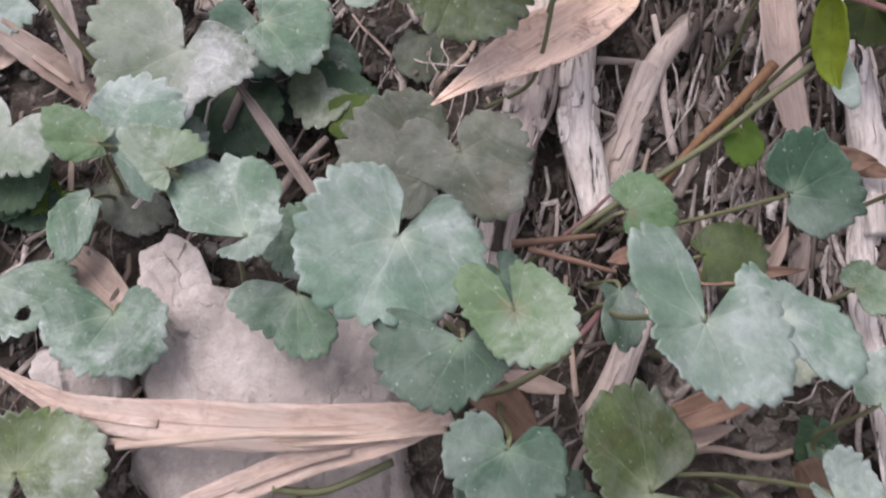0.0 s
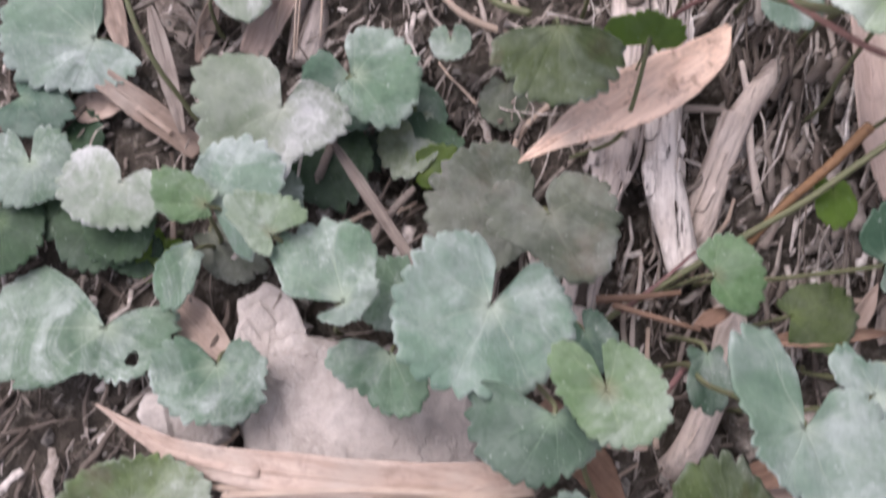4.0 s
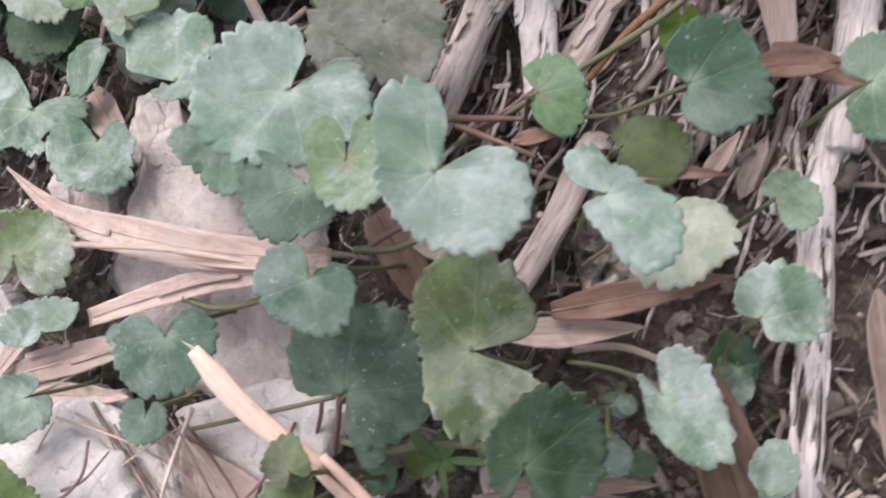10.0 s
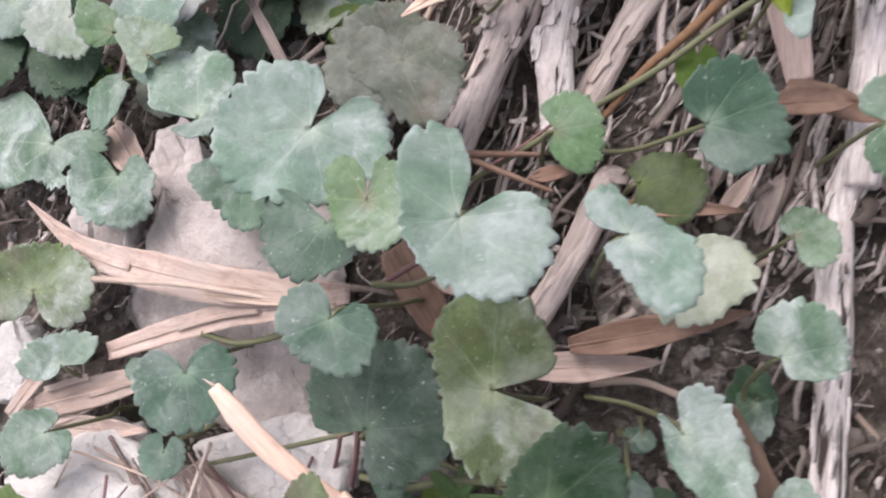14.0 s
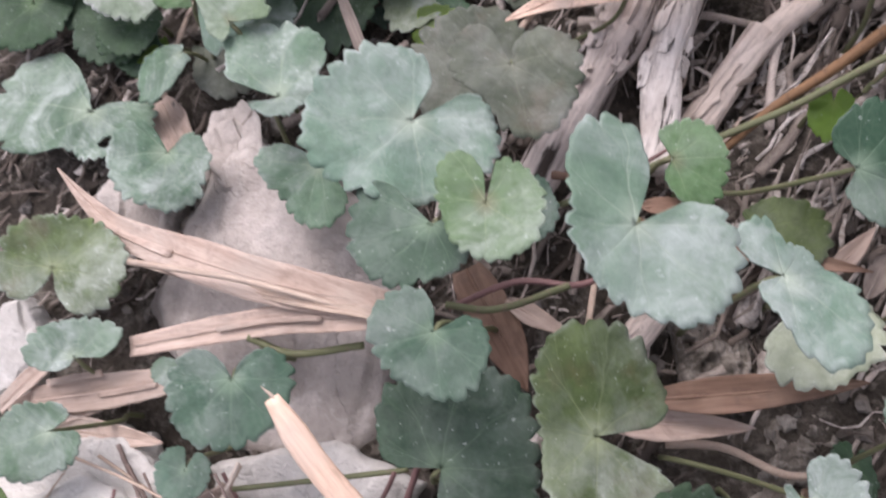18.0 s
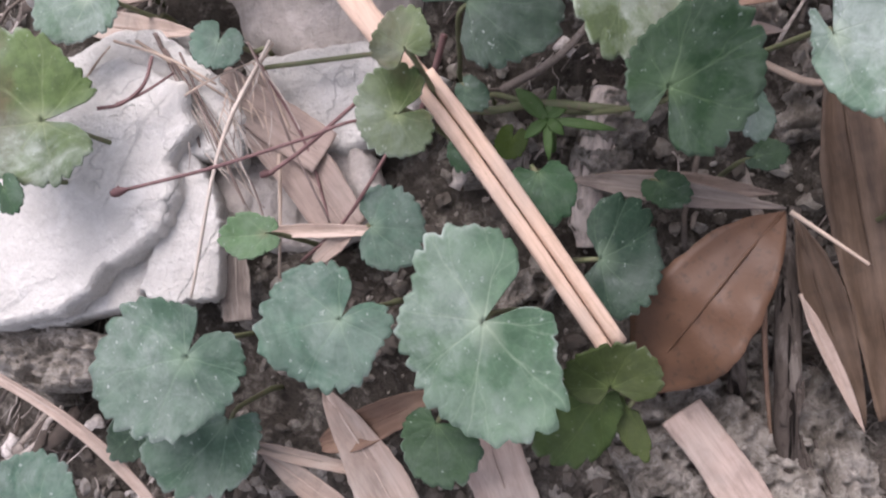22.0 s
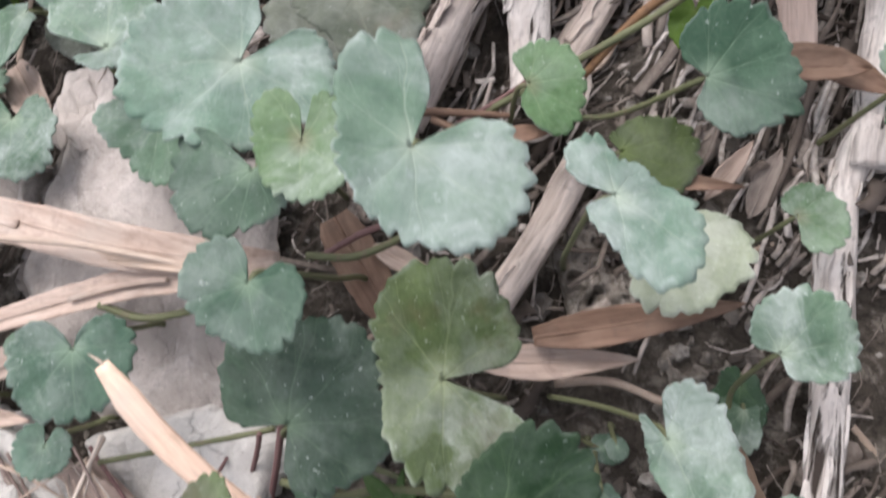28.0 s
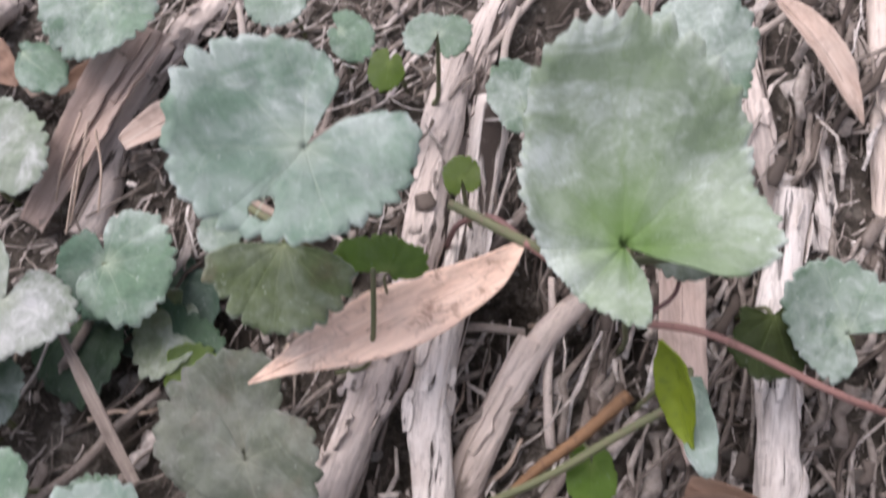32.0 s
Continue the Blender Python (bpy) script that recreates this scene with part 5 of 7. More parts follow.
def slab(place, turn, rx, ry, thick, seed, material=M_SLAB, label="smooth pinkish clay slab half buried in litter", sides=140, corner=0.16, dents=0.03, name="clay_slab", rim=None, layers=0.0015):
    """A flat lump of dried clay with an uneven outline, rounded rim and shallow folds."""
    rng = random.Random(seed)
    ph = [rng.uniform(0, 6.28) for _ in range(5)]
    fine = 44 if rim else 26
    sides = 220 if rim else sides
    rings = [i / fine for i in range(fine - 1)] + [0.985, 1.0]
    verts, faces = [], []

    cuts = [(2 * math.pi * (i + rng.uniform(-0.3, 0.3)) / 7, rng.uniform(0.82 - corner, 1.02)) for i in range(7)]
    planes = [(rng.uniform(0, 6.28), rng.uniform(0.01, 0.05) if rim else rng.uniform(0.04, 0.22), rng.uniform(0.1 if rim else 0.0, 0.6 if rim else 0.35)) for _ in range(10 if rim else 6)]

    def across(a):
        d, best = Vector((math.cos(a), math.sin(a))), 0.2
        for (x0, y0), (x1, y1) in zip(rim, rim[1:] + rim[:1]):
            p, q = Vector((x0 / rx, y0 / ry)), Vector((x1 / rx, y1 / ry))
            e = q - p
            den = d.x * e.y - d.y * e.x
            if abs(den) < 1e-9:
                continue
            t = (p.x * e.y - p.y * e.x) / den
            u = (p.x * d.y - p.y * d.x) / den
            if t > 0 and -1e-6 <= u <= 1 + 1e-6:
                best = max(best, t)
        return best

    def edge(a):
        if rim:
            return across(a) * (1 + 0.05 * noise.noise(Vector((math.cos(a) * 7, math.sin(a) * 7, seed))) + 0.012 * noise.noise(Vector((math.cos(a) * 22, math.sin(a) * 22, seed))))
        k = min([d / math.cos(a - c) for c, d in cuts if math.cos(a - c) > 0.15] + [1.3])
        return k + 0.05 * noise.noise(Vector((math.cos(a) * 3, math.sin(a) * 3, seed))) + 0.035 * noise.noise(Vector((math.cos(a) * 9, math.sin(a) * 9, seed)))

    def top(x, y):
        return min([0.0] + [(o - (x / rx * math.cos(c) + y / ry * math.sin(c))) * s * min(rx, ry) for c, s, o in planes])
    for r in rings:
        for k in range(sides):
            a = 2 * math.pi * k / sides
            e = edge(a) * r
            x, y = rx * e * math.cos(a), ry * e * math.sin(a)
            v = Vector((x * 30, y * 30, seed))
            z = dents * (rx + ry) * (noise.noise(v) * 0.6 + 0.35 * abs(noise.noise(v * 2.3)) + 0.10 * noise.noise(v * 6)) - (0.16 * thick * max(0, r - 0.955) / 0.045 if rim else 0.30 * thick * max(0, r - 0.88) ** 2 / 0.0144) + top(x, y)
            step = (0.66 * x - 0.75 * y) * 46 + 0.7 * noise.noise(Vector((x * 17, y * 17, seed * 1.7))) + 0.12 * noise.noise(v * 3.1)
            step = -step if rim else 2.6 * noise.noise(Vector((x * 51, y * 21 - x * 9, seed * 1.7)))
            low = math.floor(step)
            part_up = min(1.0, max(0.0, (step - low - 0.44) / 0.06))
            if dents > 0.1:
                z += 0.34 * thick * (noise.noise(v * 4) + 0.8 * noise.noise(v * 10) + 0.5 * noise.noise(v * 23) - 1.3 * min(1.0, max(0.0, (noise.noise(v * 6 + Vector((9, 3, 0))) - 0.20) / 0.10)))
            z += (0.62 * layers * (low + part_up - step) if rim else layers * (low + part_up)) * (min(1.0, max(0.12, 2.4 * r - 1.2)) if rim else 1.0) + (0.16 if rim else 0.25) * layers * noise.noise(v * (9 if dents > 0.1 else 5))
            verts.append((x, y, z))
    n = len(rings)
    for r, q in ((1.0, -0.5), (0.975, -0.8), (0.92, -1.0)) if rim else ((1.01, -0.6), (0.97, -0.85), (0.90, -1.0)):
        for k in range(sides):
            a = 2 * math.pi * k / sides
            e = edge(a) * r * (1 + 0.03 * noise.noise(Vector((math.cos(a) * 14, math.sin(a) * 14, seed + q * 4))))
            verts.append((rx * e * math.cos(a), ry * e * math.sin(a), q * thick))
    n += 3
    for i in range(n - 1):
        for k in range(sides):
            a, b = i * sides + k, i * sides + (k + 1) % sides
            faces.append((a, a + sides, b + sides, b))
    faces.append(tuple(range((n - 1) * sides, n * sides))[::-1])
    ob = new(name, mesh_of(name, verts, faces, material))
    ob.matrix_world = pose(*place, *turn)
    tagged(ob, label, "clay slab", "clay slabs")
    return ob


dry_leaf((-0.0640, 0.1138, -0.0060), (-0.0319, 0.1444, -0.0080), 0.0116, curl=0.3, point=(0.5, 0))
stem([(-0.0828, -0.0549, 0.0180), (-0.0488, -0.0524, 0.0220), (-0.0152, -0.0523, 0.0220)], 0.0020, name='dry_culm', label='thin straight dry bamboo twig over dry leaves')
dry_leaf((-0.1166, -0.1060, -0.0040), (-0.0695, -0.0824, 0.0020), 0.0117, curl=0.2, point=(0.6, 0.3))
dry_leaf((-0.1061, -0.1059, -0.0020), (-0.0647, -0.0997, 0.0000), 0.0086, curl=0.3, point=(0.5, 0))
dry_leaf((0.0034, -0.0293, -0.0080), (0.0293, -0.0587, -0.0060), 0.0137, curl=0.15, point=(0.6, 0), material=M_RUSSET, label='dry russet brown bamboo leaf on dark soil')
dry_leaf((0.0172, -0.0364, -0.0040), (0.0350, -0.0410, -0.0040), 0.0058, curl=0.2, point=(0.4, 0.3))
dry_leaf((0.0626, -0.0513, -0.0140), (0.1127, -0.0337, -0.0060), 0.0097, curl=0.3, point=(0.5, 0), material=M_RUSSET, label='dry russet brown bamboo leaf on dark soil')
dry_leaf((0.0459, -0.0613, -0.0160), (0.0910, -0.0514, -0.0200), 0.0092, curl=0.3, point=(0.2, 0), material=M_BLADE, label='dry bamboo leaf with a notched edge under a green leaf')
dry_leaf((0.1003, -0.0072, -0.0140), (0.1100, 0.0101, -0.0120), 0.0054, curl=0.3)
dry_leaf((0.1128, -0.0086, -0.0200), (0.1179, 0.0107, -0.0160), 0.0072, curl=0.3, material=M_GREYB, label='weathered grey-brown bamboo leaf in the litter')
dry_leaf((0.1113, 0.0261, 0.0000), (0.1316, 0.0267, 0.0040), 0.0094, curl=0.4, point=(0.5, 0), material=M_RUSSET, label='dry russet brown bamboo leaf on dark soil')
dry_leaf((0.0461, -0.0060, 0.0100), (0.0588, -0.0010, 0.0060), 0.0049, curl=0.3, material=M_RUSSET, label='dry russet brown bamboo leaf on dark soil')
dry_leaf((0.0681, -0.0094, 0.0000), (0.1074, -0.0064, 0.0000), 0.0053, curl=0.4, material=M_RUSSET, label='dry russet brown bamboo leaf on dark soil')
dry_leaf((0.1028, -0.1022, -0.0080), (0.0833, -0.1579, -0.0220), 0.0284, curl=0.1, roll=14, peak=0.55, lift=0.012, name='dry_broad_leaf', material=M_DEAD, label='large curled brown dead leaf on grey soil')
dry_leaf((0.1071, -0.0621, -0.0160), (0.1459, -0.1422, -0.0220), 0.0185, curl=0.35, point=(0.5, 0.6), name='bamboo_sheath', label='broad brown dry bamboo sheath on the soil', material=M_SHEATH)
dry_leaf((0.0482, -0.1090, -0.0080), (0.1028, -0.1005, -0.0100), 0.0068, curl=0.3, material=M_GREYB, label='weathered grey-brown bamboo leaf in the litter')
dry_leaf((0.1059, -0.1021, -0.0120), (0.1382, -0.1474, -0.0200), 0.0102, curl=0.5, material=M_SHEATH, label='dull folded bamboo leaf with a pale edge')
dry_leaf((0.1119, -0.1206, -0.0100), (0.1379, -0.1486, -0.0180), 0.0037, curl=0.5)
dry_leaf((0.0944, -0.1583, -0.0200), (0.1255, -0.1818, -0.0180), 0.0124, curl=0.08, point=(0.95, 0.9), material=M_PINK, name='bark_strip', label='flat pinkish grey strip of dry sheath', mid=False, thick=0.0012)
dry_leaf((0.0052, -0.1823, 0.0000), (0.0384, -0.2103, -0.0040), 0.0148, curl=0.2, point=(0.1, 0.9), peak=0.7, material=M_BLADE)
dry_leaf((0.0472, -0.1781, -0.0060), (0.0636, -0.2004, -0.0080), 0.0162, curl=0.2, point=(0.6, 0.9), material=M_PINK, label='pinkish dry bamboo leaf with pale streaks')
dry_leaf((-0.0077, -0.2047, -0.0040), (0.0284, -0.2138, -0.0060), 0.0070, curl=0.25, point=(0.1, 0.8), material=M_DULL)
dry_leaf((0.0075, -0.1970, -0.0040), (0.0357, -0.1721, 0.0000), 0.0099, curl=0.45, point=(0.3, 0.2), material=M_RUSSET, label='dry russet brown bamboo leaf on dark soil')
dry_leaf((-0.0805, -0.2071, 0.0120), (-0.0248, -0.2326, -0.0040), 0.0036, curl=0.4, point=(0.8, 0.7), bend=-0.004)
dry_leaf((-0.0341, -0.1560, -0.0040), (-0.0263, -0.1734, -0.0040), 0.0091, curl=0.2, point=(0.7, 0.9), material=M_GREYB, label='weathered grey-brown bamboo leaf in the litter')
dry_leaf((-0.0487, -0.1096, -0.0020), (-0.0028, -0.1407, -0.0020), 0.0168, curl=0.12, point=(0.7, 0.7), material=M_PINK, label='flat pinkish strip of dry sheath on clay')
dry_leaf((-0.0303, -0.2351, -0.0060), (-0.0118, -0.2271, -0.0080), 0.0181, curl=0.2, point=(0.6, 0.9), material=M_GREYB, label='weathered grey-brown bamboo leaf in the litter')
dry_leaf((-0.0242, -0.1476, 0.0020), (0.0049, -0.1384, 0.0040), 0.0037, curl=0.5, point=(0.8, 0.7))
dry_leaf((-0.0090, -0.1513, 0.0000), (0.0006, -0.1384, 0.0040), 0.0049, curl=0.3, point=(0.5, 0))
dry_leaf((0.0515, -0.1064, -0.0140), (0.1007, -0.0960, -0.0160), 0.0072, curl=0.3, material=M_DULL, label='dull brown dry bamboo leaf on dark soil')
root_piece([(0.0490, -0.0772, -0.0300), (0.0510, -0.0932, -0.0260), (0.0526, -0.1085, -0.0260), (0.0586, -0.1210, -0.0320)], 0.0094, flakes=8, label='short clay-coated grey stub of a stem')
root_piece([(0.0272, -0.0937, -0.0320), (0.0310, -0.1059, -0.0280), (0.0325, -0.1184, -0.0320)], 0.0091, flakes=5, label='short clay-coated grey stub of a stem')
dry_leaf((-0.0082, -0.2030, -0.0020), (0.0221, -0.1996, -0.0060), 0.0038, curl=0.6, point=(0.8, 0.7), material=M_DULL)
dry_leaf((-0.0634, 0.0527, 0.0020), (-0.0348, 0.0130, -0.0100), 0.0038, curl=0.5, point=(0.2, 0.9), material=M_GREYB, label='weathered grey-brown bamboo leaf in the litter')
dry_leaf((-0.1125, 0.0016, -0.0120), (-0.0917, -0.0168, -0.0080), 0.0123, curl=0.3, point=(0.5, 0.4))
dry_leaf((-0.0863, 0.0037, -0.0100), (-0.0690, -0.0211, -0.0040), 0.0190, curl=0.35, point=(0.5, 0.7), material=M_SLAB, label='crumpled pale dead leaf beside a clay slab', name='crumpled_leaf')
dry_leaf((-0.1748, 0.1251, -0.0200), (-0.1378, 0.1449, -0.0200), 0.0126, curl=0.3, material=M_GREYB, label='weathered grey-brown bamboo leaf in the litter')
dry_leaf((-0.1349, 0.1157, -0.0220), (-0.1044, 0.0812, -0.0220), 0.0090, curl=0.4, material=M_GREYB, label='weathered grey-brown bamboo leaf in the litter')
dry_leaf((-0.1578, 0.0687, -0.0200), (-0.1401, 0.0691, -0.0200), 0.0118, curl=0.3)
dry_leaf((-0.1494, 0.1095, -0.0240), (-0.1250, 0.0624, -0.0240), 0.0102, curl=0.3, material=M_GREYB, label='weathered grey-brown bamboo leaf in the litter')
dry_leaf((0.1370, 0.1812, -0.0060), (0.1599, 0.1386, -0.0040), 0.0098, curl=0.6, point=(0.3, 0), lift=0.004)
dry_leaf((-0.1000, 0.1333, -0.0140), (-0.0706, 0.1554, -0.0140), 0.0090, curl=0.4, material=M_RUSSET, label='dry russet brown bamboo leaf on dark soil')
split_culm([(-0.0234, -0.0779, 0.0390), (-0.0111, -0.0881, 0.0360), (0.0015, -0.0968, 0.0310), (0.0123, -0.1034, 0.0250)], [(0.0110, -0.1015, 0.0260), (0.0288, -0.1144, 0.0210), (0.0512, -0.1316, 0.0150), (0.0718, -0.1478, 0.0100)], 0.0068, 0.0035)
root_piece([(0.0368, 0.1575, -0.0120), (0.0358, 0.1176, -0.0120), (0.0333, 0.0632, -0.0120), (0.0239, 0.0352, -0.0130), (0.0118, -0.0099, -0.0140)], 0.0128, flakes=8, label='greyish brown fibrous woody stem with split bark')
root_piece([(0.0509, 0.1443, -0.0160), (0.0495, 0.0949, -0.0140), (0.0450, 0.0577, -0.0120), (0.0441, 0.0442, -0.0120), (0.0500, 0.0138, -0.0140)], 0.0120, flakes=15, material=M_FLAKY, label='whitish woody stem with papery peeling bark')
root_piece([(0.0966, 0.1040, -0.0450), (0.0886, 0.0875, -0.0260), (0.0739, 0.0691, -0.0200), (0.0630, 0.0434, -0.0190), (0.0561, 0.0217, -0.0220), (0.0509, 0.0114, -0.0450)], 0.0084, flakes=2, material=M_CANE, gnarl=0.35, label='smooth pale tan dead cane among litter')
root_piece([(0.1430, 0.1188, -0.0120), (0.1376, 0.0787, -0.0100), (0.1376, 0.0440, -0.0100), (0.1383, 0.0071, -0.0120)], 0.0107, flakes=15, material=M_FLAKY, label='whitish woody stem with papery peeling bark')
root_piece([(0.1386, 0.0201, -0.0100), (0.1342, 0.0006, -0.0160), (0.1364, -0.0349, -0.0180), (0.1401, -0.0776, -0.0220), (0.1479, -0.1144, -0.0440)], 0.0095, flakes=15, material=M_FLAKY, label='whitish woody stem with papery peeling bark')
root_piece([(0.1278, 0.1792, -0.0160), (0.1335, 0.1410, -0.0160), (0.1416, 0.1037, -0.0180)], 0.0091, flakes=6)
root_piece([(0.1455, 0.1612, -0.0220), (0.1522, 0.1417, -0.0220), (0.1526, 0.1043, -0.0220)], 0.0089, flakes=12, material=M_FLAKY, label='whitish woody stem with papery peeling bark')
root_piece([(0.1729, 0.2069, -0.0200), (0.1718, 0.1621, -0.0200), (0.1716, 0.1109, -0.0200)], 0.0071, flakes=2, material=M_CANE, gnarl=0.35, label='smooth pale tan dead cane among litter')
root_piece([(-0.0468, 0.1745, -0.0160), (-0.0601, 0.1597, -0.0160), (-0.0730, 0.1333, -0.0180), (-0.0773, 0.0862, -0.0200)], 0.0120, flakes=12)
root_piece([(0.0564, 0.1970, -0.0160), (0.0459, 0.1693, -0.0160), (0.0430, 0.1447, -0.0180), (0.0397, 0.1250, -0.0200)], 0.0108, flakes=6)
root_piece([(0.0676, 0.0130, -0.0400), (0.0660, -0.0012, -0.0180), (0.0591, -0.0245, -0.0170), (0.0489, -0.0456, -0.0220), (0.0419, -0.0537, -0.0450)], 0.0095, flakes=2, material=M_CANE, gnarl=0.35, label='smooth pale tan dead cane among litter')
root_piece([(0.0298, 0.0699, -0.0130), (0.0243, 0.0383, -0.0120), (0.0155, 0.0015, -0.0130)], 0.0124, flakes=8, label='greyish brown fibrous woody stem with split bark')
root_piece([(0.0705, 0.0679, -0.0180), (0.0610, 0.0441, -0.0200), (0.0513, 0.0202, -0.0220)], 0.0080, flakes=2, material=M_CANE, gnarl=0.35, label='smooth pale tan dead cane among litter')
stem([(0.0950, 0.0501, 0.0200), (0.0847, 0.0393, 0.0140), (0.0738, 0.0292, 0.0080), (0.0639, 0.0172, 0.0000)], 0.0033, name='dry_twig', label='orange-brown broken dry stem beside a green stalk', material=M_ORANGE, taper=0.7)
stem([(0.1040, 0.0478, 0.0240), (0.0932, 0.0405, 0.0190), (0.0790, 0.0301, 0.0110), (0.0608, 0.0194, 0.0020), (0.0232, -0.0037, -0.0140)], 0.0021, name='green_runner', label='long green runner stalk', material=M_PETIOLE, taper=1.0)
stem([(0.0672, 0.0801, 0.0360), (0.0797, 0.0730, 0.0340), (0.0930, 0.0651, 0.0340), (0.1114, 0.0630, 0.0340), (0.1460, 0.0528, 0.0260), (0.2005, 0.0552, -0.0240)], 0.0018, name='red_runner', label='hairy reddish brown runner', material=M_RUNNER, taper=1.0)
stem([(0.0672, 0.0801, 0.0360), (0.0576, 0.0905, 0.0220), (0.0475, 0.0931, 0.0060), (0.0418, 0.0920, -0.0180)], 0.0020, name='red_runner', label='thin reddish brown shoot', material=M_PET_RED, taper=0.8)
stem([(0.0930, 0.0651, 0.0340), (0.1024, 0.0725, 0.0280), (0.1047, 0.0820, 0.0300)], 0.0013, name='red_runner', label='thin brown side shoot of a runner', material=M_PET_RED)
stem([(-0.0423, -0.1490, 0.0430), (-0.0260, -0.1370, 0.0360), (-0.0116, -0.1242, 0.0280), (-0.0000, -0.1145, 0.0220), (0.0024, -0.1119, -0.0140)], 0.0009, name='red_stalk', label='thin reddish flower stalk with a small bud', material=M_PET_RED, taper=1.0)
stem([(-0.0275, -0.1330, 0.0060), (-0.0185, -0.1243, 0.0100), (-0.0070, -0.1094, 0.0140), (-0.0125, -0.0927, -0.0180)], 0.0011, name='red_stalk', label='thin reddish stalk with a small bud', material=M_PET_RED, taper=1.0)
stem([(-0.0136, -0.1521, -0.0020), (-0.0034, -0.1381, 0.0040), (0.0044, -0.1187, 0.0120), (-0.0048, -0.1066, -0.0160)], 0.0010, name='red_stalk', label='thin reddish stalk above dry leaves', material=M_PET_RED, taper=1.0)
stem([(-0.0702, -0.1276, 0.0160), (-0.0623, -0.1228, 0.0180), (-0.0599, -0.1146, 0.0120)], 0.0010, name='red_stalk', label='short reddish brown twig on clay', material=M_PET_RED)
stem([(-0.0443, -0.1020, 0.0020), (-0.0239, -0.1198, 0.0000), (-0.0099, -0.1389, -0.0020)], 0.0012, name='red_stalk', label='thin dark twig over dry sheath', material=M_PET_RED)
stem([(-0.0392, -0.0977, 0.0060), (-0.0398, -0.1291, 0.0120), (-0.0359, -0.1702, 0.0080)], 0.0014, label='long pale straw lying on a clay slab', material=M_BLEACHED)
stem([(-0.0798, -0.1074, 0.0040), (-0.0584, -0.1127, 0.0040), (-0.0387, -0.1180, 0.0020)], 0.0011, label='thin pale straw on a clay slab')
stem([(-0.0280, -0.1262, 0.0020), (-0.0217, -0.1430, 0.0020), (-0.0173, -0.1584, 0.0000)], 0.0013, label='short pale straw lying on litter')
stem([(0.1059, -0.1248, -0.0180), (0.1123, -0.1421, -0.0220), (0.1223, -0.1638, -0.0300)], 0.0017, name='dry_twig', material=M_RUSSET, label='short broken brown stem standing in soil')
stem([(0.1025, -0.1028, -0.0020), (0.1117, -0.1066, 0.0000), (0.1211, -0.1111, 0.0040)], 0.0013, label='thin pale stalk joining dry leaves')
stem([(-0.0445, -0.0657, 0.0140), (-0.0316, -0.0665, 0.0120), (-0.0139, -0.0595, 0.0120)], 0.0021, name='green_runner', label='curved pale green stalk on a clay slab', material=M_PETIOLE, taper=1.0)
stem([(-0.0393, -0.1048, 0.0040), (-0.0184, -0.0964, 0.0040), (0.0048, -0.0869, 0.0040)], 0.0015, name='green_runner', label='thin green stalk on a clay slab', material=M_PETIOLE, taper=1.0)
stem([(0.0027, -0.0428, 0.0040), (0.0170, -0.0406, 0.0060), (0.0337, -0.0311, 0.0120)], 0.0020, name='green_runner', label='thin green stalk under leaves', material=M_PETIOLE, taper=1.0)
stem([(0.0022, -0.0424, -0.0040), (0.0191, -0.0312, 0.0000), (0.0361, -0.0277, 0.0000), (0.0483, -0.0162, -0.0060)], 0.0019, name='red_stalk', label='thin brown stalk in litter', material=M_PET_RED, taper=1.0)
stem([(0.0207, 0.0025, -0.0040), (0.0331, 0.0032, -0.0020), (0.0464, 0.0050, -0.0040)], 0.0027, name='red_stalk', label='broken reddish stem in litter', material=M_RUSSET)
stem([(0.0257, 0.0011, -0.0040), (0.0379, -0.0028, -0.0020), (0.0518, -0.0062, -0.0040)], 0.0023, name='red_stalk', label='broken reddish stem in litter', material=M_RUSSET)
stem([(0.0289, -0.0006, -0.0080), (0.0410, 0.0086, -0.0060), (0.0515, 0.0180, -0.0040)], 0.0017, name='red_stalk', label='dark thin twig in litter', material=M_PET_RED)
stem([(-0.1335, 0.1283, 0.0200), (-0.1271, 0.0959, 0.0140), (-0.1196, 0.0763, 0.0060), (-0.1092, 0.0613, -0.0120)], 0.0018, name='green_runner', label='long thin green stalk', material=M_PETIOLE, taper=1.0)
stem([(-0.0214, 0.1248, 0.0140), (-0.0183, 0.1056, 0.0120), (-0.0120, 0.0920, 0.0140), (-0.0008, 0.0851, 0.0180)], 0.0023, name='green_runner', label='arching pale green stalk', material=M_PETIOLE, taper=1.0)
stem([(0.0313, 0.0715, 0.0300), (0.0300, 0.0592, 0.0120), (0.0270, 0.0524, 0.0000), (0.0150, 0.0514, -0.0160)], 0.0014, name='green_runner', label='thin green stalk crossing a dry leaf', material=M_PETIOLE, taper=1.0)
stem([(0.0482, 0.0887, 0.0340), (0.0780, 0.0771, 0.0360), (0.1040, 0.0804, 0.0360)], 0.0026, name='green_runner', label='thick olive green stalk', material=M_PETIOLE, taper=1.0)

slab((-0.0417, -0.0528, -0.0040), (6, 3, 20), 0.0454, 0.0505, 0.0140, 3)
slab((-0.0799, -0.0119, -0.0080), (10, 0, 40), 0.0165, 0.0110, 0.0120, 5)
slab((-0.1047, -0.0348, -0.0080), (6, -4, 0), 0.0165, 0.0128, 0.0120, 6)
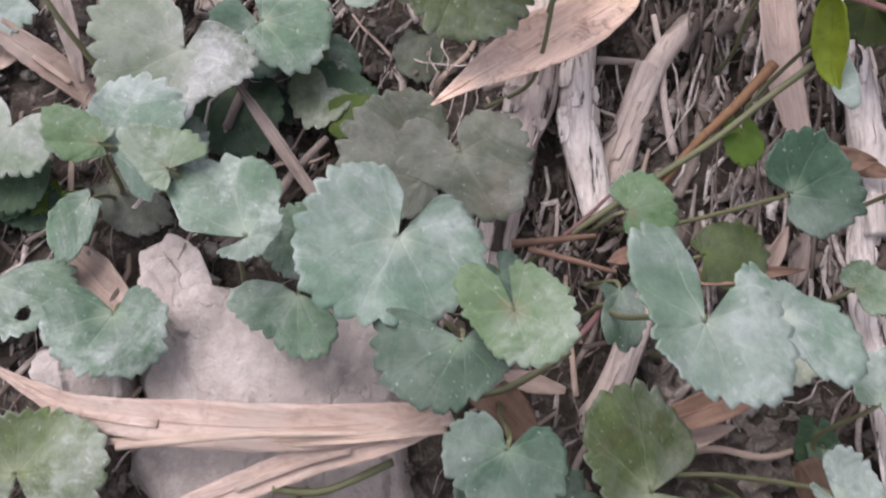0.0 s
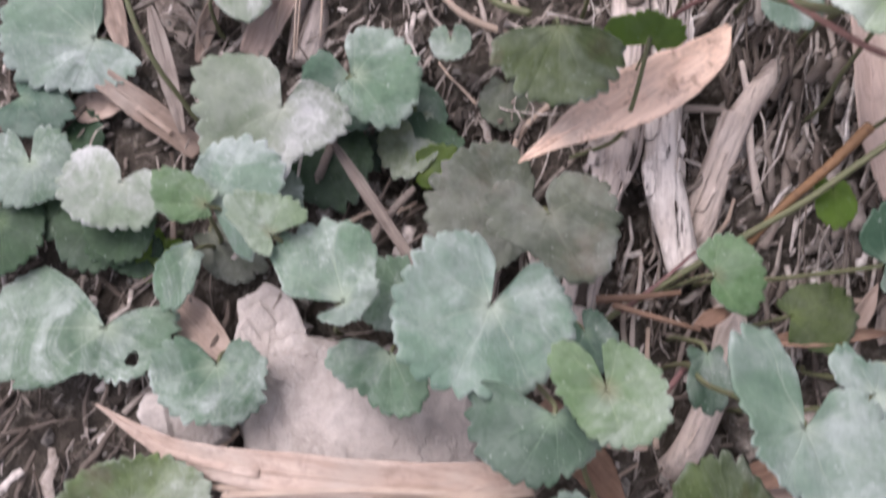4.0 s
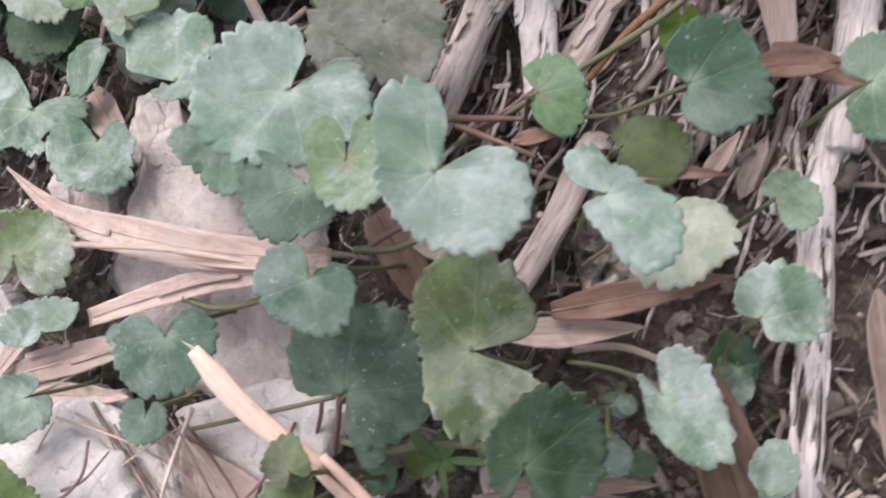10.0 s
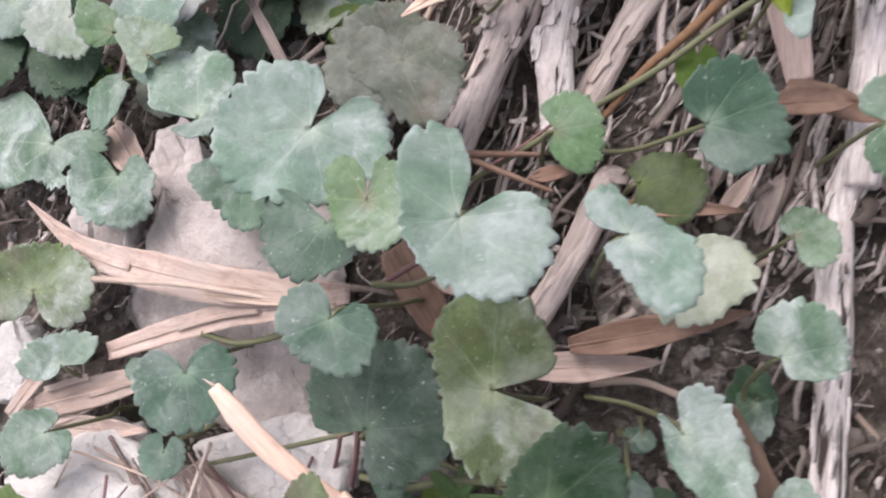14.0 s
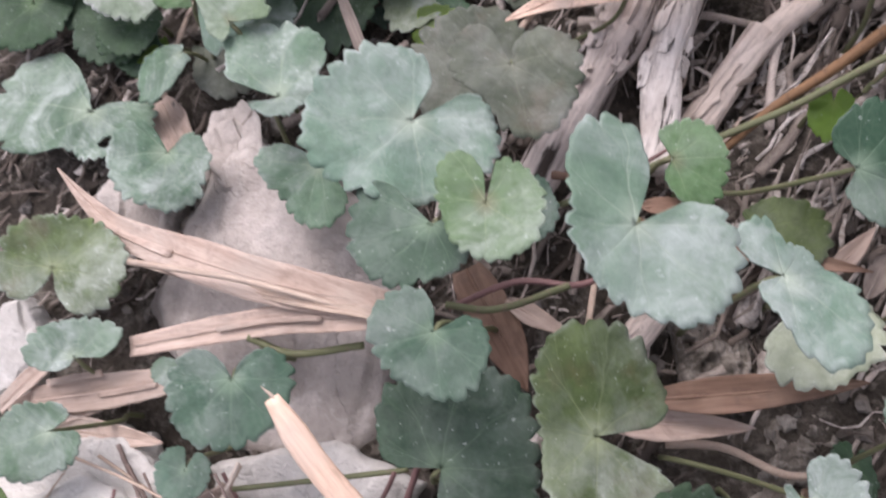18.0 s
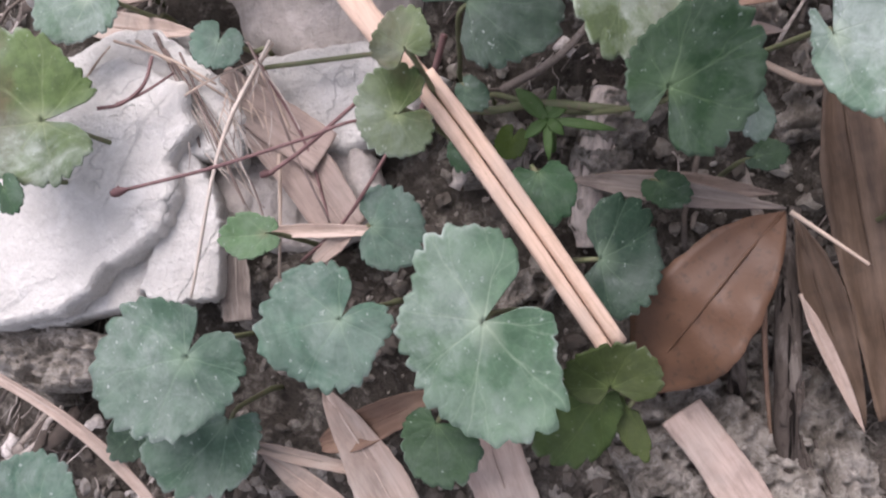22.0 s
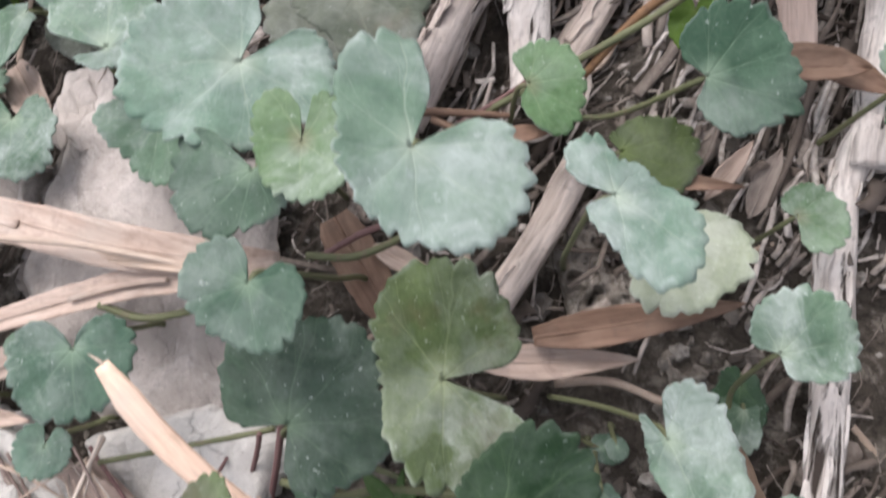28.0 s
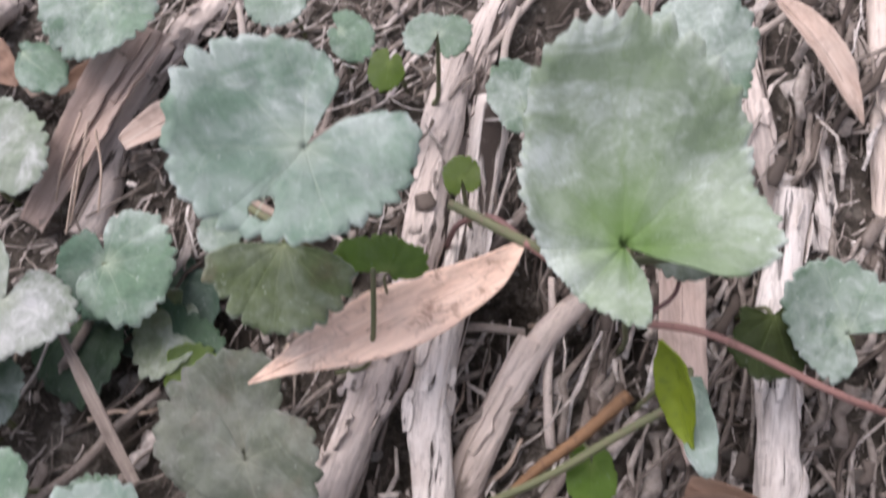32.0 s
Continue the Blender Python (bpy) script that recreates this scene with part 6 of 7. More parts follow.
slab((-0.0786, -0.1563, 0.0100), (-3, -2, 0), 0.0691, 0.0454, 0.0120, 11, rim=[(-0.021, 0.031), (-0.046, 0.028), (-0.069, -0.013), (-0.040, -0.045), (-0.008, -0.039), (0.008, -0.030), (0.015, -0.021), (0.016, -0.015), (0.022, -0.010), (0.029, 0.001), (0.028, 0.013), (0.024, 0.021), (0.026, 0.030), (0.019, 0.041), (-0.003, 0.043)], material=M_WHITE, label='pale grey clay slab with layered broken edges', dents=0.003)
slab((-0.0459, -0.1567, 0.0040), (-4, 6, 0), 0.0154, 0.0260, 0.0120, 12, rim=[(-0.006, 0.008), (-0.007, -0.005), (-0.007, -0.017), (-0.000, -0.019), (0.015, -0.012), (0.009, 0.006), (0.004, 0.015), (-0.004, 0.022), (-0.011, 0.026)], material=M_WHITE, label='narrow pale grey clay slab', dents=0.003)
slab((-0.0823, -0.1164, -0.0020), (5, 3, 50), 0.0207, 0.0143, 0.0120, 14, material=M_WHITE, label='pale grey clay slab under twigs')
slab((-0.0249, -0.1037, -0.0060), (3, 3, 10), 0.0307, 0.0169, 0.0120, 15, material=M_WHITE, label='pale clay slab beside a dry sheath')
slab((-0.1263, -0.0871, -0.0060), (3, 3, 10), 0.0106, 0.0195, 0.0120, 16, material=M_WHITE, label='pale grey clay slab')
slab((-0.0832, -0.1092, -0.0060), (3, 3, 10), 0.0201, 0.0101, 0.0120, 17, material=M_WHITE, label='pale grey clay slab')
slab((-0.0884, -0.2033, -0.0080), (-6, -4, 30), 0.0179, 0.0097, 0.0140, 18, material=M_CRUMB, label='rough grey clay lump', dents=0.06)
slab((-0.0256, -0.1311, -0.0080), (0, 0, 30), 0.0280, 0.0240, 0.0120, 61, label='low pinkish clay slab under dry sheaths')
slab((0.1038, -0.1456, -0.0440), (0, 0, 67), 0.0193, 0.0145, 0.0120, 31, material=M_CRUMB, label='rough pale grey crumbling clay lump', dents=0.11, name='clay_lump', corner=0.22)
slab((0.0952, -0.1719, -0.0360), (0, 0, 104), 0.0140, 0.0171, 0.0120, 32, material=M_CRUMB, label='rough pale grey crumbling clay lump', dents=0.11, name='clay_lump', corner=0.22)
slab((0.1295, -0.1520, -0.0460), (0, 0, 141), 0.0174, 0.0190, 0.0120, 33, material=M_CRUMB, label='rough pale grey crumbling clay lump', dents=0.11, name='clay_lump', corner=0.22)
slab((0.1184, -0.1828, -0.0400), (0, 0, 178), 0.0217, 0.0109, 0.0120, 34, material=M_CRUMB, label='rough pale grey crumbling clay lump', dents=0.11, name='clay_lump', corner=0.22)
slab((0.0168, -0.1029, -0.0200), (0, 0, 35), 0.0173, 0.0142, 0.0120, 35, material=M_CRUMB, label='rough pale grey crumbling clay lump', dents=0.11, name='clay_lump', corner=0.22)
slab((0.0443, -0.1438, -0.0220), (0, 0, 72), 0.0169, 0.0092, 0.0120, 36, material=M_CRUMB, label='rough pale grey crumbling clay lump', dents=0.11, name='clay_lump', corner=0.22)
slab((0.0503, -0.0855, -0.0260), (0, 0, 109), 0.0094, 0.0173, 0.0120, 37, material=M_CRUMB, label='rough pale grey crumbling clay lump', dents=0.11, name='clay_lump', corner=0.22)
slab((-0.0917, -0.2079, -0.0140), (0, 0, 146), 0.0201, 0.0084, 0.0120, 38, material=M_CRUMB, label='rough pale grey crumbling clay lump', dents=0.11, name='clay_lump', corner=0.22)
slab((-0.0165, -0.1181, -0.0160), (0, 0, 3), 0.0096, 0.0096, 0.0120, 39, material=M_CRUMB, label='rough pale grey crumbling clay lump', dents=0.11, name='clay_lump', corner=0.22)
slab((0.0749, -0.1919, -0.0300), (0, 0, 40), 0.0108, 0.0093, 0.0120, 40, material=M_CRUMB, label='rough pale grey crumbling clay lump', dents=0.11, name='clay_lump', corner=0.22)
slab((0.1133, -0.0543, -0.0340), (0, 0, 77), 0.0265, 0.0170, 0.0120, 41, material=M_CRUMB, label='rough grey crumbling clay lump', dents=0.11, name='clay_lump', corner=0.22)
slab((0.0771, -0.0315, -0.0260), (0, 0, 114), 0.0231, 0.0154, 0.0120, 42, material=M_CRUMB, label='rough grey crumbling clay lump', dents=0.11, name='clay_lump', corner=0.22)
root_piece([(0.1057, -0.0978, -0.0220), (0.1108, -0.1198, -0.0200), (0.1175, -0.1405, -0.0220), (0.1240, -0.1586, -0.0270), (0.1395, -0.1782, -0.0400)], 0.0064, label='dark rotten root frayed at its lower end', name='rotten_root', flakes=14, material=M_ROTTEN)
root_piece([(0.0992, -0.1340, -0.0360), (0.1060, -0.1420, -0.0290), (0.1119, -0.1587, -0.0400)], 0.0046, label='short dark rotten root between clay lumps', name='rotten_root', flakes=5, material=M_ROTTEN)
for k in range(7):
    stem([(0.1225 + 0.0012 * k, -0.1545 - 0.002 * (k % 3), -0.0270), (0.1262 + 0.0020 * k, -0.1670, -0.0290), (0.1290 + 0.0034 * k, -0.1775 - 0.003 * (k % 2), -0.0360)], 0.0008, name='root_fibre', label='frayed dark fibre of a rotten root', material=M_ROTTEN, taper=0.5, category='fibre', group='root fibres')
stem([(-0.0706, -0.1073, 0.0040), (-0.0542, -0.1193, 0.0060), (-0.0432, -0.1303, 0.0060), (-0.0319, -0.1422, 0.0040)], 0.0011, name='twig', label='thin brown twig between clay slabs', material=M_TWIG, taper=0.7, rough=0.15)
stem([(-0.0642, -0.1076, 0.0060), (-0.0487, -0.1238, 0.0040), (-0.0303, -0.1371, 0.0060), (-0.0216, -0.1512, 0.0020)], 0.0008, name='twig', label='thin brown twig between clay slabs', material=M_TWIG, taper=0.7, rough=0.15)
stem([(-0.0764, -0.1034, 0.0020), (-0.0595, -0.1190, 0.0040), (-0.0502, -0.1321, 0.0020)], 0.0013, name='twig', label='thin brown twig between clay slabs', material=M_TWIG, taper=0.7, rough=0.15)
stem([(-0.0422, -0.1011, 0.0120), (-0.0335, -0.1095, 0.0120), (-0.0216, -0.1239, 0.0100), (-0.0064, -0.1400, 0.0060)], 0.0008, name='twig', label='thin brown twig between clay slabs', material=M_TWIG, taper=0.7, rough=0.15)
rng = random.Random(44)
for k in range(26):
    x, y, a = -0.0390 + rng.gauss(0, 0.0055), -0.1211 + rng.gauss(0, 0.0075), radians(rng.gauss(-62, 16))
    n = rng.uniform(0.004, 0.011)
    d = Vector((math.cos(a) * n, math.sin(a) * n, rng.uniform(-0.001, 0.001)))
    o = Vector((x, y, rng.uniform(0.005, 0.010)))
    stem([o - d, o + Vector((0.0006, 0.0004, 0.0006)), o + d], rng.uniform(0.0003, 0.0006), name='root_fibre', label='fine pale root fibre between clay slabs', material=rng.choice((M_STRAW, M_LITTER)), category='fibre', group='root fibres', sides=6)
seedling((0.0394, -0.0983, 0.0040), 0.0105)
ribbon([(-0.1263, -0.0318, 0.0040), (-0.1130, -0.0392, 0.0040), (-0.0967, -0.0457, 0.0060), (-0.0668, -0.0493, 0.0140), (-0.0370, -0.0506, 0.0180), (-0.0144, -0.0491, 0.0180), (0.0000, -0.0466, 0.0140)], [0.0005, 0.0042, 0.0082, 0.0120, 0.0118, 0.0091, 0.0046], curl=0.15, torn=1, label='wide dry bamboo leaf with a curved pale tip on clay')
ribbon([(-0.0903, -0.0537, 0.0080), (-0.0591, -0.0541, 0.0140), (-0.0341, -0.0537, 0.0200), (-0.0146, -0.0527, 0.0230), (-0.0004, -0.0514, 0.0220)], [0.0014, 0.0026, 0.0031, 0.0024, 0.0018], curl=0.3, label='narrow pale strip of dry bamboo sheath', material=M_STRAW)
ribbon([(-0.0807, -0.0769, 0.0060), (-0.0595, -0.0679, 0.0100), (-0.0369, -0.0594, 0.0160), (-0.0155, -0.0540, 0.0200), (0.0012, -0.0478, 0.0180)], [0.0057, 0.0075, 0.0078, 0.0066, 0.0045], curl=0.15, torn=1, label='dry bamboo leaf crossing another on a clay slab')
ribbon([(-0.1083, -0.1000, 0.0000), (-0.0834, -0.0898, 0.0020), (-0.0602, -0.0801, 0.0060)], [0.0087, 0.0102, 0.0066], curl=0.15, torn=2, label='torn dry bamboo leaf on a clay slab')
ribbon([(-0.1175, -0.1043, 0.0000), (-0.1098, -0.0931, 0.0020), (-0.1003, -0.0820, 0.0040)], [0.0042, 0.0059, 0.0034], curl=0.2)
ribbon([(-0.0646, 0.1567, -0.0060), (-0.0736, 0.1346, -0.0080), (-0.0827, 0.1120, -0.0120), (-0.0940, 0.0874, -0.0180)], [0.0225, 0.0194, 0.0160, 0.0100], curl=0.5, torn=5, name='frayed_sheath', label='frayed pinkish dry bamboo sheath beside mud-coated leaves', material=M_PINK)
stem([(-0.0786, 0.1221, -0.0020), (-0.0824, 0.1048, -0.0060), (-0.0853, 0.0947, -0.0120)], 0.0010, name='sheath_fibre', label='stiff frayed fibre of a dry sheath', taper=0.7)
stem([(-0.0755, 0.1194, -0.0020), (-0.0762, 0.1049, -0.0060), (-0.0779, 0.0871, -0.0120)], 0.0010, name='sheath_fibre', label='stiff frayed fibre of a dry sheath', taper=0.7)
stem([(-0.0722, 0.1166, -0.0020), (-0.0691, 0.1051, -0.0060), (-0.0698, 0.0921, -0.0120)], 0.0010, name='sheath_fibre', label='stiff frayed fibre of a dry sheath', taper=0.7)
stem([(-0.0735, 0.1138, -0.0020), (-0.0773, 0.1049, -0.0060), (-0.0786, 0.0841, -0.0120)], 0.0010, name='sheath_fibre', label='stiff frayed fibre of a dry sheath', taper=0.7)
root_piece([(-0.1348, 0.1819, -0.0300), (-0.1363, 0.1565, -0.0120), (-0.1502, 0.1373, -0.0120), (-0.1717, 0.1185, -0.0160), (-0.2065, 0.1155, -0.0500)], 0.0123, flakes=6)
dry_leaf((-0.1296, 0.1481, -0.0080), (-0.1094, 0.1344, -0.0100), 0.0143, curl=0.3, point=(0.4, 0.2), material=M_RUSSET, label='dry russet brown bamboo leaf on dark soil')
dry_leaf((-0.1078, 0.1439, -0.0060), (-0.1016, 0.1310, -0.0100), 0.0085, curl=0.3, point=(0.3, 0.5))
dry_leaf((-0.1504, 0.1190, -0.0160), (-0.1393, 0.0897, -0.0160), 0.0085, curl=0.3, point=(0.7, 0.5), material=M_DULL)
dry_leaf((-0.1279, 0.1014, -0.0080), (-0.1140, 0.0572, -0.0120), 0.0065, curl=0.4, point=(0.2, 0.3), material=M_GREYB, label='weathered grey-brown bamboo leaf in the litter')
dry_leaf((-0.1092, 0.1099, -0.0180), (-0.1144, 0.0866, -0.0200), 0.0069, curl=0.3, point=(0.6, 0.3), material=M_DULL)
ribbon([(-0.1446, 0.0773, -0.0140), (-0.1275, 0.0654, -0.0140), (-0.1101, 0.0530, -0.0180)], [0.0078, 0.0100, 0.0077], curl=0.3, torn=1, material=M_DULL)
dry_leaf((0.1139, 0.0324, -0.0040), (0.1401, 0.0237, -0.0020), 0.0090, curl=0.35, point=(0.5, 0), label='dull brown pointed dead leaf among straws', material=M_RUSSET)
dry_leaf((0.1178, -0.0728, -0.0200), (0.1224, -0.0888, -0.0220), 0.0051, curl=0.3, point=(0.2, 0.7), label='small brown dead leaf standing in the litter', material=M_DULL)
dry_leaf((0.1503, -0.0315, -0.0100), (0.1627, -0.0768, -0.0160), 0.0105, curl=0.35, point=(0.1, 0.8), label='long tan dry bamboo leaf on dark soil', material=M_DULL)
bud((-0.0416, -0.1488, 0.0430), 0.0013)
bud((-0.0273, -0.1326, 0.0060), 0.0012)
stem([(-0.0662, -0.1123, 0.0140), (-0.0630, -0.1207, 0.0180), (-0.0658, -0.1274, 0.0200), (-0.0706, -0.1308, 0.0220)], 0.0010, name='red_stalk', label='bent reddish brown twig on clay', material=M_PET_RED, taper=1.0)
stem([(-0.0640, -0.1141, 0.0040), (-0.0538, -0.1222, 0.0040), (-0.0460, -0.1311, 0.0020)], 0.0006, name='root_fibre', label='fine grey root fibre between clay slabs', material=M_LITTER, taper=0.6, category='fibre', group='root fibres')
stem([(-0.0613, -0.1166, 0.0040), (-0.0494, -0.1250, 0.0040), (-0.0398, -0.1341, 0.0020)], 0.0006, name='root_fibre', label='fine grey root fibre between clay slabs', material=M_LITTER, taper=0.6, category='fibre', group='root fibres')
stem([(-0.0578, -0.1189, 0.0040), (-0.0462, -0.1281, 0.0040), (-0.0367, -0.1380, 0.0020)], 0.0006, name='root_fibre', label='fine grey root fibre between clay slabs', material=M_LITTER, taper=0.6, category='fibre', group='root fibres')
stem([(-0.0616, -0.1183, 0.0040), (-0.0537, -0.1237, 0.0040), (-0.0480, -0.1300, 0.0020)], 0.0006, name='root_fibre', label='fine grey root fibre between clay slabs', material=M_LITTER, taper=0.6, category='fibre', group='root fibres')
stem([(-0.0552, -0.1214, 0.0040), (-0.0420, -0.1301, 0.0040), (-0.0311, -0.1395, 0.0020)], 0.0006, name='root_fibre', label='fine grey root fibre between clay slabs', material=M_LITTER, taper=0.6, category='fibre', group='root fibres')
stem([(-0.0602, -0.1147, 0.0040), (-0.0509, -0.1206, 0.0040), (-0.0439, -0.1273, 0.0020)], 0.0006, name='root_fibre', label='fine grey root fibre between clay slabs', material=M_LITTER, taper=0.6, category='fibre', group='root fibres')
stem([(-0.0479, -0.1322, 0.0040), (-0.0365, -0.1387, 0.0040), (-0.0271, -0.1462, 0.0020)], 0.0006, name='root_fibre', label='fine grey root fibre between clay slabs', material=M_LITTER, taper=0.6, category='fibre', group='root fibres')
stem([(-0.0438, -0.1342, 0.0040), (-0.0345, -0.1373, 0.0040), (-0.0271, -0.1415, 0.0020)], 0.0006, name='root_fibre', label='fine grey root fibre between clay slabs', material=M_LITTER, taper=0.6, category='fibre', group='root fibres')
stem([(-0.0646, -0.1158, 0.0040), (-0.0574, -0.1207, 0.0040), (-0.0524, -0.1264, 0.0020)], 0.0006, name='root_fibre', label='fine grey root fibre between clay slabs', material=M_LITTER, taper=0.6, category='fibre', group='root fibres')
ribbon([(-0.0034, 0.0434, 0.0040), (0.0067, 0.0492, 0.0070), (0.0156, 0.0540, 0.0090), (0.0299, 0.0613, 0.0100), (0.0437, 0.0697, 0.0080), (0.0572, 0.0812, 0.0020), (0.0661, 0.0943, -0.0060)], [0.0006, 0.0062, 0.0120, 0.0187, 0.0176, 0.0116, 0.0020], curl=0.22, material=M_SPOTTED, label='pale tan dry bamboo leaf with a pointed tip, lying over stems')
slab((-0.0774, -0.1182, 0.0020), (-3, 0, 0), 0.0394, 0.0236, 0.0120, 51, rim=[(-0.036, -0.002), (-0.032, -0.024), (0.039, -0.014), (0.035, 0.001), (0.024, 0.008), (0.000, 0.017), (-0.013, 0.013), (-0.023, 0.002)], material=M_WHITE, label='pale grey clay slab with fine folds', dents=0.003)
ribbon([(-0.0540, -0.1109, 0.0000), (-0.0356, -0.1168, -0.0000), (-0.0161, -0.1223, 0.0000)], [0.0099, 0.0130, 0.0128], curl=0.1, label='flat pinkish strip of dry sheath on clay', material=M_PINK)
stem([(0.0071, -0.1002, -0.0040), (0.0228, -0.0997, 0.0020), (0.0366, -0.0945, 0.0040), (0.0567, -0.0914, 0.0060)], 0.0023, name='green_runner', label='thick green runner stalk under leaves', material=M_PETIOLE, taper=1.0)
stem([(0.0020, -0.0886, 0.0060), (0.0001, -0.0939, 0.0000), (-0.0047, -0.1054, -0.0120)], 0.0014, name='red_stalk', label='thin reddish leaf stalk', material=M_PET_RED, taper=1.0)
stem([(0.0077, -0.0848, 0.0080), (0.0059, -0.0948, 0.0000), (0.0023, -0.1062, -0.0120)], 0.0019, name='red_stalk', label='thin reddish leaf stalk', material=M_PET_RED, taper=1.0)
stem([(-0.0907, -0.1275, 0.0060), (-0.0869, -0.1182, 0.0080), (-0.0858, -0.1112, 0.0060)], 0.0008, label='thin pale straw on a clay slab')
stem([(-0.0631, -0.1241, 0.0060), (-0.0512, -0.1129, 0.0080), (-0.0413, -0.1039, 0.0060)], 0.0008, label='thin pale straw on a clay slab')
stem([(-0.0434, -0.1214, 0.0060), (-0.0399, -0.1088, 0.0080), (-0.0382, -0.0981, 0.0060)], 0.0011, label='thin pale straw on a clay slab')
stem([(-0.0851, -0.1095, 0.0060), (-0.0664, -0.1103, 0.0080), (-0.0505, -0.1132, 0.0060)], 0.0010, label='thin pale straw on a clay slab')
stem([(-0.0258, -0.1192, 0.0060), (-0.0330, -0.1111, 0.0080), (-0.0420, -0.1048, 0.0060)], 0.0009, label='thin pale straw on a clay slab')
slab((-0.0776, -0.1803, 0.0020), (-5, -2, 0), 0.0363, 0.0275, 0.0100, 52, rim=[(-0.033, -0.023), (-0.016, -0.018), (0.004, -0.010), (0.011, -0.005), (0.023, 0.002), (0.024, 0.009), (0.032, 0.018), (0.025, 0.027), (0.016, 0.017), (0.007, 0.009), (-0.002, -0.001), (-0.019, -0.008), (-0.036, -0.015)], material=M_WHITE, label='thin lower layer of pale grey clay', dents=0.003)
slab((-0.0790, -0.2002, 0.0000), (-10, 0, 8), 0.0311, 0.0132, 0.0140, 53, material=M_CRUMB, label='rough crumbling pale grey clay lump', dents=0.11, name='clay_lump', corner=0.22)
slab((0.1000, -0.1710, -0.0240), (-4, 6, 70), 0.0300, 0.0240, 0.0160, 54, material=M_CRUMB, label='pitted crumbling pale clay lump', dents=0.13, name='clay_lump', corner=0.25)
slab((0.1330, -0.1640, -0.0250), (-4, 3, 20), 0.0240, 0.0290, 0.0160, 55, material=M_CRUMB, label='pitted crumbling pale clay lump', dents=0.13, name='clay_lump', corner=0.25)
slab((0.1175, -0.1408, -0.0360), (0, 0, 120), 0.0138, 0.0123, 0.0160, 56, material=M_CRUMB, label='pitted crumbling pale clay lump', dents=0.13, name='clay_lump', corner=0.25)
slab((0.0532, -0.0958, -0.0220), (0, 0, 20), 0.0092, 0.0138, 0.0140, 57, material=M_CRUMB, label='pitted crumbling pale clay lump', dents=0.13, name='clay_lump', corner=0.25)
ribbon([(0.1038, 0.1167, 0.0040), (0.1099, 0.0901, -0.0040), (0.1126, 0.0624, -0.0100), (0.1194, 0.0391, -0.0160)], [0.0094, 0.0125, 0.0130, 0.0077], curl=0.25, label='long upright pinkish dry bamboo blade between stems', material=M_BLUSH)
ribbon([(0.1085, 0.0385, 0.0270), (0.1062, 0.0440, 0.0290), (0.1040, 0.0500, 0.0340), (0.1010, 0.0560, 0.0410), (0.0975, 0.0583, 0.0460)], [0.0008, 0.0065, 0.0096, 0.0075, 0.0010], curl=0.5, tilt=55, name='folded_leaf', label='folded yellow-green young leaf at the end of a runner', material=M_FOLD, category='leaf', group='creeping plant leaves')


# ---- loose fine litter ----
def bare(x, y):
    """How bare of litter a spot is: the clay slabs stay mostly clean."""
    return min(1.0, 1.15 * hill(x, y, -0.045, -0.075, 0.055, 0.07) + 0.9 * hill(x, y, -0.07, -0.15, 0.05, 0.05) + 0.8 * hill(x, y, 0.01, -0.20, 0.09, 0.035) + 0.9 * hill(x, y, 0.095, -0.065, 0.035, 0.03) + 1.2 * hill(x, y, 0.0606, 0.0718, 0.010, 0.014) + 1.1 * hill(x, y, 0.07, -0.14, 0.09, 0.055))


def island_material(name, stops, rough=0.85):
    k = Mat(name, rough, 0.15)
    geo = k.t.nodes.new("ShaderNodeNewGeometry")
    c = k.ramp(geo.outputs["Random Per Island"], *stops)
    c = k.mix(k.ramp(k.noise(330, 5, 0.7), (0.42, 0.0), (0.66, 0.7)), c, (0.10, 0.08, 0.065))
    k.bump(k.noise(900, 4), 0.6, 0.0004)
    return k.colour(c)


M_BITS = island_material("straw_bits", ((0.0, (0.055, 0.044, 0.037)), (0.4, (0.165, 0.137, 0.117)), (0.7, (0.36, 0.31, 0.27)), (1.0, (0.62, 0.56, 0.51))))
M_BITS_PALE = island_material("wood_bits", ((0.0, (0.06, 0.048, 0.04)), (0.35, (0.15, 0.124, 0.105)), (0.7, (0.36, 0.31, 0.27)), (1.0, (0.64, 0.58, 0.53))))
M_CLODS = island_material("soil_clods", ((0.0, (0.055, 0.047, 0.040)), (0.5, (0.14, 0.125, 0.11)), (1.0, (0.34, 0.32, 0.29))))


M_CLAYBITS = island_material("clay_bits", ((0.0, (0.070, 0.060, 0.050)), (0.5, (0.16, 0.142, 0.120)), (1.0, (0.34, 0.31, 0.27))))


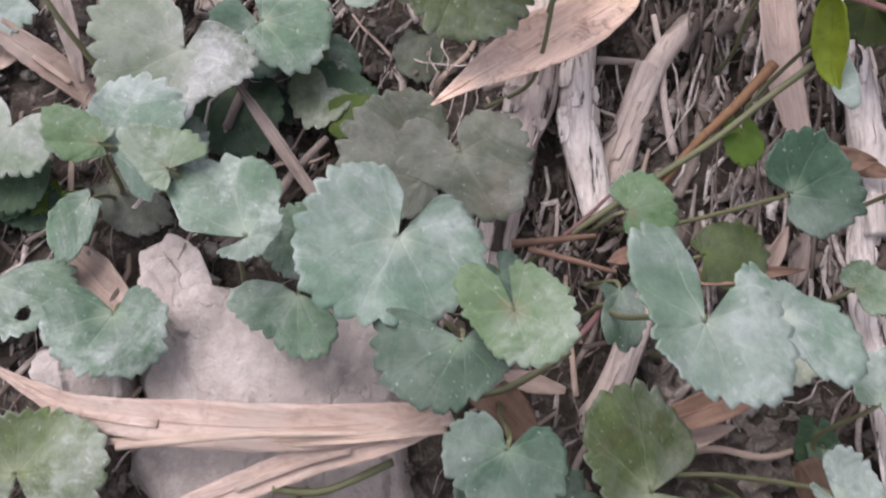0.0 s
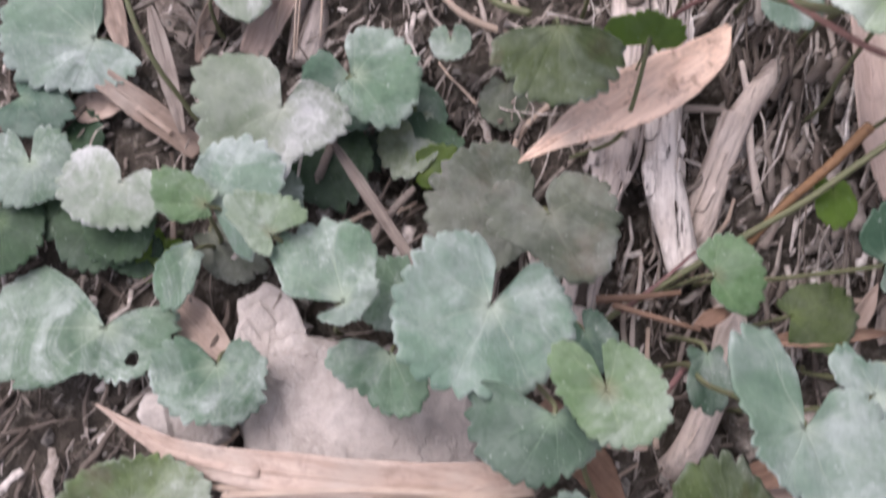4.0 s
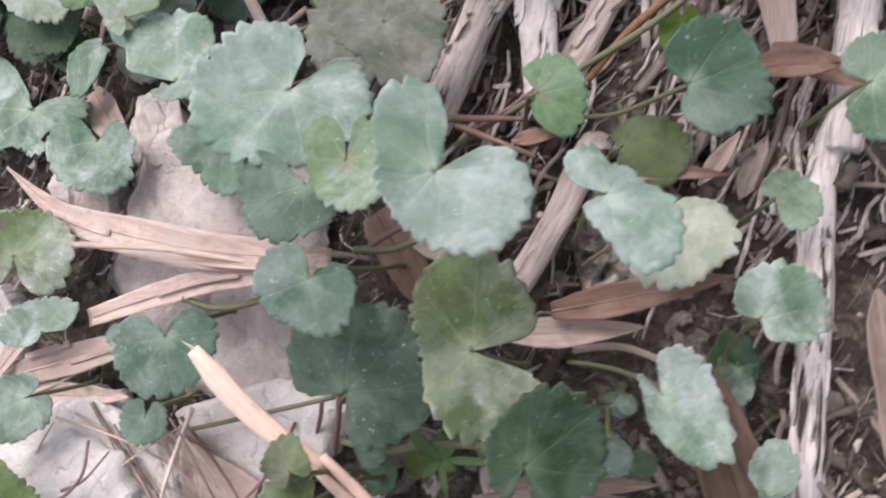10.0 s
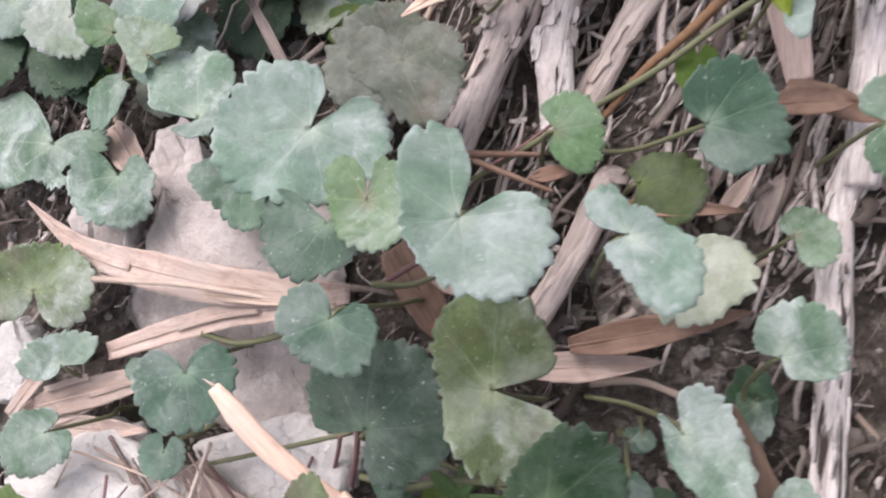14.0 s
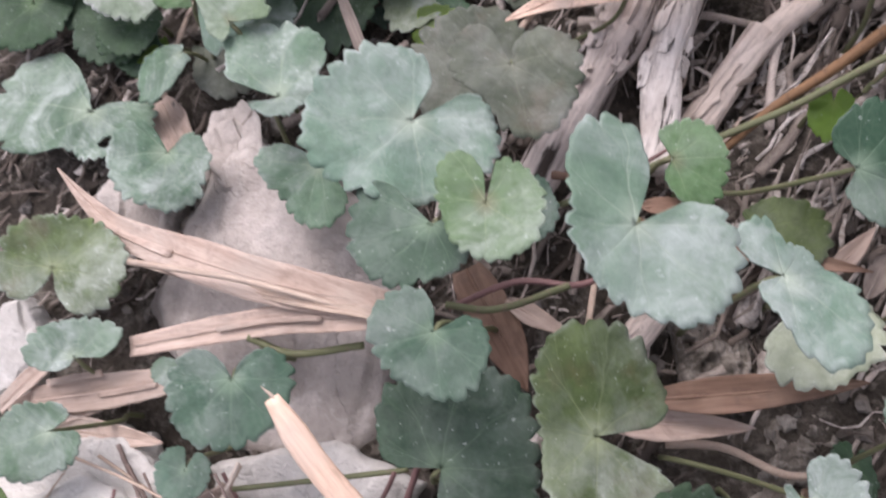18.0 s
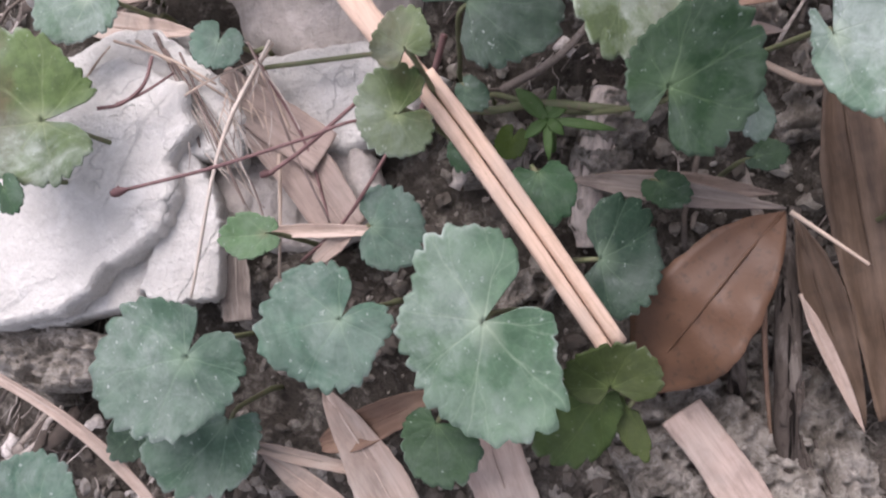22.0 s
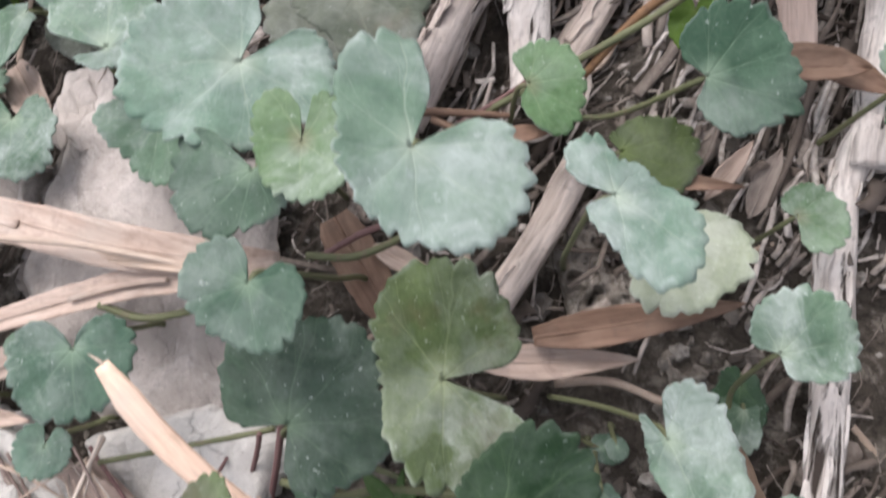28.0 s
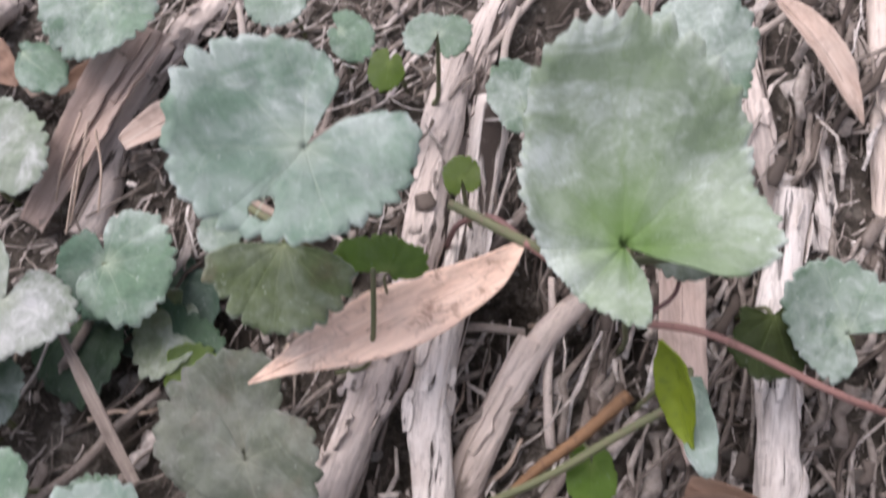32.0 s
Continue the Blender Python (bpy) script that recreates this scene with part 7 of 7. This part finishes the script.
def litter(name, number, label, seed, short, long, thin, wide, lift, area=(-0.20, 0.23, -0.26, 0.24), lean=68, spread=30, material=None, stray=0.28):
    rng = random.Random(seed)
    verts, faces = [], []
    made = 0
    while made < number:
        x, y = rng.uniform(area[0], area[1]), rng.uniform(area[2], area[3])
        if rng.random() < bare(x, y):
            continue
        # hollows between the heaps stay open to the dark soil
        if noise.noise(Vector((x * 42, y * 42, 3.0))) < (0.02 if long > 0.03 else -0.12) and rng.random() < 0.85:
            continue
        made += 1
        a = radians(rng.gauss(lean, spread)) if rng.random() > stray else rng.uniform(0, math.pi)
        n = rng.uniform(short, long) * rng.uniform(0.5, 1)
        r = rng.uniform(thin, wide) * 0.5 * rng.uniform(0.6, 1)
        d = Vector((math.cos(a), math.sin(a), 0))
        s = Vector((-d.y, d.x, 0))
        up = lift * rng.random() ** 1.6
        tilt, bow, kink = rng.uniform(-0.2, 0.2), rng.gauss(0, 0.07), rng.gauss(0, 0.035)
        flat = rng.uniform(0.15, 0.8)
        if rng.random() < 0.38:
            # flat broken chips among the straws
            n, r, flat = n * rng.uniform(0.25, 0.5), r * rng.uniform(1.6, 2.8), rng.uniform(0.08, 0.2)
        o = len(verts)
        for i in range(5):
            u = i / 4 - 0.5
            c = Vector((x, y, 0)) + d * (n * u) + s * (bow * n * (u * u * 4 - 1) + kink * n * math.sin(u * 9 + bow * 60))
            c.z = ground_z(c.x, c.y) * 0.35 + ground_z(x, y) * 0.65 + r + up + tilt * n * u
            q = r * (1 - 0.75 * abs(u) ** 2.5) * rng.uniform(0.55, 1.2)
            for k in range(5):
                b = 2 * math.pi * k / 5
                verts.append((c.x + s.x * q * math.cos(b), c.y + s.y * q * math.cos(b), c.z + flat * q * math.sin(b)))
        for i in range(4):
            for k in range(5):
                p, p2 = o + i * 5 + k, o + i * 5 + (k + 1) % 5
                faces.append((p, p2, p2 + 5, p + 5))
        faces.append(tuple(o + k for k in range(4, -1, -1)))
        faces.append(tuple(o + 20 + k for k in range(5)))
    ob = new(name, mesh_of(name, verts, faces, material or M_BITS))
    tagged(ob, label, "litter", kind="stuff")


litter("fine_litter", 8500, "fine broken straw and fibres covering the soil", 21, 0.004, 0.022, 0.0004, 0.0012, 0.006)
litter("coarse_litter", 1000, "grey straw and twig pieces covering the soil", 22, 0.014, 0.052, 0.0010, 0.0034, 0.010, lean=66, spread=20, material=M_BITS_PALE, stray=0.14)


M_STALKS = island_material("pale_stalks", ((0.0, (0.11, 0.088, 0.074)), (0.4, (0.27, 0.232, 0.20)), (0.75, (0.50, 0.45, 0.405)), (1.0, (0.70, 0.655, 0.61))))
litter("stalk_litter", 430, "pale broken stalks and straw lying side by side", 23, 0.025, 0.065, 0.0009, 0.0032, 0.012, area=(0.075, 0.21, -0.015, 0.21), lean=78, spread=11, material=M_STALKS, stray=0.05)


litter("straw_heap", 330, "pale broken straw lying between woody stems", 24, 0.012, 0.045, 0.0008, 0.0024, 0.012, area=(0.025, 0.125, 0.0, 0.15), lean=74, spread=20, material=M_STALKS, stray=0.1)
litter("straw_heap", 320, "pale broken straw beside mud-coated leaves", 25, 0.010, 0.035, 0.0007, 0.0020, 0.010, area=(-0.08, 0.03, 0.08, 0.20), lean=60, spread=40, material=M_STALKS)


def clods(name, number, seed, area, small, big, keep, label, material):
    rng = random.Random(seed)
    bm = bmesh.new()
    bmesh.ops.create_icosphere(bm, subdivisions=2, radius=1.0)
    ball = [v.co.copy() for v in bm.verts]
    tris = [[v.index for v in f.verts] for f in bm.faces]
    bm.free()
    verts, faces, made = [], [], 0
    while made < number:
        x, y = rng.uniform(area[0], area[1]), rng.uniform(area[2], area[3])
        if rng.random() < keep * bare(x, y):
            continue
        made += 1
        r = small + (big - small) * rng.random() ** 3
        o, e = len(verts), Vector((rng.uniform(0, 50), rng.uniform(0, 50), 0))
        z = ground_z(x, y) + 0.25 * r
        sx, sy, sz = rng.uniform(0.7, 1.4), rng.uniform(0.7, 1.4), rng.uniform(0.5, 0.9)
        for p in ball:
            k = r * (1 + 0.6 * noise.noise(p * 1.4 + e) + 0.4 * noise.noise(p * 3.7 + e))
            verts.append((x + p.x * k * sx, y + p.y * k * sy, z + p.z * k * sz))
        faces += [(o + a, o + b, o + c) for a, b, c in tris]
    tagged(new(name, mesh_of(name, verts, faces, material, False)), label, "soil", kind="stuff")


clods("soil_crumbs", 1700, 31, (-0.16, 0.20, -0.24, 0.20), 0.0006, 0.0034, 0.97, "crumbs and small clods of dark soil", M_CLODS)
clods("clay_crumbs", 3600, 32, (-0.06, 0.18, -0.25, -0.08), 0.0004, 0.0026, 0.5, "pale grey crumbs of clay on dark soil", M_CLAYBITS)

# ---- single straws that stand out ----
STRAW_KINDS = []
for i in range(7):
    rng = random.Random(70 + i)
    pts = [Vector((0.0, 0.0, 0.0)), Vector((rng.uniform(-0.05, 0.05), 0.35, rng.uniform(0, 0.03))), Vector((rng.uniform(-0.05, 0.05), 0.7, rng.uniform(0, 0.03))), Vector((0.0, 1.0, 0.0))]
    w = rng.uniform(0.020, 0.040)
    v, f = tube(spline(pts, 14), lambda u: w * (1 - 0.35 * u) * (1 + 0.25 * math.exp(-((u - 0.55) / 0.02) ** 2)), 8, 0.10, 0.75, rng)
    STRAW_KINDS.append(mesh_of("straw", v, f, (M_GREYB, M_LITTER, M_STRAW, M_ROOT)[i % 4]))
rng = random.Random(99)
made = 0
while made < 130:
    x, y = rng.uniform(-0.13, 0.19), rng.uniform(-0.21, 0.17)
    if rng.random() < 0.97 * bare(x, y) or (x < -0.02 and rng.random() < 0.6):
        continue
    made += 1
    n = rng.uniform(0.018, 0.055)
    a = rng.gauss(-22, 24) if rng.random() < 0.75 else rng.uniform(-90, 90)
    ob = new("dry_straw", STRAW_KINDS[made % 7])
    ob.matrix_world = pose(x, y, ground_z(x, y) + rng.uniform(0.001, 0.008), rng.uniform(-6, 6), 0, a) @ Matrix.Diagonal((n, n, n, 1))
    tagged(ob, "grey-brown piece of dry straw in the litter", "straw", "straws in the litter")
